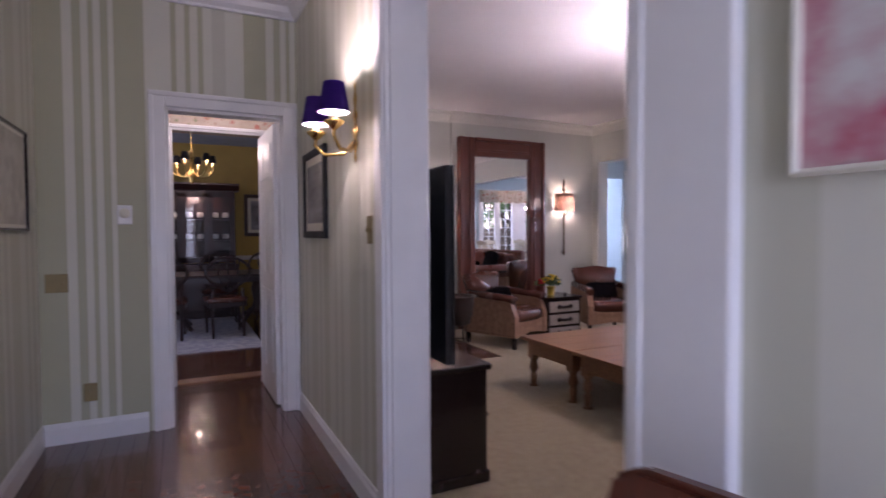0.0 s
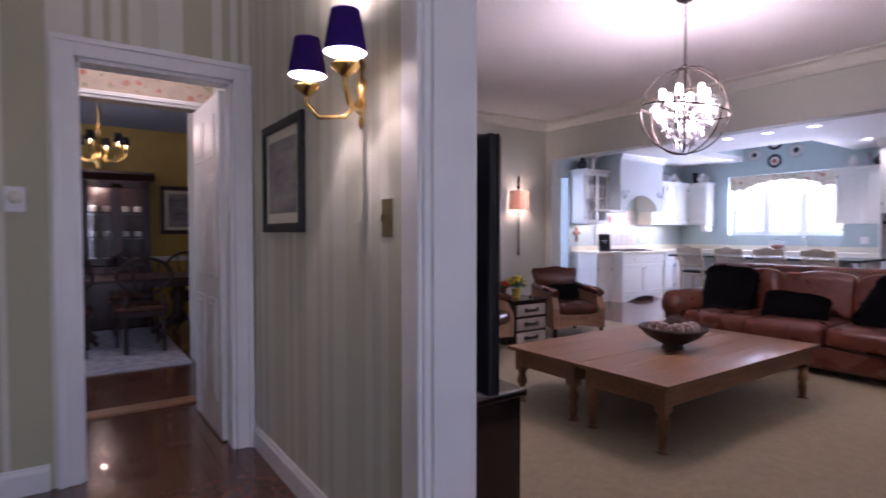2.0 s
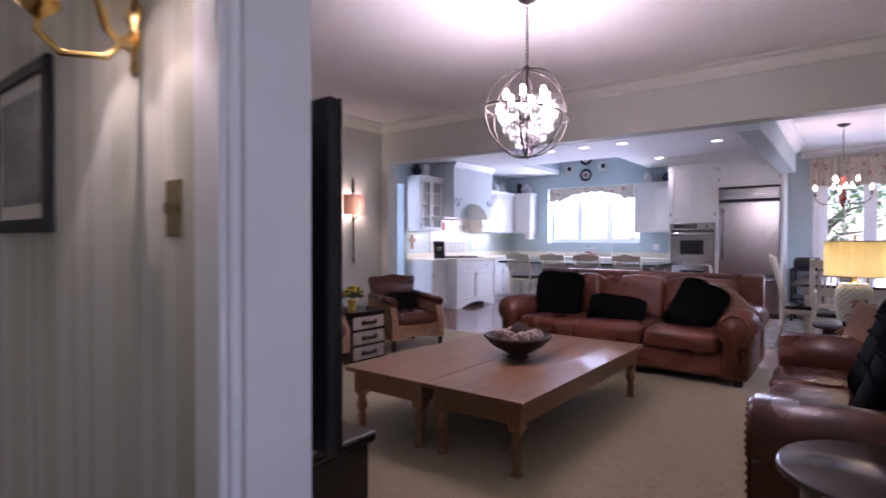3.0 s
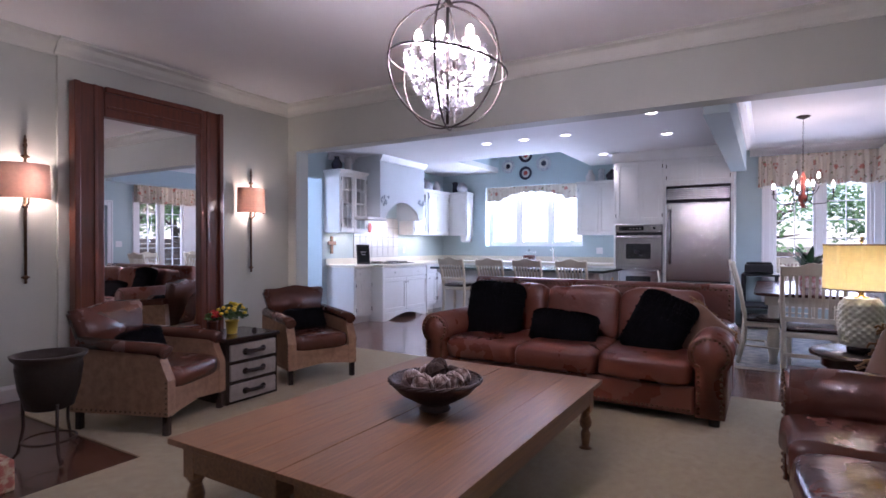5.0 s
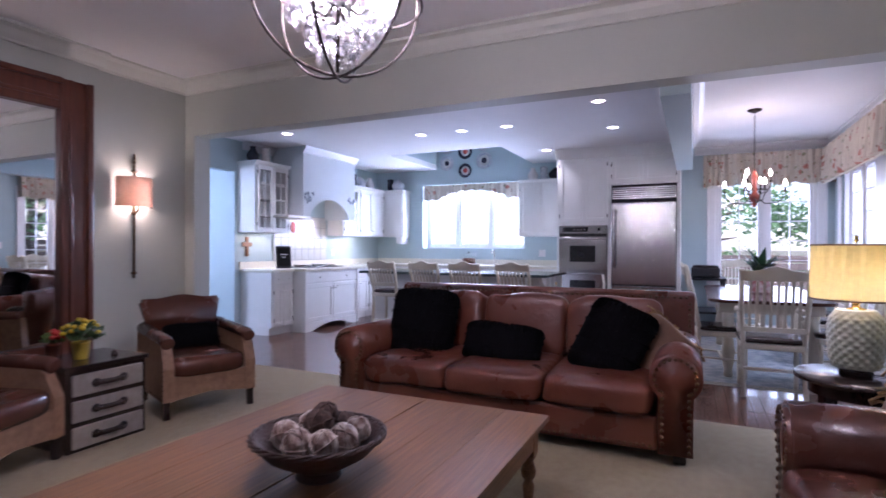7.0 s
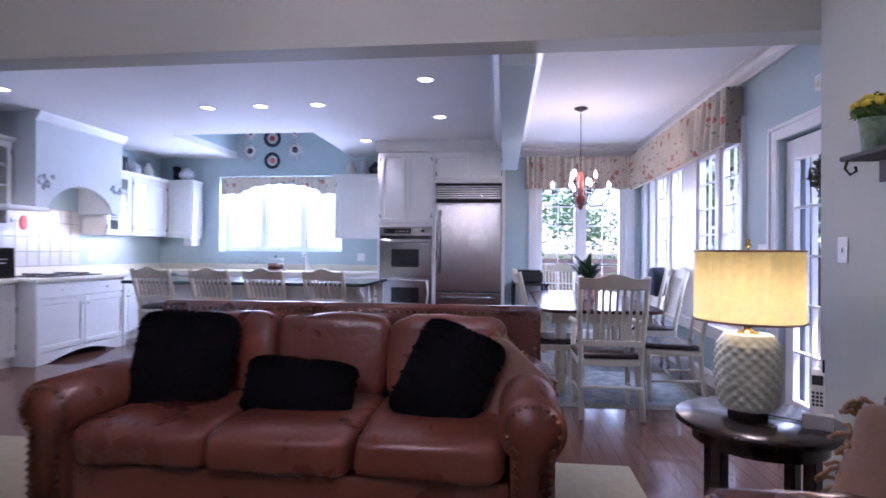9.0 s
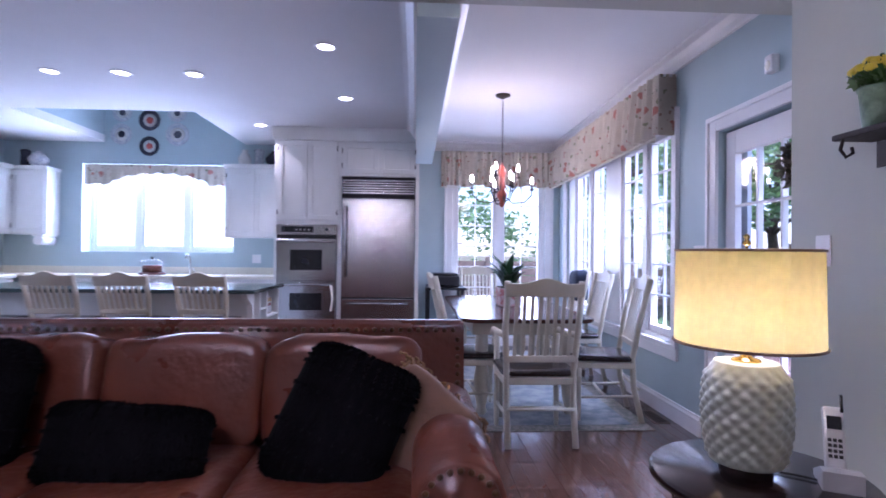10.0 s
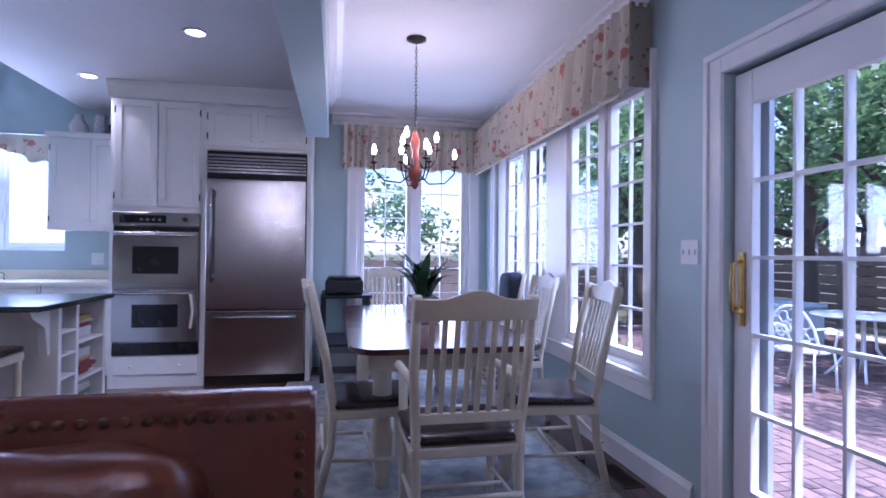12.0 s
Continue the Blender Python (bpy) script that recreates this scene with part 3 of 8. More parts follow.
def panel_door(name, w, h, t, at, label):
    d = tagged(finish(name, cube(B(), 0, 0, 0, w, t, h, 0.003, 1), M_WHITE), label, "door", kind="structure")
    d.matrix_basis = at
    for j, (z0, z1) in enumerate(((0.22, 0.85), (0.98, 1.62), (1.72, h - 0.12))):
        for x0 in (0.10, w / 2 + 0.05):
            bm = B()
            for s in (-1, 1):
                y0 = -0.006 if s < 0 else t - 0.002
                cube(bm, x0, y0, z0, x0 + w / 2 - 0.15, y0 + 0.008, z1, 0.004, 1)
                cube(bm, x0 + 0.035, y0 - 0.004, z0 + 0.035, x0 + w / 2 - 0.185, y0 + 0.012, z1 - 0.035, 0.006, 1)
            part("panel", bm, M_WHITE, d)
    bm = lathe(B(), [(0.025, 0), (0.025, 0.006), (0.009, 0.012), (0.009, 0.035), (0.026, 0.045), (0.028, 0.06), (0.015, 0.07)], (w - 0.06, 0, 0.98), 14, pose(0, 0, 0, 90))
    part("door_knob", bm, M_BRASS, d, "round brass knob")
    return d


panel_door("door_1", 0.73, 2.10, 0.038, pose(HD1 - 0.012, HALLY + 0.135, 0.012, 0, 0, 91), "white six-panel door standing open into the vestibule")


def window(name, axis, pos, t, b0, b1, z0, z1, lights, rows, cols, label, stops=None, frame_w=0.045, muntin=0.014):
    """A fixed window frame with several casements. lights: (b0, b1) of each casement; pos..pos+t is its depth."""
    def cb(bm, u0, v0, u1, v1, d0, d1, r=0.0):
        if axis == "x":
            return cube(bm, d0, u0, v0, d1, u1, v1, r, 1)
        return cube(bm, u0, d0, v0, u1, d1, v1, r, 1)
    w = thing(name, label, "window")
    w["kind"] = "structure"
    bm = B()
    cb(bm, b0, z0, b1, z0 + 0.03, pos, pos + t)
    cb(bm, b0, z1 - 0.03, b1, z1, pos, pos + t)
    edges = [b0] + [v for l in lights for v in l] + [b1]
    for u, v in zip(edges[::2], edges[1::2]):
        if v - u > 0.004:
            cb(bm, u, z0 + 0.03, v, z1 - 0.03, pos, pos + t)
    part("window_frame", bm, M_WHITE, w)
    d0, d1 = pos + 0.3 * t, pos + 0.7 * t
    for u, v in lights:
        bm = B()
        f = frame_w
        cb(bm, u + 0.002, z0 + 0.032, u + f, z1 - 0.032, d0 - 0.01, d1 + 0.01, 0.003)
        cb(bm, v - f, z0 + 0.032, v - 0.002, z1 - 0.032, d0 - 0.01, d1 + 0.01, 0.003)
        cb(bm, u + f, z0 + 0.032, v - f, z0 + 0.032 + f * 1.3, d0 - 0.01, d1 + 0.01, 0.003)
        cb(bm, u + f, z1 - 0.032 - f, v - f, z1 - 0.032, d0 - 0.01, d1 + 0.01, 0.003)
        sash = part("sash", bm, M_WHITE, w)
        g0, g1, h0, h1 = u + f, v - f, z0 + 0.032 + f * 1.3, z1 - 0.032 - f
        mid = (d0 + d1) / 2
        for c in range(1, cols):
            b = g0 + (g1 - g0) * c / cols
            part("muntin", cb(B(), b - muntin / 2, h0, b + muntin / 2, h1, mid - 0.012, mid + 0.012), M_WHITE, sash)
        for r in range(1, rows):
            z = h0 + (h1 - h0) * r / rows
            part("muntin", cb(B(), g0, z - muntin / 2, g1, z + muntin / 2, mid - 0.0115, mid + 0.0115), M_WHITE, sash)
        p = part("pane", cb(B(), g0, h0, g1, h1, mid - 0.002, mid + 0.002), M_GLASS, sash)
        p.visible_shadow = False
    return w


window("window_1", "y", -0.12, 0.1, 9.46, 12.3, 0.57, 2.26, [(9.50, 9.98), (10.06, 10.56), (10.96, 11.44), (11.52, 12.04)], 6, 2, "white casement windows with muntins along the breakfast corner")
window("window_2", "x", EX + 0.02, 0.1, 0.2, 1.46, 0.42, 2.26, [(0.24, 0.79), (0.87, 1.42)], 6, 2, "white double casement window with muntins")
window("window_3", "x", KX + 0.22, 0.08, 4.5, 6.56, 1.22, 2.44, [(4.54, 5.18), (5.24, 5.86), (5.92, 6.52)], 1, 1, "wide three-part kitchen window over the sink")
casing("trim_casing_window_1", "y", 0.0, 1, 9.46, 12.3, 2.26, 0.09, 0.57, True)
casing("trim_casing_window_2", "x", EX, -1, 0.2, 1.46, 2.26, 0.11, 0.42, True)
casing("trim_casing_patio_door", "y", 0.0, 1, 7.965, 8.855, 2.045, 0.10)
bm = B()
cube(bm, KX + 0.12, 4.44, 1.16, KX + 0.32, 4.5, 2.5)
cube(bm, KX + 0.12, 6.56, 1.16, KX + 0.32, 6.62, 2.5)
cube(bm, KX + 0.12, 4.5, 2.44, KX + 0.32, 6.56, 2.5)
cube(bm, KX + 0.12, 4.5, 1.16, KX + 0.32, 6.56, 1.22)
structure("wall_kitchen_window_reveal", bm, M_TEAL, "deep pale blue window reveal")


def patio_door():
    d = thing("door_2", "white glazed patio door with fifteen panes, closed", "door")
    d["kind"] = "structure"
    d.matrix_basis = pose(-0.055, 0, 0)
    x0, x1, y0, y1, z1 = 8.035, 8.895, -0.085, -0.04, 2.03
    gx0, gx1, gz0, gz1 = 8.16, 8.795, 0.24, 1.885
    bm = B()
    cube(bm, x0, y0, 0.012, gx0, y1, z1, 0.003, 1)
    cube(bm, gx1, y0, 0.012, x1, y1, z1, 0.003, 1)
    cube(bm, gx0, y0, 0.012, gx1, y1, gz0, 0.003, 1)
    cube(bm, gx0, y0, gz1, gx1, y1, z1, 0.003, 1)
    part("stile_and_rail", bm, M_WHITE, d)
    for c in (1, 2):
        x = gx0 + (gx1 - gx0) * c / 3
        part("muntin", cube(B(), x - 0.008, y0 + 0.006, gz0, x + 0.008, y1 - 0.004, gz1), M_WHITE, d)
    for r in range(1, 5):
        z = gz0 + (gz1 - gz0) * r / 5
        part("muntin", cube(B(), gx0, y0 + 0.007, z - 0.008, gx1, y1 - 0.005, z + 0.008), M_WHITE, d)
    p = part("pane", cube(B(), gx0, -0.064, gz0, gx1, -0.060, gz1), M_GLASS, d)
    p.visible_shadow = False
    bm = cube(B(), 8.822, y1, 0.93, 8.867, y1 + 0.008, 1.25, 0.004, 1)
    handle = part("door_handle", bm, M_BRASS, d, "polished brass thumb-latch handle")
    bm = tube(B(), [(8.844, y1 + 0.005, 1.21), (8.844, y1 + 0.05, 1.20), (8.844, y1 + 0.055, 1.10), (8.844, y1 + 0.05, 1.0), (8.844, y1 + 0.005, 0.99)], 0.009)
    part("grip", bm, M_BRASS, handle)
    bm = rod(B(), (8.844, y1, 1.0), (8.844, y1 + 0.045, 1.0), 0.016)
    rod(bm, (8.844, y1 + 0.04, 1.0), (8.802, y1 + 0.045, 1.0), 0.009)
    part("lever", bm, M_BRASS, handle)
    for z in (0.25, 1.05, 1.8):
        part("hinge", cube(B(), 8.03, y1, z, 8.045, y1 + 0.012, z + 0.1, 0.002, 1), M_BRASS, d)
    # storm door frame outside
    bm = B()
    cube(bm, 8.02, -0.138, 0.0, 8.13, -0.112, 2.045)
    cube(bm, 8.78, -0.138, 0.0, 8.91, -0.112, 2.045)
    cube(bm, 8.13, -0.138, 1.935, 8.78, -0.112, 2.045)
    cube(bm, 8.13, -0.138, 0.0, 8.78, -0.112, 0.16)
    part("storm_door_frame", bm, material("blue_grey_door_paint", (0.45, 0.50, 0.55), rough=0.5), d, "blue-grey storm door frame")


patio_door()

# downlights
def downlight(x, y):
    t = thing("downlight", "lit recessed downlight with white trim ring in the ceiling", "ceiling light", "recessed kitchen downlights", (x, y, H))
    bm = lathe(B(), [(0.062, -0.001), (0.085, -0.001), (0.088, -0.006), (0.080, -0.010), (0.064, -0.008), (0.062, -0.001)], n=24, cap=False)
    part("trim_ring", bm, M_WHITE, t)
    part("lens", lathe(B(), [(0.062, -0.002), (0.03, -0.004), (0.004, -0.004)], n=24), M_CANLIGHT, t, "glowing lens")
    return t


CANS = [(9.42, 2.63), (10.72, 2.655), (10.12, 3.85), (10.13, 4.46), (10.14, 5.05), (11.91, 3.8), (9.34, 6.64)]
for x, y in CANS:
    downlight(x, y)
    lamp("downlight_beam", "SPOT", (x, y, H - 0.02), 22, (1, 0.92, 0.82), 0.05, target=(x, y, 0), spot=110)


# ---- living room ----
def nails(bm, pts, r=0.011, d=(0, -1, 0)):
    for p in pts:
        m = Vector(d).to_track_quat("Z", "Y").to_matrix().to_4x4()
        lathe(bm, [(r, 0), (r * 0.85, r * 0.45), (r * 0.3, r * 0.7)], p, 8, m)
    return bm


def line(p, q, step):
    p, q = Vector(p), Vector(q)
    n = max(2, round((q - p).length / step) + 1)
    return [p.lerp(q, i / (n - 1)) for i in range(n)]


def sofa(L, D, leather, label, at):
    """Front faces local -y; seat of three cushions, rolled arms, nail-head trim."""
    s = thing("sofa", label, "sofa", at=at)
    aw = 0.24
    bm = cube(B(), aw - 0.02, 0.04, 0.07, L - aw + 0.02, D - 0.1, 0.27, 0.02)
    part("base", bm, leather, s)
    for x in (0.08, L - 0.14):
        for y in (0.08, D - 0.16):
            part("foot", cube(B(), x, y, 0, x + 0.07, y + 0.07, 0.07, 0.008, 1), M_DARK, s)
    # back frame with a rolled top
    prof = [(D - 0.26, 0.2), (D - 0.16, 0.80), (D - 0.155, 0.875), (D - 0.13, 0.91), (D - 0.08, 0.915), (D - 0.03, 0.90), (D - 0.01, 0.85), (D - 0.01, 0.07), (D - 0.2, 0.07)]
    bm = extrude(B(), prof, 0.03, L - 0.03, "x")
    bmesh.ops.bevel(bm, geom=list(bm.edges), offset=0.012, segments=2, affect="EDGES", clamp_overlap=True)
    for f in bm.faces:
        f.smooth = True
    part("back_frame", bm, leather, s)
    cw = (L - 2 * aw) / 3
    for i in range(3):
        x = aw + cw * (i + 0.5)
        bm = puff(B(), (x, 0.40, 0.355), (cw / 2 + 0.006, 0.42, 0.105), 0.42, 0.22, 48, 18, lump=0.03)
        part("seat_cushion", bm, leather, s)
        bm = puff(B(), (x, D - 0.30, 0.63), (cw / 2 + 0.002, 0.13, 0.23), 0.30, 0.30, 48, 24, pose(0, 0, 0, -10), lump=0.034)
        part("back_cushion", bm, leather, s)
    for side in (0, 1):
        cx = 0.125 if side == 0 else L - 0.125
        prof = []
        for k in range(19):
            a = math.radians(-50 + 280 * k / 18)
            prof.append((cx + 0.14 * math.cos(a), 0.50 + 0.14 * math.sin(a)))
        prof += [(cx - 0.09, 0.07), (cx + 0.09, 0.07)]
        bm = extrude(B(), prof, 0.0, D - 0.06, "y")
        bmesh.ops.bevel(bm, geom=[e for e in bm.edges if abs(e.verts[0].co.y - e.verts[1].co.y) < 1e-5], offset=0.018, segments=3, affect="EDGES", clamp_overlap=True)
        for f in bm.faces:
            f.smooth = True
        arm = part("arm", bm, leather, s)
        bm = B()
        rim = [(cx + 0.110 * math.cos(math.radians(-40 + 260 * k / 16)), -0.001, 0.50 + 0.110 * math.sin(math.radians(-40 + 260 * k / 16))) for k in range(17)]
        nails(bm, rim)
        nails(bm, line((cx - 0.07, -0.001, 0.42), (cx - 0.07, -0.001, 0.1), 0.034))
        nails(bm, line((cx + 0.07, -0.001, 0.42), (cx + 0.07, -0.001, 0.1), 0.034))
        tagged(part("nail_trim", bm, M_BRONZE, arm, "row of bronze nail heads"), kind="stuff")
    bm = nails(B(), line((0.08, D - 0.158, 0.872), (L - 0.08, D - 0.158, 0.872), 0.04), 0.012)
    for x in (0.06, L - 0.06):
        nails(bm, line((x, D - 0.168, 0.83), (x, D - 0.2, 0.6), 0.04), 0.012)
    nails(bm, line((aw + 0.02, 0.037, 0.1), (L - aw - 0.02, 0.037, 0.1), 0.034))
    tagged(part("nail_trim", bm, M_BRONZE, s, "row of bronze nail heads"), kind="stuff")
    return s


sofa(2.42, 1.12, M_LEATHER, "chestnut leather three-seat sofa with rolled arms and nail heads", pose(7.0, 4.12, 0.008, 0, 0, -90))
sofa(2.08, 0.95, M_LEATHER2, "dark brown leather sofa with glossy worn seat cushions", pose(6.33, 1.43, 0.008, 0, 0, 182))


def fur(bm, n, length, seed):
    """Short tufts standing off a soft shape."""
    rnd = random.Random(seed)
    faces = [f for f in bm.faces]
    out = []
    for _ in range(n):
        f = rnd.choice(faces)
        c = f.calc_center_median() + Vector((rnd.uniform(-1, 1), rnd.uniform(-1, 1), rnd.uniform(-1, 1))) * 0.006
        d = (f.normal + Vector((rnd.uniform(-1, 1), rnd.uniform(-1, 1), rnd.uniform(-1.4, 0.2))) * 0.6).normalized() * length * rnd.uniform(0.5, 1.2)
        w = d.orthogonal().normalized() * 0.004
        out.append((c - w, c + w, c + d))
    for a, b, c in out:
        bm.faces.new([bm.verts.new(p) for p in (a, b, c)])
    return bm


def pillow(name, size, mat, label, at, tufts=0, seed=1, fringe=None):
    w, h, t = size
    bm = puff(B(), (0, 0, 0), (w / 2, t / 2, h / 2), 0.30, 0.80, 40, 24, lump=0.014)
    bm.normal_update()
    if tufts:
        fur(bm, int(tufts * 1.6), 0.011, seed)
    ob = solid(name, bm, mat, label, "pillow", "scatter cushions", at)
    if fringe:
        rnd = random.Random(seed)
        bm = B()
        for k in range(150):
            side, u = k % 4, rnd.uniform(-1, 1)
            p = [(w / 2 * u, h / 2), (w / 2 * u, -h / 2), (w / 2, h / 2 * u), (-w / 2, h / 2 * u)][side]
            q = Vector((p[0] * 1.0, rnd.uniform(-0.02, 0.02), p[1] * 1.0)) * 0.95
            e = q * 1.10 + Vector((rnd.uniform(-0.03, 0.03), rnd.uniform(-0.04, 0.04), rnd.uniform(-0.05, 0.01)))
            tube(bm, [q, (q + e) / 2 + Vector((0, rnd.uniform(-0.02, 0.02), 0.01)), e], 0.006, 5)
        tagged(part("fringe", bm, fringe, ob, "tan looped fringe"), kind="stuff")
    return ob


pillow("fur_pillow", (0.53, 0.50, 0.20), M_FUR, "square black faux fur cushion leaning on the sofa back", pose(7.52, 3.65, 0.645, -18, 3, -82), 9000, 1)
pillow("fur_pillow", (0.58, 0.27, 0.17), M_FUR, "oblong black faux fur lumbar cushion on the sofa", pose(7.43, 2.97, 0.545, -24, 2, -92), 7000, 2)
pillow("fur_pillow", (0.44, 0.50, 0.19), M_FUR, "square black faux fur cushion tipped on the sofa", pose(7.44, 2.22, 0.615, -22, 20, -104), 9000, 3)
pillow("suede_pillow", (0.40, 0.36, 0.15), M_SUEDE, "taupe suede cushion with tan fringe in the sofa corner", pose(7.52, 1.94, 0.57, -20, 36, -112), 0, 4, M_FRINGE)
pillow("fur_pillow", (0.52, 0.50, 0.20), M_FUR, "large black faux fur cushion on the dark sofa", pose(5.42, 0.89, 0.69, 18, 0, 6), 5000, 5)
pillow("fur_pillow", (0.52, 0.50, 0.20), M_FUR, "large black faux fur cushion on the dark sofa", pose(4.80, 0.90, 0.67, 20, -8, -10), 5000, 6)
pillow("suede_pillow", (0.38, 0.36, 0.14), M_SUEDE, "taupe suede cushion with tan fringe on the dark sofa", pose(6.20, 0.93, 0.66, 12, -10, 46), 0, 7, M_FRINGE)

LEG = [(0.040, 0.0), (0.022, 0.012), (0.024, 0.03), (0.030, 0.09), (0.026, 0.10), (0.020, 0.115), (0.034, 0.135), (0.038, 0.16), (0.030, 0.19), (0.024, 0.21), (0.036, 0.228), (0.036, 0.238)]


def coffee_table(label, at):
    t = thing("coffee_table", label, "coffee table", "two tables pushed together", at)
    L, W, h = 1.98, 0.66, 0.41
    for i in range(3):
        y0, y1 = W * i / 3, W * (i + 1) / 3
        part("top_board", cube(B(), 0, y0 + 0.0003, h - 0.026, L, y1 - 0.0003, h, 0.0015, 1), M_PINE, t)
    bm = B()
    cube(bm, 0.06, 0.045, 0.27, L - 0.06, 0.065, h - 0.026)
    cube(bm, 0.06, W - 0.065, 0.27, L - 0.06, W - 0.045, h - 0.026)
    cube(bm, 0.045, 0.05, 0.27, 0.065, W - 0.05, h - 0.026)
    cube(bm, L - 0.065, 0.05, 0.27, L - 0.045, W - 0.05, h - 0.026)
    part("apron", bm, M_PINE, t)
    bm = lathe(B(), LEG, (0, 0, 0.0), 16)
    cube(bm, -0.037, -0.037, 0.236, 0.037, 0.037, h - 0.028, 0.003, 1)
    first = part("leg", bm, M_PINE, t)
    first.matrix_basis = pose(0.08, 0.08, 0)
    for x, y in ((L - 0.08, 0.08), (0.08, W - 0.08), (L - 0.08, W - 0.08)):
        again("leg", first, t, pose(x, y, 0))
    return t


_ct = coffee_table("brown pine coffee table with turned legs on the rug", pose(4.37, 2.365, 0.01))
copy_thing(_ct, pose(4.37, 3.03, 0.01))


M_WEAVE = material("dark_brown_weave", (0.055, 0.026, 0.018), (0.022, 0.011, 0.009), rough=0.45, scale=25, bump=0.9, bscale=70, stretch=(1, 1, 2.5), spread=0.4)


def bowl():
    b = thing("decorative_bowl", "dark woven footed bowl on the coffee table", "bowl", at=(5.31, 2.93, 0.42))
    prof = [(0.075, 0), (0.08, 0.008), (0.066, 0.028), (0.11, 0.05), (0.18, 0.09), (0.222, 0.135), (0.23, 0.15), (0.224, 0.156), (0.212, 0.15), (0.165, 0.105), (0.09, 0.07), (0.01, 0.065)]
    part("bowl_body", lathe(B(), prof, n=40), M_WEAVE, b)
    for k in range(3):
        ph = 2 * math.pi * k / 3
        pts = [((0.229 + 0.006 * math.cos(9 * a + ph)) * math.cos(a), (0.229 + 0.006 * math.cos(9 * a + ph)) * math.sin(a), 0.152 + 0.006 * math.sin(9 * a + ph)) for a in [2 * math.pi * i / 90 for i in range(90)]]
        part("rim_strand", tube(B(), pts, 0.006, 6, True), M_WEAVE, b)
    return b


bowl()
M_BALLD = material("brown_woven_ball", (0.07, 0.035, 0.025), (0.03, 0.015, 0.01), rough=0.8, scale=40, bump=1.0, bscale=60)
M_BALLW = material("pale_woven_ball", (0.55, 0.47, 0.42), (0.16, 0.09, 0.07), rough=0.4, scale=18, bump=1.0, bscale=40, spread=0.2)
for k, (dx, dy, dz, r, pale) in enumerate(((-0.13, 0.0, 0.165, 0.055, 1), (0.0, -0.12, 0.165, 0.056, 1), (0.13, -0.04, 0.165, 0.055, 0), (0.09, 0.10, 0.165, 0.055, 1), (-0.06, 0.12, 0.165, 0.052, 1), (0.0, 0.0, 0.20, 0.055, 0), (-0.10, -0.10, 0.17, 0.05, 1), (0.07, 0.02, 0.215, 0.048, 0), (0.10, -0.12, 0.175, 0.045, 1))):
    bm = B()
    puff(bm, (0, 0, 0), (r, r, r), 1, 1, 20, 14, lump=0.006)
    for j in range(5):
        rot = pose(0, 0, 0, 40 * j + 13 * k, 70 * j, 25 * j)
        tube(bm, [rot @ Vector((r * 1.02 * math.cos(a), r * 1.02 * math.sin(a), 0)) for a in [2 * math.pi * i / 20 for i in range(20)]], 0.004, 5, True)
    solid("decor_ball", bm, M_BALLW if pale else M_BALLD, "pale vine ball in the bowl" if pale else "dark brown vine ball in the bowl", "ornament", "balls in the bowl", (5.31 + 0.86 * dx, 2.93 + 0.86 * dy, 0.40 + dz))


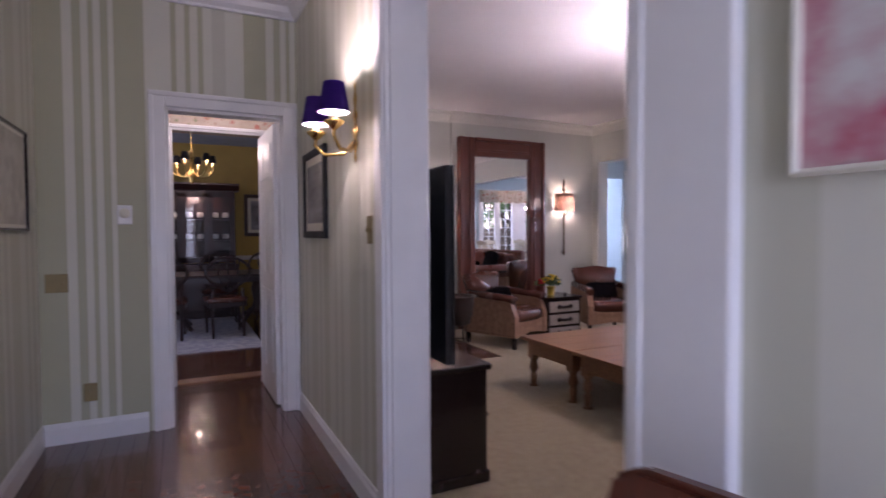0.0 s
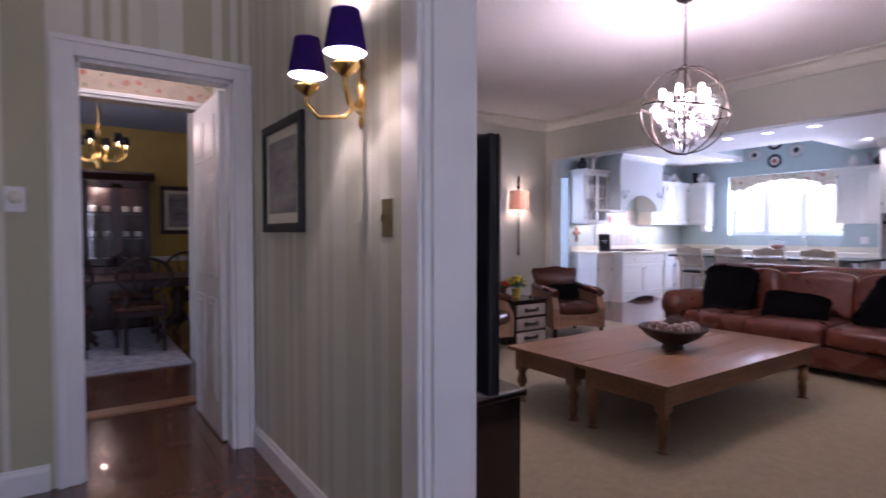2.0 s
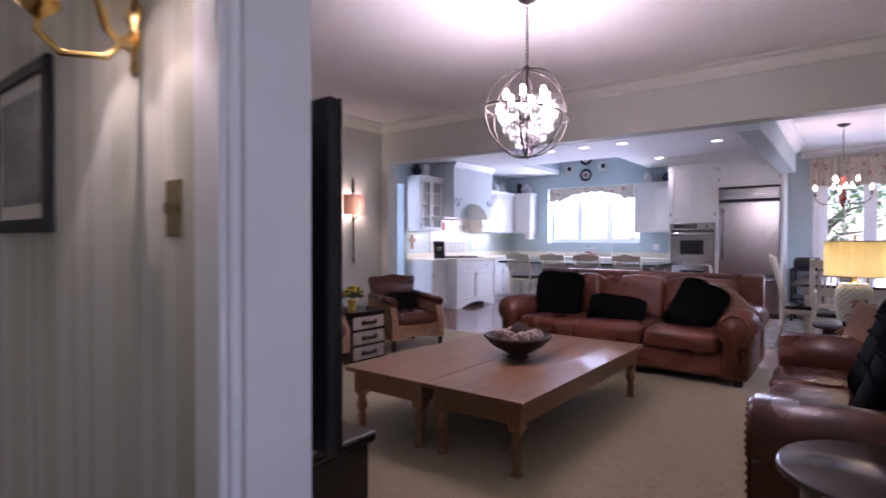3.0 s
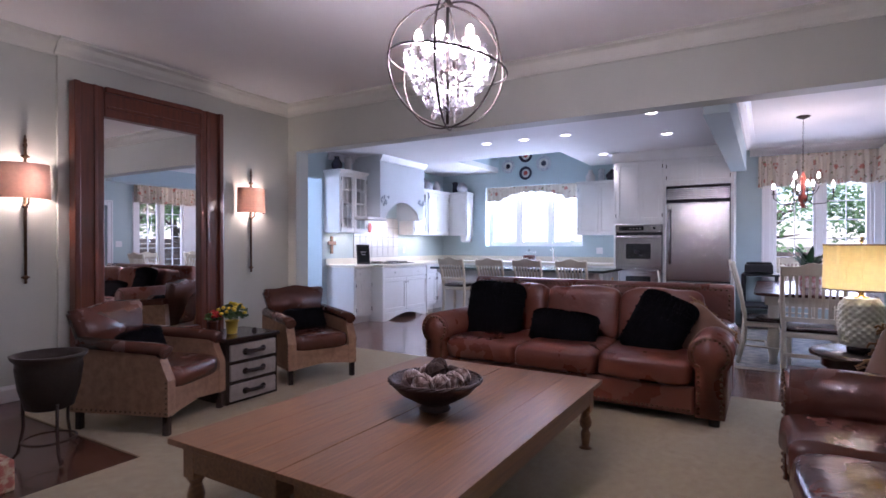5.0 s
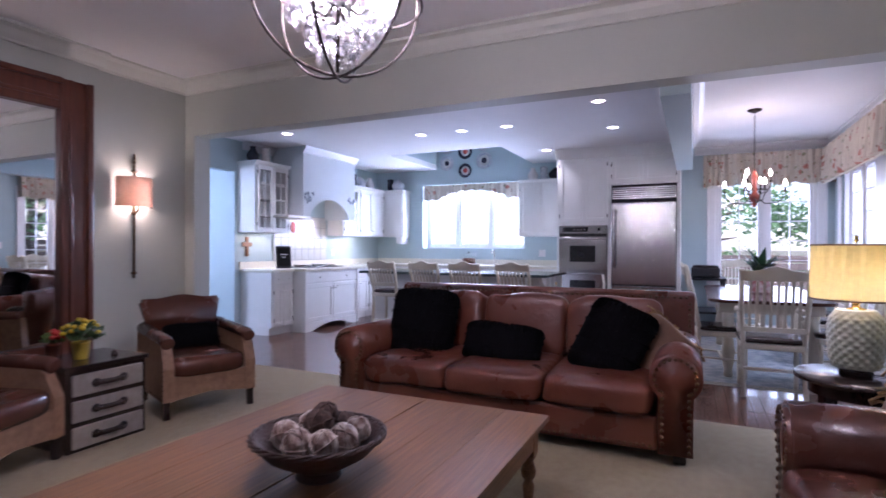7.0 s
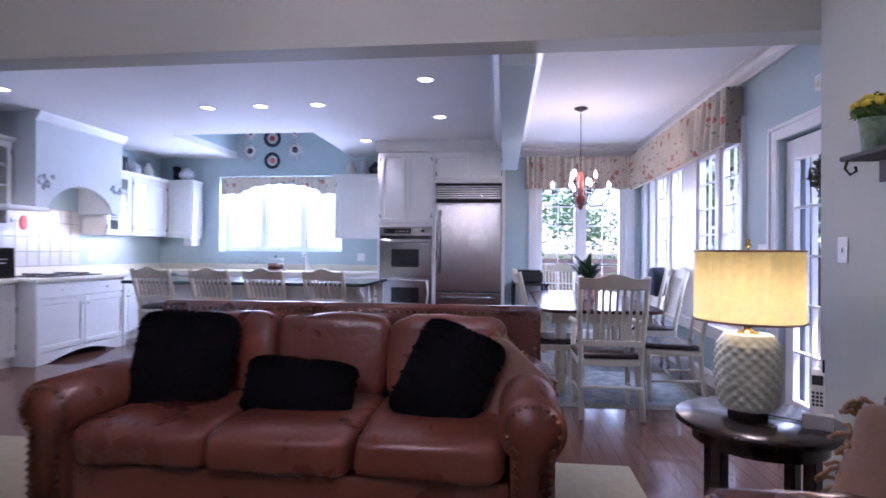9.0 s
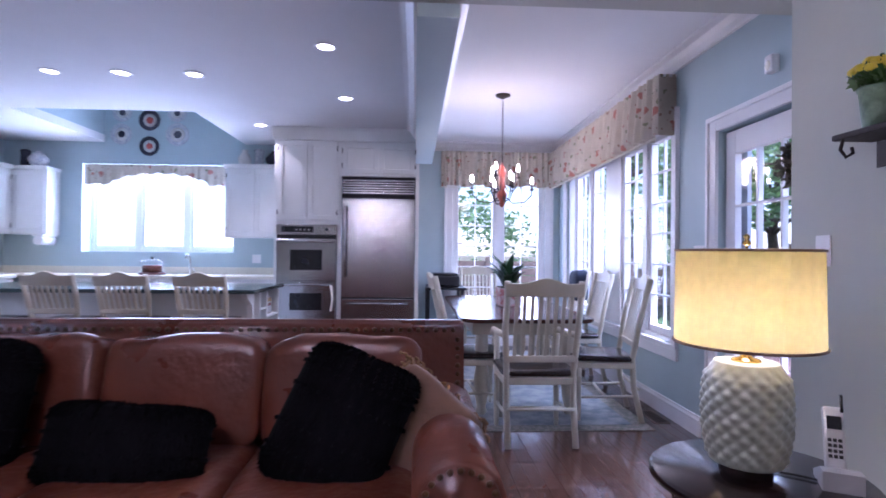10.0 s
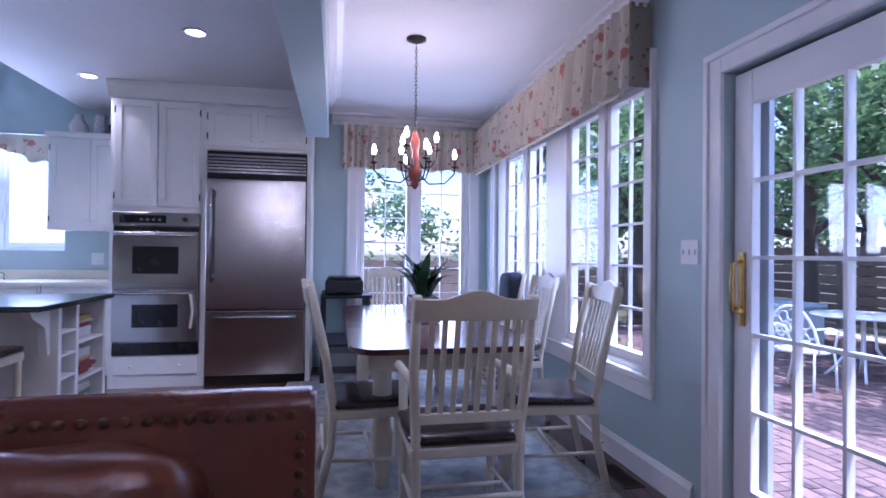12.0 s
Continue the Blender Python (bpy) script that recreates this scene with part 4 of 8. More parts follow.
def armchair(label, at):
    """Club chair, front at local y=0 facing -y, hide sides, leather arms."""
    c = thing("armchair", label, "armchair", "pair of leather club chairs", at)
    W, D = 0.66, 0.74
    foot = part("leg", cube(B(), -0.022, -0.022, 0, 0.022, 0.022, 0.145, 0.006, 1), M_DARK, c)
    foot.matrix_basis = pose(0.03, 0.03, 0)
    for x, y in ((W - 0.03, 0.03), (0.05, D - 0.05), (W - 0.05, D - 0.05)):
        again("leg", foot, c, pose(x, y, 0))
    # seat box with a scalloped lower edge
    prof = [(0.076, 0.135), (0.12, 0.14), (W / 2, 0.165), (W - 0.12, 0.14), (W - 0.076, 0.135), (W - 0.076, 0.30), (0.076, 0.30)]
    part("seat_box", extrude(B(), prof, 0.005, D - 0.08, "y"), M_TAPESTRY, c)
    part("seat_cushion", puff(B(), (W / 2, 0.31, 0.355), (W / 2 - 0.055, 0.33, 0.085), 0.5, 0.3, 26, 14, lump=0.012), M_LEATHER2, c)
    for s in (0, 1):
        x0, x1 = (0.0, 0.075) if s == 0 else (W - 0.075, W)
        prof = [(0.0, 0.13), (0.0, 0.36), (0.06, 0.50), (0.10, 0.535), (D - 0.05, 0.56), (D - 0.02, 0.13)]
        arm = part("arm_side", extrude(B(), prof, x0, x1, "x"), M_TAPESTRY, c, "tan hide side panel")
        xm = (x0 + x1) / 2
        bm = tube(B(), [(xm, 0.03, 0.535), (xm, 0.06, 0.55), (xm, D * 0.5, 0.565), (xm, D - 0.06, 0.58)], 0.047, 12)
        part("arm_rest", bm, M_LEATHER2, arm, "dark leather arm roll")
        xo = x0 - 0.001 if s == 0 else x1 + 0.001
        bm = nails(B(), line((xo, 0.02, 0.15), (xo, D - 0.04, 0.15), 0.035), 0.008, (-1 if s == 0 else 1, 0, 0))
        nails(bm, line((xo, 0.012, 0.15), (xo, 0.012, 0.35), 0.035), 0.008, (-1 if s == 0 else 1, 0, 0))
        tagged(part("nail_trim", bm, M_BRONZE, arm, "bronze nail heads"), kind="stuff")
    # flared, raked back
    bm = B()
    prof = [(0.10, 0.30), (0.06, 0.62), (0.02, 0.80), (0.06, 0.815), (0.12, 0.80), (W / 2, 0.835), (W - 0.12, 0.80), (W - 0.06, 0.815), (W - 0.02, 0.80), (W - 0.06, 0.62), (W - 0.10, 0.30)]
    extrude(bm, prof, D - 0.17, D - 0.05, "y")
    bmesh.ops.bevel(bm, geom=list(bm.edges), offset=0.02, segments=2, affect="EDGES", clamp_overlap=True)
    bmesh.ops.transform(bm, matrix=Matrix.Translation((0, D - 0.1, 0.3)) @ pose(0, 0, 0, -12) @ Matrix.Translation((0, -D + 0.1, -0.3)), verts=bm.verts)
    for f in bm.faces:
        f.smooth = True
    part("backrest", bm, M_LEATHER2, c)
    return c


_ch = armchair("dark leather club chair with tan hide sides and a flared back", pose(5.05, 4.79, 0.005, 0, 0, 22))
copy_thing(_ch, pose(6.33, 5.08, 0.005, 0, 0, -22))
pillow("fur_pillow", (0.42, 0.22, 0.14), M_FUR, "small black faux fur cushion on the club chair", Matrix.Translation((5.05, 4.79, 0)) @ pose(0, 0, 0, 0, 0, 22) @ pose(0.33, 0.44, 0.53, -18), 2500, 8)
pillow("fur_pillow", (0.42, 0.20, 0.14), M_FUR, "small black faux fur cushion on the club chair", Matrix.Translation((6.33, 5.08, 0)) @ pose(0, 0, 0, 0, 0, -22) @ pose(0.33, 0.44, 0.52, -18), 2500, 9)


def chest():
    c = thing("side_chest", "dark wood side chest with three pale drawers", "chest", at=(5.67, 5.03, 0.002))
    w, d, h = 0.50, 0.46, 0.52
    part("top", cube(B(), -0.012, -0.012, h - 0.03, w + 0.012, d, h, 0.006), M_DARK, c)
    part("carcass", cube(B(), 0, 0.01, 0, w, d, h - 0.03, 0.004, 1), M_DARK, c)
    grey = material("grey_hide_drawer_front", (0.30, 0.27, 0.24), (0.24, 0.21, 0.185), rough=0.6, scale=20, bump=0.2)
    for i in range(3):
        z = 0.03 + i * 0.155
        dr = part("drawer", cube(B(), 0.03, -0.006, z, w - 0.03, 0.02, z + 0.125, 0.004, 1), grey, c, "grey drawer front")
        bm = tube(B(), [(w / 2 - 0.09, -0.008, z + 0.062), (w / 2 - 0.06, -0.024, z + 0.062), (w / 2, -0.028, z + 0.060), (w / 2 + 0.06, -0.024, z + 0.062), (w / 2 + 0.09, -0.008, z + 0.062)], 0.016, 8)
        for x in (w / 2 - 0.085, w / 2 + 0.085):
            puff(bm, (x, -0.008, z + 0.062), (0.03, 0.008, 0.026), 1, 1, 12, 8)
        part("handle", bm, M_DARK, dr, "dark leather strap handle")


chest()


def flowers(name, label, at, pot, petal, n, seed, r=0.10, poth=0.10, potr=0.05):
    f = thing(name, label, "potted plant", at=at)
    part("pot", lathe(B(), [(potr * 0.75, 0), (potr * 0.8, 0.005), (potr, poth), (potr * 1.08, poth), (potr * 1.08, poth + 0.01), (potr * 0.9, poth + 0.01), (potr * 0.85, poth - 0.02), (0.005, poth - 0.02)], n=18), pot, f)
    rnd = random.Random(seed)
    leaf, flo = B(), B()
    for _ in range(n * 9):
        a, t = rnd.uniform(0, 6.28), rnd.uniform(0, 1.4)
        p = Vector((math.cos(a) * math.sin(t), math.sin(a) * math.sin(t), math.cos(t) * 0.9)) * r * rnd.uniform(0.5, 1.0) + Vector((0, 0, poth + 0.02))
        d = Vector((rnd.uniform(-1, 1), rnd.uniform(-1, 1), rnd.uniform(-0.4, 0.8))).normalized() * 0.036
        w = d.orthogonal().normalized() * 0.017
        leaf.faces.new([leaf.verts.new(q) for q in (p - d * 0.6, p + w, p + d, p - w)])
    for _ in range(n):
        a, t = rnd.uniform(0, 6.28), rnd.uniform(0, 1.2)
        p = Vector((math.cos(a) * math.sin(t), math.sin(a) * math.sin(t), math.cos(t))) * r * rnd.uniform(0.8, 1.05) + Vector((0, 0, poth + 0.025))
        puff(flo, p, (0.018, 0.018, 0.014), 1, 1, 7, 5, lump=0.006)
    tagged(part("leaves", leaf, M_LEAF, f), kind="stuff")
    tagged(part("blossoms", flo, petal, f), kind="stuff")
    return f


flowers("potted_flowers", "yellow flowers in a yellow pot on the chest", (5.86, 5.22, 0.524), M_YPOT, M_YELLOWFLOWER, 22, 3, 0.135, 0.10)
flowers("potted_flowers", "red flowers in a dark pot on the chest", (5.74, 5.30, 0.524), M_MAHOG, M_REDFLOWER, 14, 4, 0.06, 0.10, 0.04)
solid("trinket", lathe(B(), [(0.02, 0), (0.022, 0.012), (0.012, 0.018), (0.018, 0.026), (0.004, 0.03)], n=12), M_IRON, "small dark trinket on the chest", "ornament", at=(6.05, 5.18, 0.522))


def mirror():
    m = thing("floor_mirror", "tall mirror in a heavy red mahogany frame against the wall", "mirror", at=(5.27, YN - 0.135, 0))
    W, Hh, fw = 1.435, 2.63, 0.25
    def bar(name, x0, z0, x1, z1):
        bm = cube(B(), x0, 0.0, z0, x1, 0.08, z1, 0.012)
        horizontal = (x1 - x0) > (z1 - z0)
        if horizontal:
            o = z1 if z1 > 1 else z0
            s = -1 if z1 > 1 else 1
            cube(bm, x0, -0.03, o, x1, 0.02, o + s * 0.05, 0.01)
            cube(bm, x0 + 0.02, -0.012, o + s * 0.16, x1 - 0.02, 0.02, o + s * 0.19, 0.006)
        else:
            o = x0 if x0 < 0.5 else x1
            s = 1 if x0 < 0.5 else -1
            cube(bm, o, -0.03, z0, o + s * 0.05, 0.02, z1, 0.01)
            cube(bm, o + s * 0.16, -0.012, z0, o + s * 0.19, 0.02, z1, 0.006)
        part(name, bm, M_MAHOG, m)
    bar("frame_stile", 0, 0, fw, Hh)
    bar("frame_stile", W - fw, 0, W, Hh)
    bar("frame_rail", fw, Hh - fw - 0.01, W - fw, Hh - 0.001)
    bar("frame_rail", fw, 0.0, W - fw, 0.42)
    part("glass", cube(B(), fw - 0.01, 0.05, 0.40, W - fw + 0.01, 0.06, Hh - fw), M_MIRROR, m, "clear mirror glass")


mirror()


def wall_sconce(x, grp):
    s = thing("wall_sconce", "bronze wall sconce with a lit taupe half-drum shade", "wall lamp", grp, (x, YN, 0))
    bm = tube(B(), [(0, -0.03, 0.93), (0, -0.03, 2.05)], 0.011, 10)
    for z, r in ((0.98, 0.02), (1.55, 0.022), (1.95, 0.022), (2.04, 0.016)):
        lathe(bm, [(0.008, -0.02), (r, -0.008), (r, 0.008), (0.008, 0.02)], (0, -0.03, z), 12)
    lathe(bm, [(0.004, 0), (0.014, 0.02), (0.004, 0.07)], (0, -0.03, 2.05), 10)
    part("rod", bm, M_BRONZE, s)
    for z in (0.98, 1.95):
        bm = rod(B(), (0, -0.03, z), (0, 0.0, z), 0.008)
        rod(bm, (-0.03, -0.03, z), (0.03, -0.03, z), 0.007)
        part("bracket", bm, M_BRONZE, s)
    part("lamp_arm", tube(B(), [(0, -0.03, 1.55), (0, -0.09, 1.57), (0, -0.10, 1.64)], 0.008), M_BRONZE, s)
    bm = B()
    n = 18
    for r0, r1, z0, z1 in ((0.18, 0.172, 1.61, 1.89),):
        lo = [bm.verts.new((r0 * math.cos(math.pi + math.pi * i / n), -0.012 + 0.85 * r0 * math.sin(math.pi + math.pi * i / n), z0)) for i in range(n + 1)]
        hi = [bm.verts.new((r1 * math.cos(math.pi + math.pi * i / n), -0.012 + 0.85 * r1 * math.sin(math.pi + math.pi * i / n), z1)) for i in range(n + 1)]
        for i in range(n):
            bm.faces.new((lo[i], lo[i + 1], hi[i + 1], hi[i])).smooth = True
    bmesh.ops.solidify(bm, geom=list(bm.faces), thickness=0.003)
    part("shade", bm, M_TANSHADE, s, "taupe linen shade")
    part("bulb", puff(B(), (0, -0.09, 1.72), (0.022, 0.022, 0.04), 1, 1, 12, 8), M_BULB, s, "glowing bulb")
    lamp("sconce_glow", "POINT", (x, YN - 0.09, 1.80), 5, (1, 0.80, 0.58), 0.02)
    lamp("sconce_glow", "POINT", (x, YN - 0.09, 1.66), 4, (1, 0.80, 0.58), 0.02)


wall_sconce(7.165, "pair of sconces by the mirror")
wall_sconce(4.97, "pair of sconces by the mirror")


def chandelier():
    c = thing("orb_chandelier", "iron orb chandelier full of crystal drops, lit", "chandelier", at=(5.36, 2.89, 2.15))
    R = 0.315
    for k, (rx, ry, rz) in enumerate(((90, 0, 20), (90, 0, 80), (90, 0, 140), (12, 8, 0))):
        m = pose(0, 0, 0, rx, ry, rz) if k < 3 else pose(0, 0, 0, 8, 5, 0)
        if k < 3:
            m = pose(0, 0, 0, 0, 0, rz) @ pose(0, 0, 0, 90)
        rr = R - 0.004 * k
        part("ring", tube(B(), [m @ Vector((rr * math.cos(2 * math.pi * i / 48), rr * math.sin(2 * math.pi * i / 48), 0)) for i in range(48)], 0.0055, 6, True), M_IRON, c)
    bm = rod(B(), (0, 0, -R + 0.02), (0, 0, R), 0.008)
    lathe(bm, [(0.03, 0), (0.05, 0.015), (0.02, 0.04)], (0, 0, -0.05), 14)
    lathe(bm, [(0.01, 0), (0.03, 0.01), (0.012, 0.04)], (0, 0, R - 0.02), 14)
    part("stem", bm, M_IRON, c)
    bm = lathe(B(), [(0.065, 0), (0.065, -0.012), (0.03, -0.03), (0.01, -0.04)], (0, 0, HL - 2.15), 20)
    part("canopy", bm, M_IRON, c)
    bm = B()
    z, k = R + 0.01, 0
    while z < HL - 2.15 - 0.05:
        pts = []
        for i in range(10):
            a = 2 * math.pi * i / 10
            u, v = 0.010 * math.cos(a), 0.018 * math.sin(a)
            pts.append((u, 0, z + v) if k % 2 else (0, u, z + v))
        tube(bm, pts, 0.003, 5, True)
        z, k = z + 0.027, k + 1
    part("chain", bm, M_IRON, c)
    rnd = random.Random(5)
    for i in range(6):
        a = 2 * math.pi * i / 6 + 0.3
        u, v = math.cos(a), math.sin(a)
        bm = tube(B(), [(0, 0, -0.04), (0.07 * u, 0.07 * v, -0.075), (0.13 * u, 0.13 * v, -0.04), (0.15 * u, 0.15 * v, 0.02)], 0.006, 6)
        lathe(bm, [(0.004, 0), (0.026, 0.008), (0.028, 0.014), (0.011, 0.014), (0.011, 0.07)], (0.15 * u, 0.15 * v, 0.02), 10)
        arm = part("arm", bm, M_IRON, c)
        part("bulb", puff(B(), (0.15 * u, 0.15 * v, 0.125), (0.021, 0.021, 0.042), 1, 1, 10, 8), M_BULB, arm, "glowing candle bulb")
    bm = B()
    for tier, (rad, z0, n) in enumerate(((0.21, 0.06, 34), (0.20, 0.0, 34), (0.165, -0.07, 28), (0.12, -0.13, 22), (0.07, -0.19, 14))):
        for i in range(n):
            a = 2 * math.pi * i / n + tier
            rr = rad * rnd.uniform(0.86, 1.06)
            x, y = rr * math.cos(a), rr * math.sin(a)
            for j in range(3):
                s = (0.010, 0.011, 0.016)[j]
                z = z0 - 0.022 * j + rnd.uniform(-0.012, 0.012)
                puff(bm, (x, y, z), (s, s, s * (1.7 if j == 2 else 1.0)), 1.6, 1, 6, 4)
    for f in bm.faces:
        f.smooth = False
    tagged(part("crystal_cluster", bm, M_CRYSTAL, c, "clear cut crystal drops"), kind="stuff")
    for i in range(6):
        a = 2 * math.pi * i / 6 + 0.3
        lamp("chandelier_glow", "POINT", (5.36 + 0.2 * math.cos(a), 2.89 + 0.2 * math.sin(a), 2.15 + 0.01), 13, (1, 0.90, 0.82), 0.03)


chandelier()


def table_lamp():
    t = thing("table_lamp", "lit table lamp with quilted celadon base and drum shade", "lamp", at=(6.935, 1.034, 0.632))
    part("plinth", lathe(B(), [(0.068, 0), (0.068, 0.035), (0.06, 0.04)], n=28), M_DARK, t)
    bm = B()
    nz, na = 54, 128
    k = 0.79
    rings = []
    for j in range(nz + 1):
        v = j / nz
        z = 0.035 + 0.275 * v
        base = 0.085 + 0.055 * (math.sin(math.pi * (0.13 + 0.70 * v)) ** 0.6) - 0.02 * max(0, v - 0.85) / 0.15
        ring = []
        for i in range(na):
            th = 2 * math.pi * i / na
            q1 = (th / (2 * math.pi) * 16 + v * 7) % 1
            q2 = (th / (2 * math.pi) * 16 - v * 7) % 1
            fade = min(1, (1 - v) / 0.18, v / 0.06 + 0.2)
            b = 0.012 * fade * (min(q1, 1 - q1) * 2) ** 0.6 * (min(q2, 1 - q2) * 2) ** 0.6
            r = (base + b) * k
            ring.append(bm.verts.new((r * math.cos(th), r * math.sin(th), z)))
        rings.append(ring)
    for a, b in zip(rings, rings[1:]):
        for i in range(na):
            bm.faces.new((a[i], a[(i + 1) % na], b[(i + 1) % na], b[i])).smooth = True
    bm.faces.new(rings[0][::-1])
    bm.faces.new(rings[-1])
    part("base", bm, M_CERAMIC, t, "quilted celadon ceramic base")
    part("neck", lathe(B(), [(0.04, 0.309), (0.036, 0.316), (0.016, 0.322), (0.014, 0.338), (0.024, 0.342), (0.010, 0.352)], n=18), M_BRASS, t, "brass neck")
    bm = lathe(B(), [(0.187, 0.356), (0.182, 0.622)], n=48, cap=False)
    bmesh.ops.solidify(bm, geom=list(bm.faces), thickness=0.003)
    shade = part("shade", bm, M_SHADE, t, "warm cream drum shade")
    for r, z in ((0.1885, 0.360), (0.1835, 0.618)):
        part("shade_trim", tube(B(), [(r * math.cos(2 * math.pi * i / 48), r * math.sin(2 * math.pi * i / 48), z) for i in range(48)], 0.004, 6, True), M_SUEDE, shade)
    bm = rod(B(), (0, 0, 0.345), (0, 0, 0.635), 0.004)
    for a in (0, 2.094, 4.189):
        rod(bm, (0, 0, 0.61), (0.175 * math.cos(a), 0.175 * math.sin(a), 0.61), 0.002)
    lathe(bm, [(0.004, 0), (0.012, 0.008), (0.006, 0.02), (0.010, 0.028), (0.003, 0.035)], (0, 0, 0.63), 10)
    part("finial", bm, M_BRASS, t)
    part("bulb", puff(B(), (0, 0, 0.45), (0.03, 0.03, 0.05), 1, 1, 14, 10), M_BULB, t, "glowing bulb")
    lamp("table_lamp_glow", "POINT", (6.935, 1.034, 1.12), 3.4, (1, 0.80, 0.55), 0.05)


table_lamp()


def round_table(label, at, r, h):
    t = thing("round_side_table", label, "side table", "round side tables", at)
    part("tabletop", lathe(B(), [(r - 0.02, h - 0.03), (r, h - 0.024), (r, h - 0.008), (r - 0.008, h), (0.004, h)], n=56), M_DARK, t)
    part("apron", lathe(B(), [(r - 0.06, h - 0.09), (r - 0.06, h - 0.028)], n=40, cap=False), M_DARK, t)
    leg = part("leg", cube(B(), -0.022, -0.022, 0, 0.022, 0.022, h - 0.028, 0.004, 1), M_DARK, t)
    leg.matrix_basis = pose(r - 0.085, 0, 0)
    for k in (1, 2, 3):
        again("leg", leg, t, pose(0, 0, 0, 0, 0, 90 * k) @ pose(r - 0.085, 0, 0))
    part("lower_shelf", lathe(B(), [(r - 0.10, 0.14), (r - 0.09, 0.155), (r - 0.10, 0.165)], n=40), M_DARK, t)
    return t


round_table("round dark espresso side table holding the lamp", pose(6.93, 1.0, 0.0, 0, 0, 30), 0.285, 0.63)
round_table("round dark espresso side table by the dark sofa arm", pose(3.92, 0.95, 0.01, 0, 0, 15), 0.28, 0.58)


def phone():
    p = thing("cordless_phone", "silver cordless phone standing in its base on the table", "telephone", at=pose(6.85, 0.835, 0.631, 0, 0, -118))
    silver = material("silver_plastic", (0.50, 0.50, 0.50), rough=0.35, metal=0.3)
    bm = extrude(B(), [(-0.06, 0), (0.06, 0), (0.06, 0.015), (-0.02, 0.05), (-0.06, 0.05)], -0.045, 0.045, "x")
    part("cradle", bm, silver, p)
    m = pose(0, 0.025, 0.03, -18)
    hs = part("handset", cube(B(), -0.024, -0.014, 0, 0.024, 0.014, 0.165, 0.008, 3, m), silver, p)
    part("display", cube(B(), -0.017, -0.017, 0.105, 0.017, -0.012, 0.14, 0.001, 1, m), M_BLACK, hs)
    for r in range(4):
        for k in range(3):
            part("key", cube(B(), -0.017 + k * 0.012, -0.0165, 0.03 + r * 0.014, -0.008 + k * 0.012, -0.012, 0.039 + r * 0.014, 0.001, 1, m), M_SCREEN, hs)
    part("antenna", rod(B(), (0.018, 0.05, 0.18), (0.018, 0.064, 0.225), 0.004), M_BLACK, p)
    solid("lamp_cord", tube(B(), [(6.95, 0.975, 0.635), (6.92, 0.93, 0.635), (6.90, 0.90, 0.635), (6.87, 0.87, 0.635)], 0.003, 6), M_BLACK, "thin black cord lying on the side table", "cord")


phone()


def tv():
    s = thing("tv_stand", "dark wooden television stand against the wall", "tv stand", at=(2.745, 2.285, 0.010))
    w, d, h = 0.455, 1.45, 0.62
    part("top", cube(B(), -0.01, -0.02, h - 0.035, w + 0.02, d + 0.02, h, 0.01), M_DARK, s)
    part("body", cube(B(), 0, 0, 0.05, w, d, h - 0.035, 0.004, 1), M_DARK, s)
    part("plinth", cube(B(), -0.005, -0.012, 0, w + 0.012, d + 0.012, 0.06, 0.008), M_DARK, s)
    for k in range(3):
        dr = part("door", cube(B(), w, 0.03 + k * 0.47, 0.09, w + 0.018, 0.47 + k * 0.47, h - 0.06, 0.006, 1), M_DARK, s)
        part("knob", puff(B(), (w + 0.03, 0.06 + k * 0.47, 0.33), (0.012, 0.012, 0.012), 1, 1, 10, 8), M_IRON, dr)
    t = thing("television", "large black flat television standing on the stand", "television", at=(2.908, 2.096, 0.631))
    part("back", cube(B(), -0.035, 0.0, 0.06, 0.0, 1.62, 0.98, 0.01), M_SCREEN, t)
    part("screen", cube(B(), 0.0, 0.0, 0.06, 0.012, 1.62, 0.98, 0.003, 1), M_BLACK, t, "glossy black screen")
    bm = cube(B(), -0.05, 0.6, 0.012, 0.0, 1.02, 0.08)
    cube(bm, -0.12, 0.45, 0, 0.14, 1.17, 0.014, 0.004, 1)
    part("stand", bm, M_BLACK, t)


tv()

# rug, hearth-side notch left free
bm = extrude(B(), [(2.86, 1.22), (8.0, 1.22), (8.0, 6.2), (4.78, 6.2), (4.78, 4.62), (2.86, 4.62)], 0.0, 0.009, "z")
solid("area_rug", bm, M_RUG, "large beige woven rug on the oak floor", "rug")


def urn():
    u = thing("metal_urn", "dark metal urn on a wrought iron stand", "urn", at=(4.50, 5.06, 0.0))
    part("pot", lathe(B(), [(0.10, 0.30), (0.12, 0.31), (0.15, 0.42), (0.165, 0.54), (0.16, 0.57), (0.185, 0.60), (0.19, 0.615), (0.17, 0.615), (0.15, 0.57), (0.14, 0.45), (0.01, 0.34)], n=32), M_IRON, u)
    for k in range(3):
        a = 2 * math.pi * k / 3 + 0.4
        c, s = math.cos(a), math.sin(a)
        part("stand_leg", tube(B(), [(0.13 * c, 0.13 * s, 0.34), (0.125 * c, 0.125 * s, 0.2), (0.15 * c, 0.15 * s, 0.06), (0.19 * c, 0.19 * s, 0.01), (0.21 * c, 0.21 * s, 0.025), (0.20 * c, 0.20 * s, 0.045)], 0.009, 8), M_IRON, u)
    part("stand_ring", tube(B(), [(0.13 * math.cos(2 * math.pi * i / 24), 0.13 * math.sin(2 * math.pi * i / 24), 0.12) for i in range(24)], 0.007, 6, True), M_IRON, u)


urn()
M_TAP = material("red_patterned_cover", (0.30, 0.10, 0.07), (0.45, 0.36, 0.25), rough=0.9, scale=30, spread=0.15)
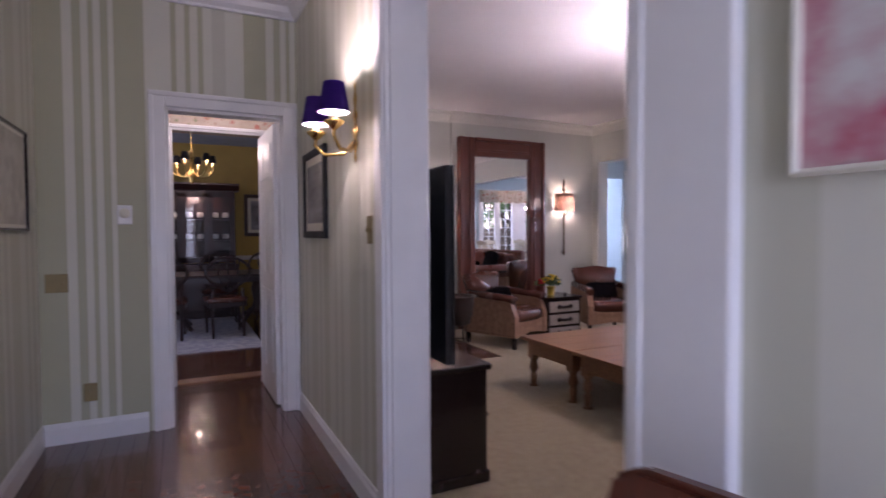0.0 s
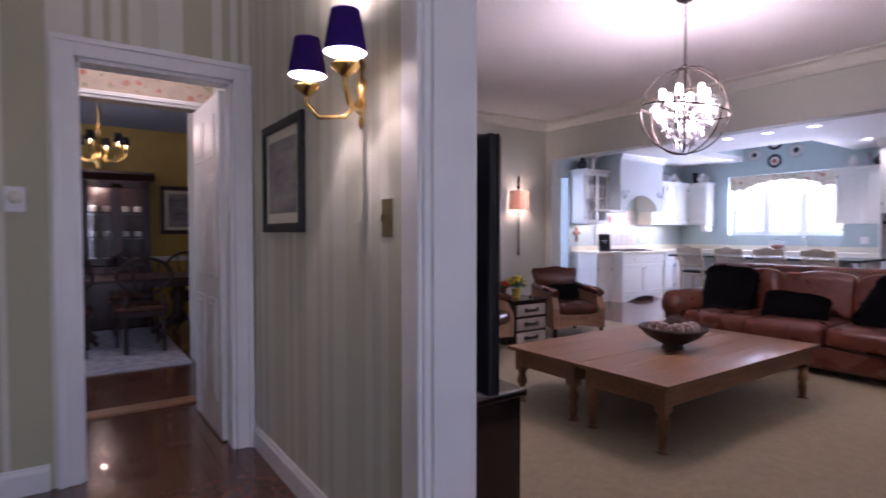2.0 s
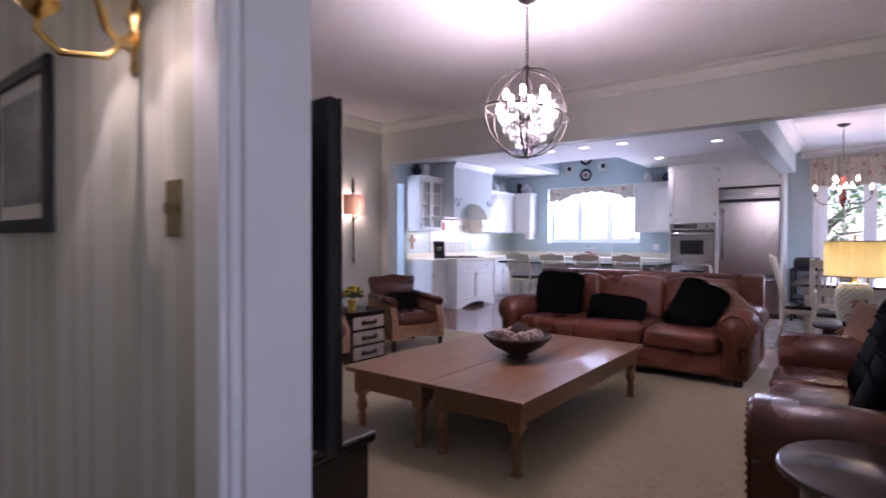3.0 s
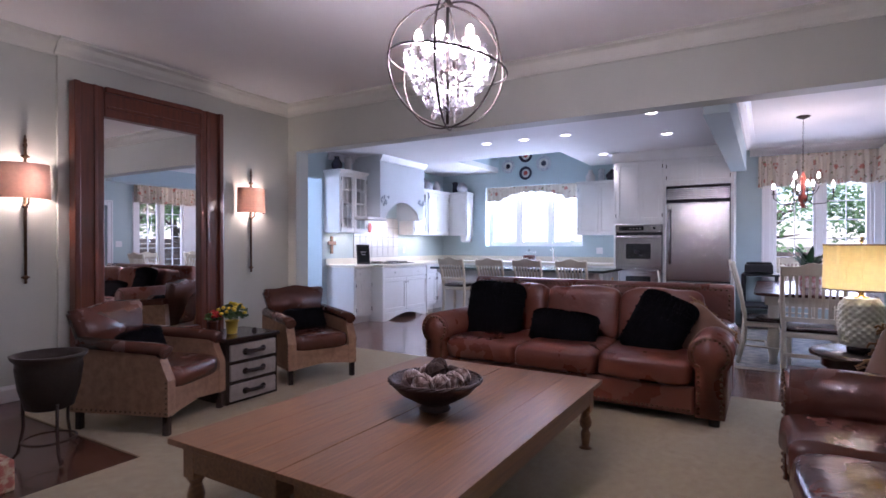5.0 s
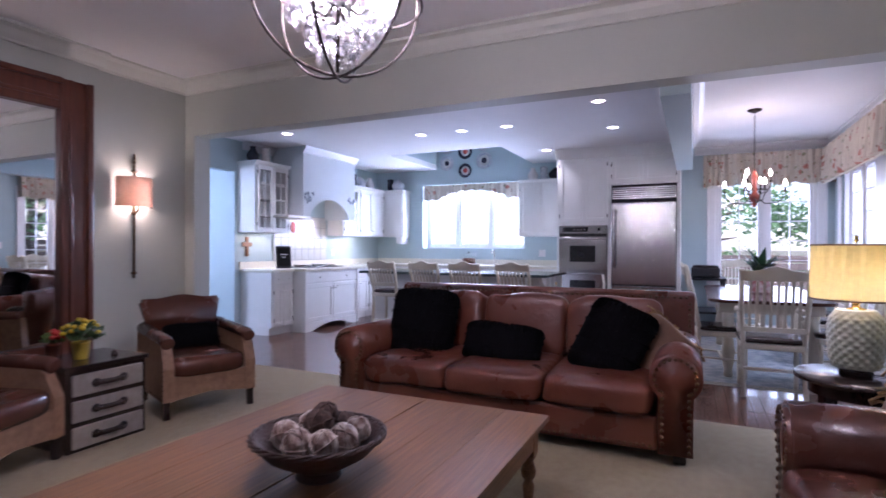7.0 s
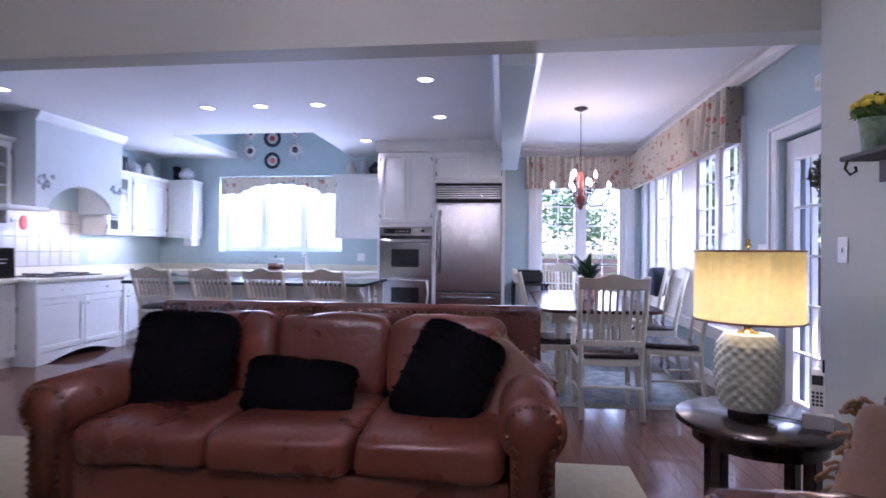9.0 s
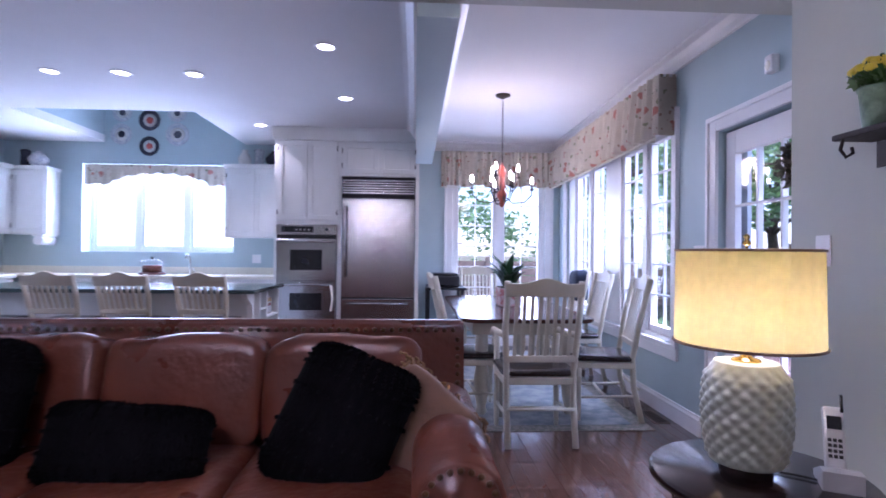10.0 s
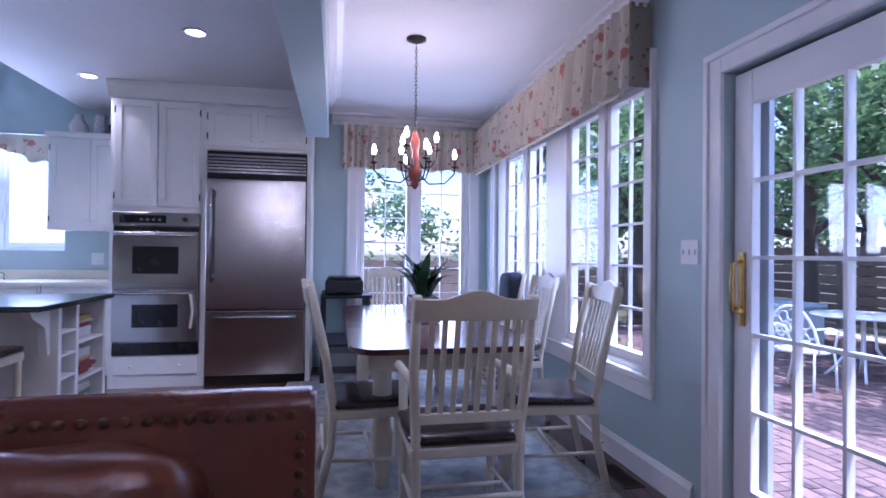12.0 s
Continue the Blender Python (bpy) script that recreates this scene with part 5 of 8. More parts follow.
solid("footstool", cube(B(), 3.75, 4.75, 0.0, 4.22, 5.1, 0.16, 0.012), M_TAP, "low footstool with a red and cream patterned cover", "footstool")
# pier: light switch, shelf with a potted flower
def plate(name, at, w, h, label, mat=None, toggles=1, rot=0):
    p = thing(name, label, "switch", at=pose(*at, 0, 0, rot))
    part("plate", cube(B(), -w / 2, -0.006, -h / 2, w / 2, 0, h / 2, 0.003, 2), mat or M_WHITE, p)
    for k in range(toggles):
        x = (k - (toggles - 1) / 2) * 0.045
        part("toggle", cube(B(), x - 0.006, -0.014, -0.012, x + 0.006, -0.005, 0.012, 0.002, 1), mat or M_WHITE, p)
    return p


plate("light_switch", (7.47, YS, 1.26), 0.075, 0.12, "white light switch plate on the sage wall", rot=180)


def shelf():
    s = thing("wall_shelf", "small black iron wall shelf with scroll brackets", "shelf", at=pose(7.08, YS, 1.632, 0, 0, 180))
    part("board", cube(B(), -0.17, -0.15, 0.0, 0.17, 0, 0.02, 0.005), M_IRON, s)
    for x in (-0.13, 0.13):
        pts = [(x, -0.14, 0.0), (x, -0.15, -0.035), (x, -0.13, -0.06), (x, -0.105, -0.045), (x, -0.11, -0.025)]
        part("scroll_bracket", tube(B(), pts, 0.006, 6), M_IRON, s)
    part("backplate", cube(B(), -0.15, -0.006, -0.09, 0.15, 0, 0.0, 0.002, 1), M_IRON, s)
    M_GT = material("green_glazed_tile_pot", (0.16, 0.24, 0.17), (0.08, 0.13, 0.09), rough=0.5, scale=30, bump=0.6, bscale=30)
    f = flowers("potted_flowers", "yellow hydrangea in a green relief pot on the iron shelf", (7.14, YS + 0.078, 1.653), M_GT, M_YELLOWFLOWER, 60, 11, 0.075, 0.125, 0.055)


shelf()

# ---- kitchen ----
def shaker(bm, a, lo, b, hi, y=0.0, r=0.055):
    """A framed door in one piece: rails and stiles round a sunken field."""
    def ring(x0, z0, x1, z1, d):
        return [bm.verts.new(p) for p in ((x0, y + d, z0), (x1, y + d, z0), (x1, y + d, z1), (x0, y + d, z1))]
    rings = [ring(a, lo, b, hi, 0.02), ring(a, lo, b, hi, 0.002), ring(a + 0.002, lo + 0.002, b - 0.002, hi - 0.002, 0.0),
             ring(a + r, lo + r, b - r, hi - r, 0.0), ring(a + r + 0.004, lo + r + 0.004, b - r - 0.004, hi - r - 0.004, 0.010)]
    for p, q in zip(rings, rings[1:]):
        for k in range(4):
            bm.faces.new((p[k], p[(k + 1) % 4], q[(k + 1) % 4], q[k]))
    bm.faces.new(rings[-1])
    bm.faces.new(rings[0][::-1])
    bmesh.ops.recalc_face_normals(bm, faces=bm.faces)
    return bm


def knob(parent, x, y, z, mat=M_CAB):
    return part("knob", lathe(B(), [(0.006, 0), (0.006, 0.012), (0.014, 0.018), (0.014, 0.024), (0.006, 0.03)], (x, y, z), 10, pose(0, 0, 0, 90)), mat, parent)


def hinge(parent, x, y, z):
    return part("hinge", rod(B(), (x, y, z), (x, y, z + 0.06), 0.005, n=6), M_IRON, parent)


def cabinet(name, w, d, z0, z1, doors, label, at, drawers=False, glazed=False, toe=0.0, crowned=False):
    """A cabinet, front at local y=0 facing -y, from z0 to z1, with so many doors."""
    c = thing(name, label, "cabinet", "cream white kitchen cabinets", at)
    zb = z0 + toe
    if glazed:
        bm = B()
        cube(bm, 0, 0.02, zb, 0.02, d, z1)
        cube(bm, w - 0.02, 0.02, zb, w, d, z1)
        cube(bm, 0.02, 0.02, zb, w - 0.02, d, zb + 0.02)
        cube(bm, 0.02, 0.02, z1 - 0.02, w - 0.02, d, z1)
        cube(bm, 0.02, d - 0.01, zb + 0.02, w - 0.02, d, z1 - 0.02)
        part("body", bm, M_CAB, c)
        for k in (1, 2, 3):
            z = zb + (z1 - zb) * k / 4
            part("shelf", cube(B(), 0.02, 0.05, z - 0.008, w - 0.02, d - 0.01, z + 0.008), M_CAB, c)
    else:
        part("body", cube(B(), 0, 0.02, zb, w, d, z1, 0.003, 1), M_CAB, c)
    if toe:
        part("toe_kick", cube(B(), 0.0, 0.07, z0, w, d, zb), M_CAB, c)
    ztop = z1 - 0.02
    if drawers:
        bm = cube(B(), 0.02, 0.0, ztop - 0.15, w - 0.02, 0.02, ztop, 0.004, 1)
        dr = part("drawer", bm, M_CAB, c)
        for k in range(doors):
            knob(dr, w * (k + 0.5) / doors, 0.0, ztop - 0.075)
        ztop -= 0.17
    for k in range(doors):
        x0, x1 = 0.02 + (w - 0.04) * k / doors, 0.02 + (w - 0.04) * (k + 1) / doors
        bm = B()
        a, b, lo, hi = x0 + 0.003, x1 - 0.003, zb + 0.02, ztop
        if glazed:
            r = 0.05
            cube(bm, a, 0, lo, a + r, 0.02, hi)
            cube(bm, b - r, 0, lo, b, 0.02, hi)
            cube(bm, a + r, 0, lo, b - r, 0.02, lo + r)
            cube(bm, a + r, 0, hi - r, b - r, 0.02, hi)
            cube(bm, (a + b) / 2 - 0.007, 0.002, lo + r, (a + b) / 2 + 0.007, 0.018, hi - r)
            for j in (1, 2, 3):
                z = lo + r + (hi - lo - 2 * r) * j / 4
                cube(bm, a + r, 0.003, z - 0.007, b - r, 0.017, z + 0.007)
            door = part("door", bm, M_CAB, c)
            p = part("pane", cube(B(), a + r, 0.009, lo + r, b - r, 0.012, hi - r), M_GLASS, door)
        else:
            door = part("door", shaker(bm, a, lo, b, hi, 0), M_CAB, c)
        side = 1 if k % 2 == 0 else -1
        knob(door, (b - 0.03) if side > 0 else (a + 0.03), 0.0, lo + 0.08 if z0 > 1 else hi - 0.08)
        for z in (lo + 0.06, hi - 0.12):
            hinge(door, a if side > 0 else b, -0.003, z)
    if crowned:
        bm = extrude(B(), [(0.0, z1 - 0.001), (-0.02, z1 + 0.03), (-0.025, z1 + 0.045), (d, z1 + 0.045), (d, z1 - 0.001)], -0.015, w + 0.015, "x")
        part("cornice", bm, M_CAB, c)
    return c


KB = KN - 0.002
# range wall
cabinet("base_cabinet", 0.43, 0.60, 0, 0.88, 2, "cream white base cabinet with two doors and a drawer", (9.47, 7.0, 0), True, toe=0.1)
rc = cabinet("range_cabinet", 1.35, 0.80, 0.12, 0.88, 2, "projecting cream white cooktop cabinet with an arched foot", (9.9, 6.8, 0), True)
prof = [(0, 0), (0.16, 0)] + [(0.16 + 1.03 * k / 16, 0.09 * math.sin(math.pi * k / 16)) for k in range(1, 16)] + [(1.19, 0), (1.35, 0), (1.35, 0.13), (0, 0.13)]
part("arched_base", extrude(B(), prof, 0.0, 0.03, "y"), M_CAB, rc)
part("pilaster", cube(B(), -0.001, -0.012, 0, 0.05, 0.05, 0.88, 0.01), M_CAB, rc)
part("pilaster", cube(B(), 1.30, -0.012, 0, 1.351, 0.05, 0.88, 0.01), M_CAB, rc)
part("side_panel", cube(B(), 0.002, 0.05, 0, 0.03, 0.8, 0.13), M_CAB, rc)
cabinet("base_cabinet", 0.62, 0.60, 0, 0.88, 2, "cream white base cabinet with two doors and a drawer", (11.26, 7.0, 0), True, toe=0.1)
cabinet("base_cabinet", 0.62, 0.60, 0, 0.88, 1, "cream white corner base cabinet", (11.89, 7.0, 0), True, toe=0.1)
for k in range(4):
    cabinet("base_cabinet", 0.82, 0.59, 0, 0.88, 2, "cream white base cabinet below the window", pose(12.53, 6.93 - 0.83 * k, 0, 0, 0, -90), True, toe=0.1)
bm = extrude(B(), [(9.44, 6.97), (9.88, 6.97), (9.88, 6.77), (11.27, 6.77), (11.27, 6.97), (12.50, 6.97), (12.50, 3.62), (KX, 3.62), (KX, KN), (9.44, KN)], 0.882, 0.922, "z")
bmesh.ops.bevel(bm, geom=[e for e in bm.edges if abs(e.verts[0].co.z - e.verts[1].co.z) < 1e-5], offset=0.008, segments=2, affect="EDGES", clamp_overlap=True)
solid("worktop", bm, M_COUNTER, "cream solid worktop round the kitchen", "worktop")
bm = cube(B(), 9.44, KN - 0.022, 0.923, KX - 0.003, KN - 0.002, 1.02)
cube(bm, KX - 0.022, 3.62, 0.923, KX - 0.002, KN - 0.025, 1.02)
solid("upstand", bm, M_COUNTER, "cream upstand along the worktop", "upstand")
ck = thing("cooktop", "black gas cooktop set in the worktop", "cooktop", at=(10.15, 6.92, 0.923))
part("plate", cube(B(), 0, 0, 0, 0.85, 0.5, 0.012, 0.004, 1), M_BLACK, ck)
for i in range(4):
    x, y = 0.2 + 0.45 * (i % 2), 0.14 + 0.22 * (i // 2)
    bm = B()
    for a in range(4):
        u, v = math.cos(a * math.pi / 2), math.sin(a * math.pi / 2)
        cube(bm, x + min(0.02 * u, 0.11 * u) - 0.006, y + min(0.02 * v, 0.11 * v) - 0.006, 0.02, x + max(0.02 * u, 0.11 * u) + 0.006, y + max(0.02 * v, 0.11 * v) + 0.006, 0.035)
    lathe(bm, [(0.04, 0.012), (0.04, 0.022), (0.02, 0.026)], (x, y, 0), 14)
    part("burner", bm, M_IRON, ck)
cabinet("wall_cabinet", 0.67, 0.35, 1.44, 2.40, 2, "cream white wall cabinet with glazed doors", (9.41, 7.25, 0), glazed=True, crowned=True)
cabinet("wall_cabinet", 0.50, 0.35, 1.44, 2.30, 1, "cream white wall cabinet with a glazed door", (11.46, 7.25, 0), glazed=True, crowned=True)
cabinet("wall_cabinet", 0.82, 0.35, 1.44, 2.30, 2, "cream white wall cabinet with two plain doors", (11.97, 7.25, 0), crowned=True)
cabinet("wall_cabinet", 0.46, 0.30, 1.44, 2.30, 1, "cream white corner wall cabinet beside the window", pose(12.80, 7.30, 0, 0, 0, -90), crowned=True)
cabinet("wall_cabinet", 0.78, 0.36, 1.43, 2.36, 2, "cream white wall cabinet between window and oven", pose(12.74, 4.50, 0, 0, 0, -90), crowned=True)


M_HOOD = material("pale_plaster", (0.62, 0.65, 0.66), (0.59, 0.62, 0.63), rough=0.7, scale=3, bump=0.05, bscale=200)


def hood():
    h = thing("range_hood", "plastered range hood with an arched opening and leaf ornaments", "range hood", at=(10.10, 7.0, 0))
    w, d, z0, z1 = 1.33, 0.598, 1.70, H
    arch = [(0, z0), (0.16, z0)] + [(0.16 + 1.01 * k / 18, z0 + 0.02 + 0.27 * math.sin(math.pi * k / 18) ** 0.7) for k in range(1, 18)] + [(1.17, z0), (w, z0), (w, z1), (0, z1)]
    part("front", extrude(B(), arch, 0, 0.05, "y"), M_HOOD, h)
    part("side", cube(B(), 0, 0.05, z0, 0.05, d, z1), M_HOOD, h)
    part("side", cube(B(), w - 0.05, 0.05, z0, w, d, z1), M_HOOD, h)
    part("soffit", cube(B(), 0.05, 0.05, 2.05, w - 0.05, d, 2.1), M_CEIL, h)
    bm = extrude(B(), [(0, H), (0, H - 0.10), (-0.02, H - 0.09), (-0.06, H - 0.03), (-0.07, H)], -0.02, w + 0.02, "x")
    part("crown", bm, M_WHITE, h)
    part("mantel", cube(B(), -0.35, -0.02, z0 - 0.045, w * 0.12, 0.3, z0 - 0.002, 0.01), M_CAB, h)
    M_ORN = material("blue_grey_ornament", (0.34, 0.38, 0.42), rough=0.7)
    rnd = random.Random(2)
    for s in (0.13, w - 0.13):
        bm = B()
        for k in range(11):
            puff(bm, (s + rnd.uniform(-0.10, 0.10), -0.008, 1.98 + rnd.uniform(-0.08, 0.08)), (0.035, 0.008, 0.016), 1, 1, 8, 6, pose(0, 0, 0, 0, rnd.uniform(0, 180), 0))
        part("leaf_ornament", bm, M_ORN, h, "blue-grey carved leaves")
    lamp("hood_light", "SPOT", (10.76, 7.3, 2.03), 22, (1, 0.72, 0.42), 0.05, target=(10.76, 7.3, 0), spot=130)
    part("lamp_lens", cube(B(), 0.5, 0.2, 2.035, 0.8, 0.35, 2.048), M_CANLIGHT, h)


hood()
lamp("under_cabinet_light", "AREA", (9.75, 7.45, 1.43), 1.6, (1, 0.85, 0.6), 0.5, 0.05, (9.75, 7.45, 0))
lamp("under_cabinet_light", "AREA", (11.9, 7.45, 1.43), 2.2, (1, 0.85, 0.6), 0.8, 0.05, (11.9, 7.45, 0))
# tiles behind the cooktop
tile_group = thing("tile_backsplash", "pale glazed tiles behind the cooktop", "backsplash", at=(10.12, KN - 0.002, 1.022))
part("grout", cube(B(), 0, -0.006, 0, 1.3, 0, 0.72), M_GROUT, tile_group)
_tile = None
for i in range(8):
    for j in range(4):
        m = pose(0.006 + i * 0.1615, 0, 0.006 + j * 0.179)
        if _tile is None:
            _tile = part("tile", cube(B(), 0, -0.012, 0, 0.155, -0.005, 0.172, 0.003, 1), M_TILE, tile_group)
            _tile.matrix_basis = m
        else:
            again("tile", _tile, tile_group, m)
M_REDPAINT = material("red_paint_motif", (0.45, 0.06, 0.04), rough=0.4)
solid("painted_tile_ornament", puff(B(), (0, 0, 0), (0.06, 0.008, 0.09), 0.9, 0.9, 14, 10), M_REDPAINT, "red painted ornament on the tiles", "ornament", at=(10.55, KN - 0.02, 1.55))
sg = thing("chalkboard", "small black easel chalkboard standing on the worktop", "sign", at=pose(9.90, 7.18, 0.923, -10, 0, -32))
part("frame", cube(B(), -0.11, 0, 0, 0.11, 0.02, 0.33, 0.006), M_SCREEN, sg)
part("board", cube(B(), -0.09, -0.002, 0.03, 0.09, 0.004, 0.30), M_BLACK, sg)
for k, (u, v, w_) in enumerate(((-0.05, 0.20, 0.10), (-0.03, 0.16, 0.06))):
    part("chalk_line", cube(B(), u, -0.004, v, u + w_, -0.002, v + 0.008), M_WHITE, sg)
cr = thing("wooden_cross", "small painted wooden cross on the wall", "ornament", at=(9.58, KN - 0.002, 1.22))
part("upright", cube(B(), -0.03, -0.02, -0.12, 0.03, 0, 0.16, 0.008), M_PINE, cr)
part("crossbar", cube(B(), -0.09, -0.024, 0.02, 0.09, -0.002, 0.08, 0.008), M_PINE, cr)


def vase(x, y, z, s, mat, label, k):
    profs = ([(0.05, 0), (0.08, 0.04), (0.09, 0.10), (0.05, 0.17), (0.035, 0.19), (0.045, 0.22)],
             [(0.04, 0), (0.055, 0.02), (0.05, 0.16), (0.06, 0.2), (0.03, 0.215)],
             [(0.06, 0), (0.095, 0.05), (0.10, 0.09), (0.06, 0.14), (0.03, 0.155), (0.035, 0.17)])
    return solid("vase", lathe(B(), [(r * s, h * s) for r, h in profs[k % 3]], n=18), mat, label, "vase", "jars on the cabinets", (x, y, z))


M_BLUEWHITE = material("blue_and_white_china", (0.62, 0.62, 0.62), (0.40, 0.43, 0.49), rough=0.2, scale=45, spread=0.15)
M_DKVASE = material("dark_glazed_jar", (0.03, 0.03, 0.05), rough=0.2)
M_WHITECH = material("white_china", (0.72, 0.70, 0.66), rough=0.2)
for i, (x, y, z) in enumerate(((9.55, 7.45, 2.447), (9.78, 7.42, 2.447), (11.6, 7.42, 2.347), (11.78, 7.45, 2.347), (12.0, 7.42, 2.347), (12.25, 7.45, 2.347), (12.55, 7.42, 2.347), (12.95, 7.2, 2.347), (12.9, 7.0, 2.347), (12.92, 4.3, 2.407), (12.92, 4.1, 2.407), (12.92, 3.9, 2.407), (12.92, 3.79, 2.407))):
    mats = (M_DKVASE, M_WHITECH, M_BLUEWHITE)
    mi = (0, 1, 2, 1, 0, 2, 1, 0, 2, 1, 2, 0, 2)[i]
    vase(x, y, z, 1.0 + 0.1 * (i % 3), mats[mi], ("dark glazed jar on the cabinet", "white china jar on the cabinet", "blue and white china jar on the cabinet")[mi], i)

# tall oven and refrigerator housing
tc = thing("tall_cabinet", "cream white tall housing with doors above oven and refrigerator", "cabinet", at=(0, 0.06, 0))
for q in ((1.86, 0, 1.90, H - 0.002), (2.80, 0, 2.84, H - 0.002), (3.57, 0, 3.60, H - 0.002), (1.901, 2.17, 2.799, H - 0.002), (2.841, 1.57, 3.569, H - 0.002), (2.841, 0, 3.569, 0.30)):
    part("panel", cube(B(), 12.02, q[0], q[1], EX - 0.002, q[2], q[3]), M_CAB, tc)
def front(y0, y1, z0, z1):
    """A framed door facing -x at the housing front."""
    b2 = shaker(B(), 0, z0, y1 - y0, z1, 0)
    bmesh.ops.transform(b2, matrix=pose(12.0, y1, 0, 0, 0, -90), verts=b2.verts)
    return b2
for y0, y1, z0, z1 in ((1.91, 2.345, 2.20, 2.56), (2.355, 2.79, 2.20, 2.56), (2.85, 3.20, 1.63, 2.58), (3.21, 3.56, 1.63, 2.58)):
    dd = part("door", front(y0, y1, z0, z1), M_CAB, tc)
    part("hinge", rod(B(), (11.996, y0 if (y0 < 2 or 2.8 < y0 < 3) else y1, z0 + 0.06), (11.996, y0 if (y0 < 2 or 2.8 < y0 < 3) else y1, z0 + 0.12), 0.006, n=6), M_IRON, dd)
    part("hinge", rod(B(), (11.996, y0 if (y0 < 2 or 2.8 < y0 < 3) else y1, z1 - 0.12), (11.996, y0 if (y0 < 2 or 2.8 < y0 < 3) else y1, z1 - 0.06), 0.006, n=6), M_IRON, dd)
    part("knob", puff(B(), (11.985, (y1 - 0.04) if (y0 < 2 or 2.8 < y0 < 3) else (y0 + 0.04), z0 + 0.06), (0.013, 0.013, 0.013), 1, 1, 10, 8), M_CAB, dd)
dr = part("drawer", cube(B(), 12.0, 2.86, 0.12, 12.022, 3.55, 0.28, 0.004, 1), M_CAB, tc)
for y in (3.0, 3.4):
    part("knob", puff(B(), (11.985, y, 0.20), (0.014, 0.014, 0.014), 1, 1, 10, 8), M_CAB, dr)
bm = extrude(B(), [(12.02, H - 0.002), (12.02, H - 0.15), (12.0, H - 0.14), (11.95, H - 0.04), (11.94, H - 0.002)], 1.86, 3.62, "y")
part("cornice", bm, M_CAB, tc)


def fridge():
    f = thing("refrigerator", "built-in brushed steel refrigerator with bottom freezer drawer", "refrigerator", at=(12.0, 1.965, 0))
    w = 0.89
    # body coloured black so that the gaps round the doors look shaded
    part("body", cube(B(), 0.03, 0, 0.02, 0.6, w, 2.16), M_SCREEN, f)
    part("kick_plate", cube(B(), 0.04, 0, 0.0, 0.06, w, 0.09), M_SCREEN, f)
    part("door", cube(B(), -0.02, 0.004, 0.70, 0.03, w - 0.004, 1.90, 0.006), M_STEEL, f)
    part("freezer_drawer", cube(B(), -0.02, 0.004, 0.09, 0.03, w - 0.004, 0.685, 0.006), M_STEEL, f)
    # black backing puts the shade between the louvres into the colour
    g = part("grille", cube(B(), 0.008, 0.004, 1.915, 0.03, w - 0.004, 2.15, 0.004, 1), M_SCREEN, f)
    for k in range(6):
        z = 1.95 + k * 0.03
        part("louvre", cube(B(), -0.014, 0.004, z, 0.009, w - 0.004, z + 0.026, 0.005, 1), M_STEEL, g)
    h = part("handle", tube(B(), [(-0.07, w - 0.06, 0.95), (-0.07, w - 0.06, 1.80)], 0.014, 12), M_STEEL, f, "tall tubular steel handle")
    for z in (1.0, 1.76):
        part("bracket", lathe(B(), [(0.03, 0), (0.03, 0.012), (0.016, 0.02), (0.014, 0.055)], (-0.02, w - 0.06, z), 14, pose(0, 0, 0, 0, -90)), M_STEEL, h)
    h = part("handle", tube(B(), [(-0.065, 0.08, 0.63), (-0.065, w - 0.08, 0.63)], 0.012, 12), M_STEEL, f, "tubular steel drawer handle")
    for y in (0.13, w - 0.13):
        part("bracket", rod(B(), (-0.02, y, 0.63), (-0.065, y, 0.63), 0.009), M_STEEL, h)


fridge()


def oven():
    o = thing("double_oven", "built-in brushed steel double oven with black windows", "oven", at=(12.0, 2.905, 0.295))
    w, top = 0.72, 1.28
    part("body", cube(B(), 0.01, 0, 0, 0.55, w, top), M_STEEL, o)
    p = part("control_panel", cube(B(), -0.015, 0.0, 1.16, 0.012, w, top, 0.004, 1), M_STEEL, o)
    part("display", cube(B(), -0.018, 0.28, 1.185, -0.012, 0.66, 1.255), M_BLACK, p, "black display")
    part("dial", rod(B(), (-0.015, 0.12, 1.22), (-0.035, 0.12, 1.22), 0.02), M_SCREEN, p)
    for k in range(4):
        part("button", cube(B(), -0.020, 0.32 + 0.05 * k, 1.205, -0.015, 0.345 + 0.05 * k, 1.225), M_STEEL, p)
    part("vent_strip", cube(B(), 0.0, 0.005, 1.11, 0.012, w - 0.005, 1.155), M_BLACK, o)
    for z0, z1 in ((0.60, 1.105), (0.12, 0.585)):
        d = part("door", cube(B(), -0.025, 0.004, z0, 0.01, w - 0.004, z1, 0.006, 1), M_STEEL, o)
        part("oven_window", cube(B(), -0.028, 0.17, z0 + 0.13, -0.022, w - 0.17, z1 - 0.13), M_BLACK, d, "black oven glass")
        hd = part("handle", tube(B(), [(-0.065, 0.04, z1 - 0.03), (-0.065, w - 0.04, z1 - 0.03)], 0.011, 10), M_STEEL, d)
        for y in (0.07, w - 0.07):
            part("bracket", rod(B(), (-0.025, y, z1 - 0.03), (-0.065, y, z1 - 0.03), 0.008), M_STEEL, hd)
    part("lower_vent", cube(B(), -0.005, 0.004, 0.0, 0.012, w - 0.004, 0.11), M_BLACK, o)


oven()
tw = tube(B(), [(11.935, 2.96, 0.845), (11.925, 2.94, 0.69), (11.93, 2.96, 0.54)], 0.012, 8)
solid("hanging_towel_ring", tw, M_COUNTER, "cream cloth loop hanging on the oven handle", "cloth")


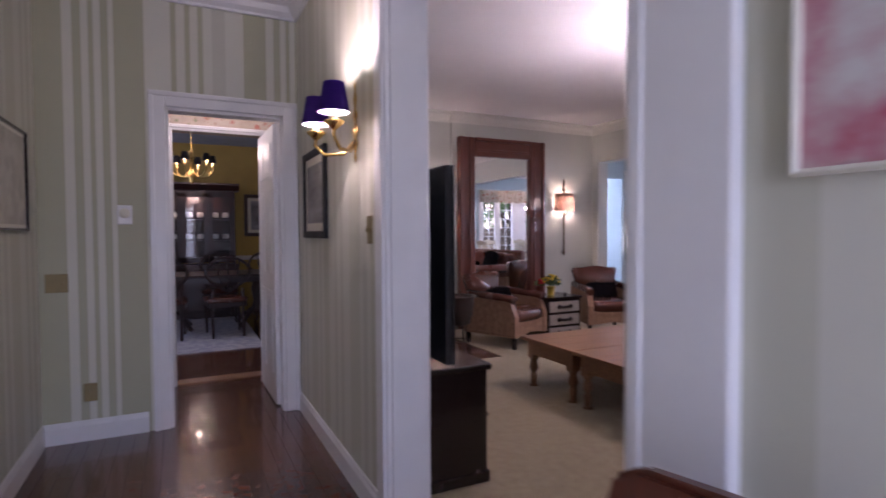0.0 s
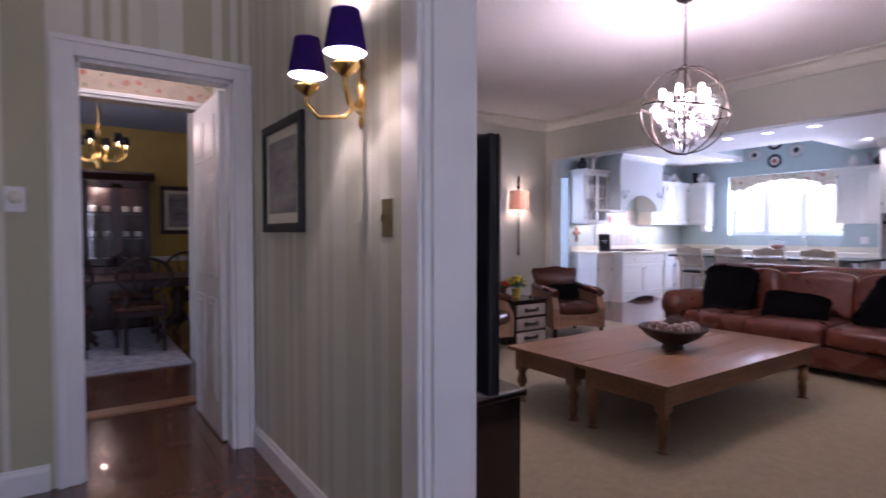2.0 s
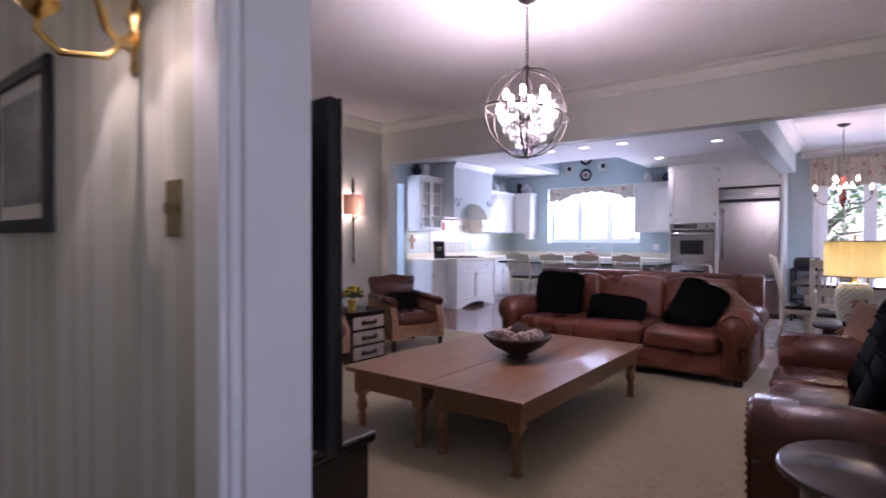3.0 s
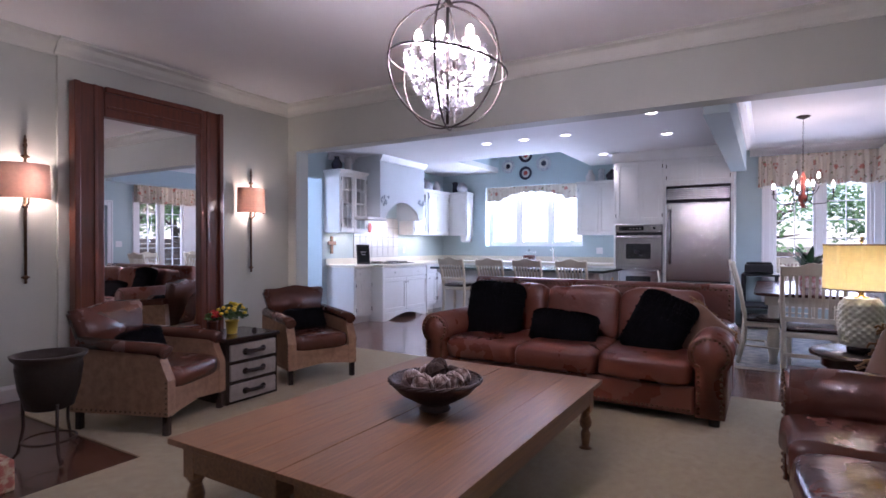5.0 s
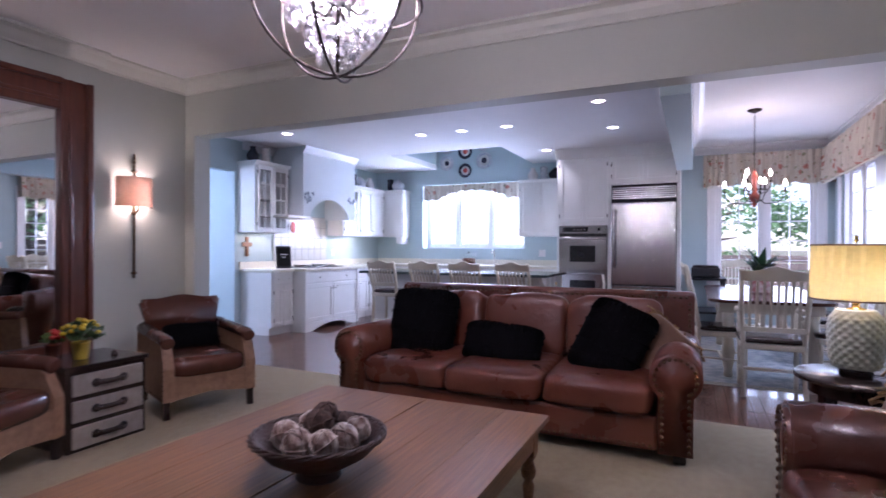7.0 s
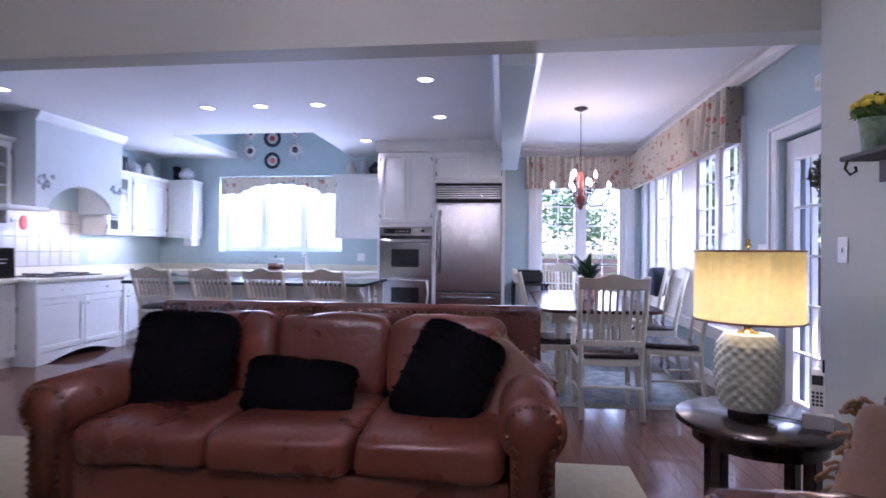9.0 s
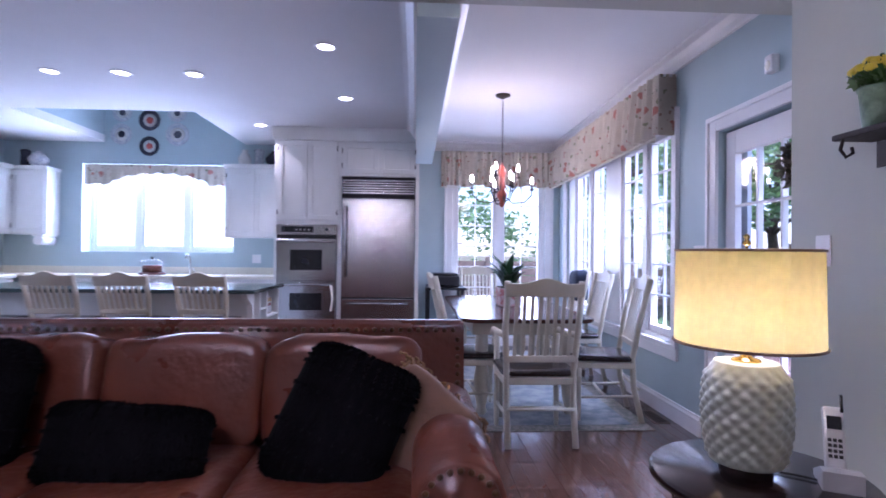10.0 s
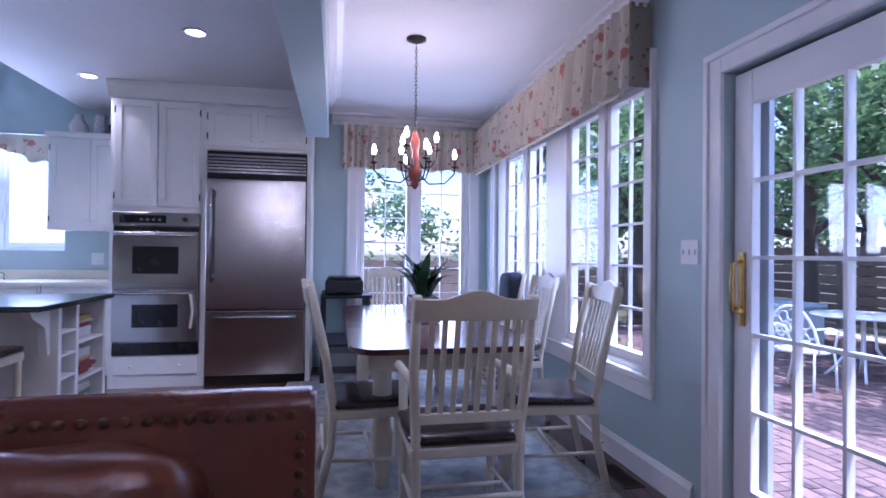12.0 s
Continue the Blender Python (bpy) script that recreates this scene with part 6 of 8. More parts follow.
def island():
    i = thing("kitchen_island", "cream white kitchen island with shelves and a dark granite top", "kitchen island", at=(10.62, 3.42, 0))
    L, W, h = 2.7, 0.72, 0.86
    part("countertop", cube(B(), -0.30, -0.04, h, W + 0.05, L + 0.04, h + 0.035, 0.008), M_GRANITE, i, "dark green granite top")
    for q in ((0, 0.34, 0.0, W, L, h - 0.001), (0, 0, 0, 0.04, 0.339, h - 0.001), (W - 0.04, 0, 0, W, 0.339, h - 0.001), (0.24, 0, 0, 0.28, 0.339, h - 0.001), (0.041, 0, 0, 0.239, 0.339, 0.08), (0.281, 0, 0, W - 0.041, 0.339, 0.08)):
        part("panel", cube(B(), *q), M_CAB, i)
    for k in range(1, 5):
        part("cubby_shelf", cube(B(), 0.04, 0.004, 0.08 + k * 0.15, 0.24, 0.34, 0.095 + k * 0.15), M_CAB, i)
    for z in (0.32, 0.58):
        part("book_shelf", cube(B(), 0.28, 0.004, z, W - 0.04, 0.34, z + 0.018), M_CAB, i)
    for y in (0.05, L - 0.1):
        part("bracket", extrude(B(), [(0, h), (-0.24, h), (-0.20, h - 0.05), (-0.06, h - 0.12), (-0.02, h - 0.30), (0, h - 0.30)], y, y + 0.05, "y"), M_CAB, i)
    rnd = random.Random(9)
    cols = [(0.25, 0.05, 0.05), (0.5, 0.48, 0.42), (0.08, 0.10, 0.2), (0.12, 0.2, 0.1), (0.45, 0.3, 0.12), (0.6, 0.6, 0.6)]
    mats = [material("book_cloth", c, rough=0.7) for c in cols]
    for z in (0.081, 0.339, 0.599):
        top = z
        for k in range(7 if z < 0.5 else 6):
            t = rnd.uniform(0.018, 0.034)
            x = rnd.uniform(0.30, 0.36)
            solid("book", cube(B(), x, 0.02, 0, x + rnd.uniform(0.20, 0.27), 0.26, t, 0.002, 1), rnd.choice(mats), "cookbook lying in a stack on the island shelf", "book", "cookbooks in the island", (10.62, 3.42 + rnd.uniform(0, 0.03), top))
            top += t + 0.0005


island()
bk = thing("glass_cloche", "glass cake dome with a dark base on the worktop", "cake dome", at=(12.82, 5.46, 0.923))
part("base", lathe(B(), [(0.16, 0), (0.17, 0.01), (0.15, 0.03)], n=24), M_MAHOG, bk)
part("dome", lathe(B(), [(0.15, 0.03), (0.15, 0.16), (0.12, 0.19), (0.02, 0.20)], n=24), M_GLASS, bk, "clear glass dome")
part("cake", lathe(B(), [(0.12, 0.032), (0.12, 0.12), (0.11, 0.125)], n=20), M_MAHOG, bk)
part("knob", lathe(B(), [(0.008, 0.20), (0.02, 0.22), (0.006, 0.245)], n=12), M_IRON, bk)
fc = thing("faucet", "chrome kitchen faucet at the window", "faucet", at=(12.9, 5.0, 0.923))
part("spout", tube(B(), [(0, 0, 0), (0, 0, 0.2), (-0.03, 0, 0.26), (-0.10, 0, 0.27), (-0.14, 0, 0.22)], 0.012, 10), M_STEEL, fc)
part("lever", tube(B(), [(0, -0.06, 0), (0, -0.06, 0.06), (-0.05, -0.06, 0.08)], 0.008, 8), M_STEEL, fc)
for y, z, s in ((6.04, 2.85, 0.145), (5.66, 3.05, 0.145), (5.28, 2.86, 0.16), (5.66, 2.69, 0.135), (6.03, 3.15, 0.13), (5.29, 3.16, 0.13)):
    dark = abs(y - 5.66) < 0.01
    p = thing("wall_plate", "dark painted plate hanging on the blue wall" if dark else "pale patterned plate hanging on the blue wall", "plate", "plates over the window", pose(KX, y, z, 0, -90, 0))
    part("rim", lathe(B(), [(s * 0.62, 0.012), (s * 0.7, 0.010), (s, 0.024), (s, 0.018), (s * 0.6, 0.0), (s * 0.5, 0.0)], n=32), M_DKVASE if dark else M_BLUEWHITE, p)
    part("well", lathe(B(), [(s * 0.62, 0.0125), (s * 0.3, 0.0128), (0.003, 0.013)], n=24), M_WHITECH, p)
    part("motif", lathe(B(), [(s * 0.34, 0.0135), (s * 0.2, 0.0142), (0.003, 0.0145)], n=10), M_DKVASE if not dark else M_REDPAINT, p)
for x, y, z, r in ((KX, 4.18, 1.14, -90), (KX, 3.86, 1.14, -90)):
    plate("outlet", (x, y, z), 0.12 if y > 4 else 0.075, 0.12, "white electrical outlet on the blue wall", toggles=2 if y > 4 else 1, rot=r)
plate("outlet", (11.62, KN, 1.14), 0.075, 0.12, "white electrical outlet on the kitchen wall")
pt = thing("paper_towel_holder", "white paper towel roll under the wall cabinet", "paper towel", at=(12.9, 6.9, 1.36))
part("roll", lathe(B(), [(0.06, -0.14), (0.06, 0.14)], n=20, m=pose(0, 0, 0, 0, 90)), M_WHITE, pt)
part("bracket", cube(B(), -0.15, -0.07, 0.05, 0.15, 0.07, 0.079, 0.006), M_CAB, pt)


def slat_chair(name, label, group, at, arms=False, seat_h=0.46, top=1.05, w=0.46, d=0.44):
    """Painted chair: front at local y=0 facing -y, slatted raked back with a curved crest."""
    c = thing(name, label, "chair", group, at)
    lean = 0.10
    for s in (0, 1):
        x = 0.022 if s == 0 else w - 0.022
        xt = x + (-0.018 if s == 0 else 0.018)
        part("front_leg", tube(B(), [(x, 0.03, 0), (x, 0.03, 0.06), (x, 0.03, seat_h - 0.12), (x, 0.03, seat_h - 0.02 if not arms else seat_h + 0.20)], lambda u: 0.017 + 0.006 * u, 10), M_CREAMCHAIR, c)
        bm = tube(B(), [(x, d + 0.05, 0), (x, d - 0.01, seat_h * 0.55), (x, d - 0.02, seat_h), (xt, d + 0.03, (seat_h + top) / 2), (xt, d + lean, top)], 0.021, 10)
        part("back_post", bm, M_CREAMCHAIR, c)
        part("stretcher", rod(B(), (x, 0.03, 0.17), (x, d + 0.02, 0.19), 0.010), M_CREAMCHAIR, c)
        if arms:
            xa = x + (-0.02 if s == 0 else 0.02)
            bm = tube(B(), [(xt, d + 0.01, seat_h + 0.25), (xa, d * 0.5, seat_h + 0.235), (xa, 0.0, seat_h + 0.225), (xa, -0.03, seat_h + 0.20)], 0.021, 10)
            part("arm", bm, M_CREAMCHAIR, c)
    part("stretcher", rod(B(), (0.022, d * 0.5, 0.18), (w - 0.022, d * 0.5, 0.18), 0.010), M_CREAMCHAIR, c)
    part("stretcher", rod(B(), (0.022, d + 0.025, 0.24), (w - 0.022, d + 0.025, 0.24), 0.010), M_CREAMCHAIR, c)
    part("seat_frame", cube(B(), 0.0, 0.0, seat_h - 0.07, w, d, seat_h - 0.022, 0.008), M_CREAMCHAIR, c)
    part("seat", puff(B(), (w / 2, d / 2 - 0.01, seat_h), (w / 2 + 0.012, d / 2 + 0.012, 0.026), 0.5, 0.25, 24, 8), M_DARK, c, "dark glossy wooden seat")
    yb = lambda z: d - 0.02 + (lean + 0.02) * max(0, (z - seat_h)) / (top - seat_h)
    z0, z1 = seat_h + 0.10, top - 0.02
    bm = B()
    n = 14
    up, lo, dep = [], [], 0.028
    for k in range(n + 1):
        u = k / n
        x = -0.01 + (w + 0.02) * u
        crest = 0.035 * math.sin(math.pi * u) ** 1.5 + 0.01 * math.cos(4 * math.pi * u)
        curve = 0.02 * math.sin(math.pi * u)
        up.append((x, yb(z1) + curve, z1 + crest))
        lo.append((x, yb(z1 - 0.085) + curve, z1 - 0.075))
    for a, b in ((up, lo),):
        vs = [[bm.verts.new(p) for p in a], [bm.verts.new(p) for p in b], [bm.verts.new((p[0], p[1] + dep, p[2])) for p in a], [bm.verts.new((p[0], p[1] + dep, p[2])) for p in b]]
        for k in range(n):
            for q in ((0, 1), (3, 2), (2, 0), (1, 3)):
                bm.faces.new((vs[q[0]][k], vs[q[0]][k + 1], vs[q[1]][k + 1], vs[q[1]][k]))
        for k in (0, n):
            bm.faces.new((vs[0][k], vs[1][k], vs[3][k], vs[2][k]))
    bmesh.ops.recalc_face_normals(bm, faces=bm.faces)
    bmesh.ops.bevel(bm, geom=list(bm.edges), offset=0.004, segments=1, affect="EDGES", clamp_overlap=True)
    part("crest_rail", bm, M_CREAMCHAIR, c)
    part("lower_rail", cube(B(), 0.0, yb(z0) - 0.004, z0 - 0.022, w, yb(z0) + 0.018, z0 + 0.022, 0.005), M_CREAMCHAIR, c)
    ns = 8 if w > 0.44 else 7
    for k in range(ns):
        u = (k + 0.5) / ns
        x = 0.04 + (w - 0.08) * u
        cv = 0.02 * math.sin(math.pi * u)
        bm = B()
        zz0, zz1 = z0 + 0.02, z1 - 0.07
        pts = [(zz0, 0.0), ((zz0 + zz1) / 2, cv * 0.6), (zz1, cv)]
        rows = []
        for z, cc in pts:
            y = yb(z) + cc
            rows.append([bm.verts.new(p) for p in ((x - 0.011, y, z), (x + 0.011, y, z), (x + 0.011, y + 0.012, z), (x - 0.011, y + 0.012, z))])
        for a, b in zip(rows, rows[1:]):
            for q in range(4):
                bm.faces.new((a[q], a[(q + 1) % 4], b[(q + 1) % 4], b[q]))
        part("slat", bm, M_CREAMCHAIR, c)
    return c


G = "cream chairs round the breakfast table"
# head chair with arms faces the table (+x)
slat_chair("dining_chair", "cream painted slat-back armchair with dark seat at the table head", G, pose(9.36, 0.905, 0.006, 0, 0, 90), arms=True, w=0.48, d=0.46, top=1.06)
_dc = slat_chair("dining_chair", "cream painted slat-back chair with dark wooden seat", G, pose(10.02, 0.66, 0.006, 0, 0, 180), top=1.06)
_dc.matrix_basis = pose(9.87, 0.70, 0.006, 0, 0, 172)
for m in (pose(10.95, 0.62, 0.006, 0, 0, 180), pose(11.62, 0.62, 0.006, 0, 0, 180), pose(9.50, 1.27, 0.006, 0, 0, 3), pose(12.0, 1.36, 0.006, 0, 0, -90)):
    copy_thing(_dc, m)
# counter stools along the island
_st = slat_chair("counter_stool", "cream slat-back counter stool with dark seat at the island", "counter stools at the island", pose(10.46, 3.53, 0, 0, 0, 90), w=0.40, d=0.38, seat_h=0.63, top=1.04)
for y in (4.16, 4.74, 5.38):
    copy_thing(_st, pose(10.46, y, 0, 0, 0, 90))


def breakfast_table():
    t = thing("dining_table", "breakfast table with glossy brown top and cream apron", "dining table", at=(9.40, 0.58, 0.006))
    L, W, h = 2.3, 1.04, 0.75
    r = 0.16
    outl = []
    for cx, cy, a0 in ((L - r, r, -90), (L - r, W - r, 0), (r, W - r, 90), (r, r, 180)):
        for k in range(7):
            a = math.radians(a0 + 15 * k)
            outl.append((cx + r * math.cos(a), cy + r * math.sin(a)))
    bm = extrude(B(), outl, h - 0.03, h, "z")
    bmesh.ops.bevel(bm, geom=[e for e in bm.edges if abs(e.verts[0].co.z - e.verts[1].co.z) < 1e-5], offset=0.008, segments=2, affect="EDGES", clamp_overlap=True)
    M_TOP = material("glossy_brown_table_top", (0.075, 0.028, 0.017), (0.05, 0.018, 0.012), rough=0.2, scale=6, stretch=(1, 9, 1), coat=0.1)
    part("tabletop", bm, M_TOP, t, "glossy brown wooden top")
    part("apron", cube(B(), 0.12, 0.10, h - 0.13, L - 0.12, W - 0.10, h - 0.031, 0.006), M_CREAMCHAIR, t)
    prof = [(0.03, 0), (0.045, 0.02), (0.035, 0.06), (0.05, 0.14), (0.06, 0.25), (0.045, 0.36), (0.035, 0.42), (0.05, 0.46), (0.05, h - 0.03)]
    leg = part("leg", lathe(B(), prof, n=18), M_CREAMCHAIR, t)
    leg.matrix_basis = pose(0.20, 0.18, 0)
    for x, y in ((L - 0.2, 0.18), (0.2, W - 0.18), (L - 0.2, W - 0.18)):
        again("leg", leg, t, pose(x, y, 0))


breakfast_table()
M_BRUG = material("faded_blue_grey_rug", (0.34, 0.34, 0.32), (0.18, 0.20, 0.21), rough=0.95, scale=9, bump=0.4, bscale=200, spread=0.25)
brug = thing("breakfast_rug", "faded blue-grey patterned rug with a dark border", "rug", at=(9.2, 0.25, 0))
part("field", cube(B(), 0.12, 0.12, 0, 3.0, 1.75, 0.006), M_BRUG, brug)
bm = B()
cube(bm, 0, 0, 0, 3.12, 0.119, 0.005)
cube(bm, 0, 1.751, 0, 3.12, 1.87, 0.005)
cube(bm, 0, 0.119, 0, 0.119, 1.751, 0.005)
cube(bm, 3.001, 0.119, 0, 3.12, 1.751, 0.005)
part("border", bm, material("olive_rug_border", (0.20, 0.19, 0.15), (0.30, 0.27, 0.22), rough=0.95, scale=25, bump=0.4, bscale=200, spread=0.1), brug)


def table_plant():
    p = thing("potted_plant", "dark green leafy plant in a patterned planter on the table", "potted plant", at=(10.50, 1.08, 0.757))
    M_PINKPOT = material("pink_white_planter", (0.42, 0.16, 0.15), (0.55, 0.50, 0.48), rough=0.4, scale=22, spread=0.12)
    bm = B()
    cube(bm, -0.15, -0.10, 0, 0.15, 0.10, 0.17, 0.015)
    part("planter", bm, M_PINKPOT, p)
    bm = cube(B(), -0.14, -0.09, 0.165, 0.14, 0.09, 0.175)
    part("soil", bm, M_GROUND, p)
    rnd = random.Random(21)
    M_DKLEAF = material("dark_green_leaf", (0.025, 0.07, 0.025), (0.012, 0.035, 0.012), rough=0.35, scale=8)
    for k in range(22):
        a = rnd.uniform(0, 6.28)
        ln, tilt, wid = rnd.uniform(0.22, 0.38), rnd.uniform(0.12, 0.75), rnd.uniform(0.030, 0.046)
        bm = B()
        left, right, mid = [], [], []
        ox, oy = rnd.uniform(-0.08, 0.08), rnd.uniform(-0.04, 0.04)
        for i in range(7):
            u = i / 6
            t = tilt * (0.4 + u)
            d = Vector((math.cos(a) * math.sin(t), math.sin(a) * math.sin(t), math.cos(t)))
            c = Vector((ox, oy, 0.17)) + d * ln * u
            s = Vector((-math.sin(a), math.cos(a), 0)) * wid * math.sin(math.pi * (0.12 + 0.88 * u)) ** 0.8
            left.append(bm.verts.new(c - s + Vector((0, 0, 0.006))))
            mid.append(bm.verts.new(c))
            right.append(bm.verts.new(c + s + Vector((0, 0, 0.006))))
        for i in range(6):
            bm.faces.new((left[i], mid[i], mid[i + 1], left[i + 1])).smooth = True
            bm.faces.new((mid[i], right[i], right[i + 1], mid[i + 1])).smooth = True
        part("leaf", bm, M_DKLEAF, p)


table_plant()


def candle_chandelier(name, label, at, drop, tiers, metal, stem_mat, group="", power=6, shades=None):
    c = thing(name, label, "chandelier", group, at)
    x0, y0, z0 = at
    prof = [(0.008, -0.16), (0.03, -0.13), (0.02, -0.11), (0.045, -0.07), (0.05, -0.03), (0.025, 0.0), (0.03, 0.03), (0.022, 0.10), (0.035, 0.16), (0.02, 0.22), (0.008, 0.26)]
    part("stem", lathe(B(), prof, n=18), stem_mat, c)
    bm = lathe(B(), [(0.07, 0), (0.07, -0.012), (0.03, -0.03), (0.008, -0.04)], (0, 0, drop - 0.001), 20)
    part("canopy", bm, metal, c)
    bm = B()
    z, k = 0.26, 0
    while z < drop - 0.04:
        tube(bm, [((0.008 * math.cos(2 * math.pi * i / 8), 0, z + 0.016 * math.sin(2 * math.pi * i / 8)) if k % 2 else (0, 0.008 * math.cos(2 * math.pi * i / 8), z + 0.016 * math.sin(2 * math.pi * i / 8))) for i in range(8)], 0.0025, 5, True)
        z, k = z + 0.025, k + 1
    part("chain", bm, metal, c)
    for n, r, zc, off in tiers:
        for i in range(n):
            a = 2 * math.pi * i / n + off
            u, v = math.cos(a), math.sin(a)
            bm = tube(B(), [(0.02 * u, 0.02 * v, zc - 0.05), (0.35 * r * u, 0.35 * r * v, zc - 0.12), (0.75 * r * u, 0.75 * r * v, zc - 0.11), (r * u, r * v, zc - 0.04), (r * u, r * v, zc)], 0.006, 6)
            lathe(bm, [(0.004, 0), (0.026, 0.008), (0.024, 0.014), (0.010, 0.014), (0.010, 0.065)], (r * u, r * v, zc), 10)
            arm = part("arm", bm, metal, c)
            part("bulb", lathe(B(), [(0.008, 0.065), (0.016, 0.085), (0.015, 0.10), (0.004, 0.135)], (r * u, r * v, zc), 10), M_BULB, arm, "glowing candle bulb")
            if shades:
                b2 = lathe(B(), [(0.05, 0.06), (0.032, 0.15)], (r * u, r * v, zc), 16, cap=False)
                bmesh.ops.solidify(b2, geom=list(b2.faces), thickness=0.002)
                part("shade", b2, shades, arm, "small dark shade")
    lamp(name + "_glow", "POINT", (x0, y0, z0 + 0.24), power, (1, 0.80, 0.58), 0.12)


candle_chandelier("breakfast_chandelier", "iron chandelier with red turned stem and candle bulbs, lit", (10.48, 1.15, 1.84), H - 1.84, ((3, 0.15, 0.11, 0.5), (4, 0.29, 0.0, 0.1), (2, 0.10, 0.02, 1.2)), M_IRON, material("red_brown_turned_wood", (0.25, 0.05, 0.03), rough=0.35), power=9)


# valances: gathered cloth with bead fringe
M_VAL = floral("floral_valance_print")


def valance(label, at, L, h, folds=1.0, scallop=0.0, ends=True):
    """Hangs along local x from 0 to L, top at local z=0; its face is at local y=0, towards -y."""
    v = thing("valance", label, "valance", "floral valances", at)
    bm = B()
    n = int(L * 110)
    rows = 9
    rnd = random.Random(int(L * 100))
    ph = [rnd.uniform(0, 6.28) for _ in range(5)]
    grid = []
    for j in range(rows):
        v_ = j / (rows - 1)
        row = []
        for i in range(n + 1):
            x = L * i / n
            amp = 0.02 + 0.042 * v_
            y = amp * folds * (0.7 * math.sin(x * 72 + ph[0] + 2.2 * math.sin(x * 9 + ph[1])) + 0.45 * math.sin(x * 41 + ph[2]))
            drop = h + (0.012 * math.sin(x * 19 + ph[3]) if not scallop else 0)
            if scallop:
                u = x / L
                drop = h - scallop * max(0, math.sin(math.pi * min(1, max(0, (u - 0.17) / 0.66)))) ** 0.55 + 0.012 * math.sin(x * 30)
            row.append(bm.verts.new((x, -0.03 + y * 0.7, -drop * v_)))
        grid.append(row)
    for a, b in zip(grid, grid[1:]):
        for i in range(n):
            bm.faces.new((a[i], a[i + 1], b[i + 1], b[i])).smooth = True
    part("cloth", bm, M_VAL, v)
    part("board", cube(B(), 0.0, 0.005, -0.02, L, 0.115, -0.0005), M_WHITE, v)
    if ends:
        for x in (0.0, L):
            b2 = B()
            g = [[b2.verts.new((x + 0.004 * math.sin(9 * k), -0.03 + 0.14 * k / 6, -h * j)) for k in range(7)] for j in (0, 1)]
            for k in range(6):
                b2.faces.new((g[0][k], g[0][k + 1], g[1][k + 1], g[1][k])).smooth = True
            bmesh.ops.solidify(b2, geom=list(b2.faces), thickness=0.003)
            part("return", b2, M_VAL, v)
        b3 = B()
        for i in range(int(L / 0.028)):
            x = 0.01 + i * 0.028
            puff(b3, (x, -0.03, -h - 0.018), (0.007, 0.007, 0.014), 1, 1, 6, 4)
        tagged(part("bead_fringe", b3, M_COUNTER, v, "row of pale bead tassels"), kind="stuff")
    return v


valance("gathered floral valance with bead fringe over the side windows", pose(12.55, 0.125, 2.60, 0, 0, 180), 3.16, 0.46, 1.5)
valance("gathered floral valance with bead fringe over the end window", pose(EX - 0.125, 1.62, 2.60, 0, 0, -90), 1.50, 0.46, 1.4)
valance("flat floral valance with a curved hem in the kitchen window", pose(KX + 0.05, 6.55, 2.435, 0, 0, -90), 2.04, 0.28, 0.25, 0.16, False)

# small things of the breakfast corner
def wreath():
    w = thing("flower_wreath", "dried hydrangea bunch hanging at the wall corner", "wreath", at=pose(SX1 + 0.004, 0.285, 1.64, 0, 0, -90))
    rnd = random.Random(31)
    M_DRY = material("dried_hydrangea", (0.26, 0.22, 0.17), (0.10, 0.11, 0.08), rough=0.9, scale=25, spread=0.4)
    bm = B()
    for _ in range(420):
        d = Vector((rnd.gauss(0, 1), abs(rnd.gauss(0, 0.6)), rnd.gauss(0, 1))).normalized() * rnd.uniform(0.06, 0.125)
        d.y *= 1.6
        u = Vector((rnd.gauss(0, 1), rnd.gauss(0, 1), rnd.gauss(0, 1))).normalized() * 0.02
        v = u.orthogonal().normalized() * 0.014
        bm.faces.new([bm.verts.new(q) for q in (d - u, d + v, d + u, d - v)])
    tagged(part("petals", bm, M_DRY, w), kind="stuff")
    part("stems", puff(B(), (0, 0.065, 0), (0.08, 0.065, 0.085), 1, 1, 12, 8, lump=0.02), M_DRY, w)
    part("hanger", rod(B(), (0, 0.0, 0.05), (0, 0.0, 0.16), 0.003), M_IRON, w)


wreath()

plate("light_switch", (9.085, 0.0, 1.25), 0.13, 0.12, "white triple light switch plate beside the patio door", toggles=3, rot=180)
mo = thing("alarm_sensor", "small white alarm sensor high on the wall", "sensor", at=pose(8.30, 0.0, 2.29, 0, 0, 180))
part("housing", cube(B(), -0.035, -0.05, -0.05, 0.035, 0, 0.05, 0.012, 2), M_WHITE, mo)
part("lens", puff(B(), (0, -0.05, -0.01), (0.022, 0.008, 0.028), 1, 1, 12, 8), M_COUNTER, mo)
vt = thing("floor_vent", "brown metal floor vent by the baseboard", "floor vent", at=(9.36, 0.06, 0.0))
part("frame", cube(B(), 0, 0, 0, 0.32, 0.12, 0.004, 0.001, 1), M_BRONZE, vt)
for k in range(12):
    part("slat", cube(B(), 0.02 + k * 0.024, 0.015, 0.003, 0.03 + k * 0.024, 0.105, 0.007), M_IRON, vt)
dk = thing("small_desk", "black side cabinet beside the refrigerator housing", "side cabinet", at=(11.92, 1.36, 0))
part("top", cube(B(), -0.02, -0.02, 0.80, 0.74, 0.46, 0.83, 0.006), M_SCREEN, dk)
for x in (0, 0.68):
    for y in (0, 0.42):
        part("leg", cube(B(), x, y, 0, x + 0.04, y + 0.04, 0.80), M_SCREEN, dk)
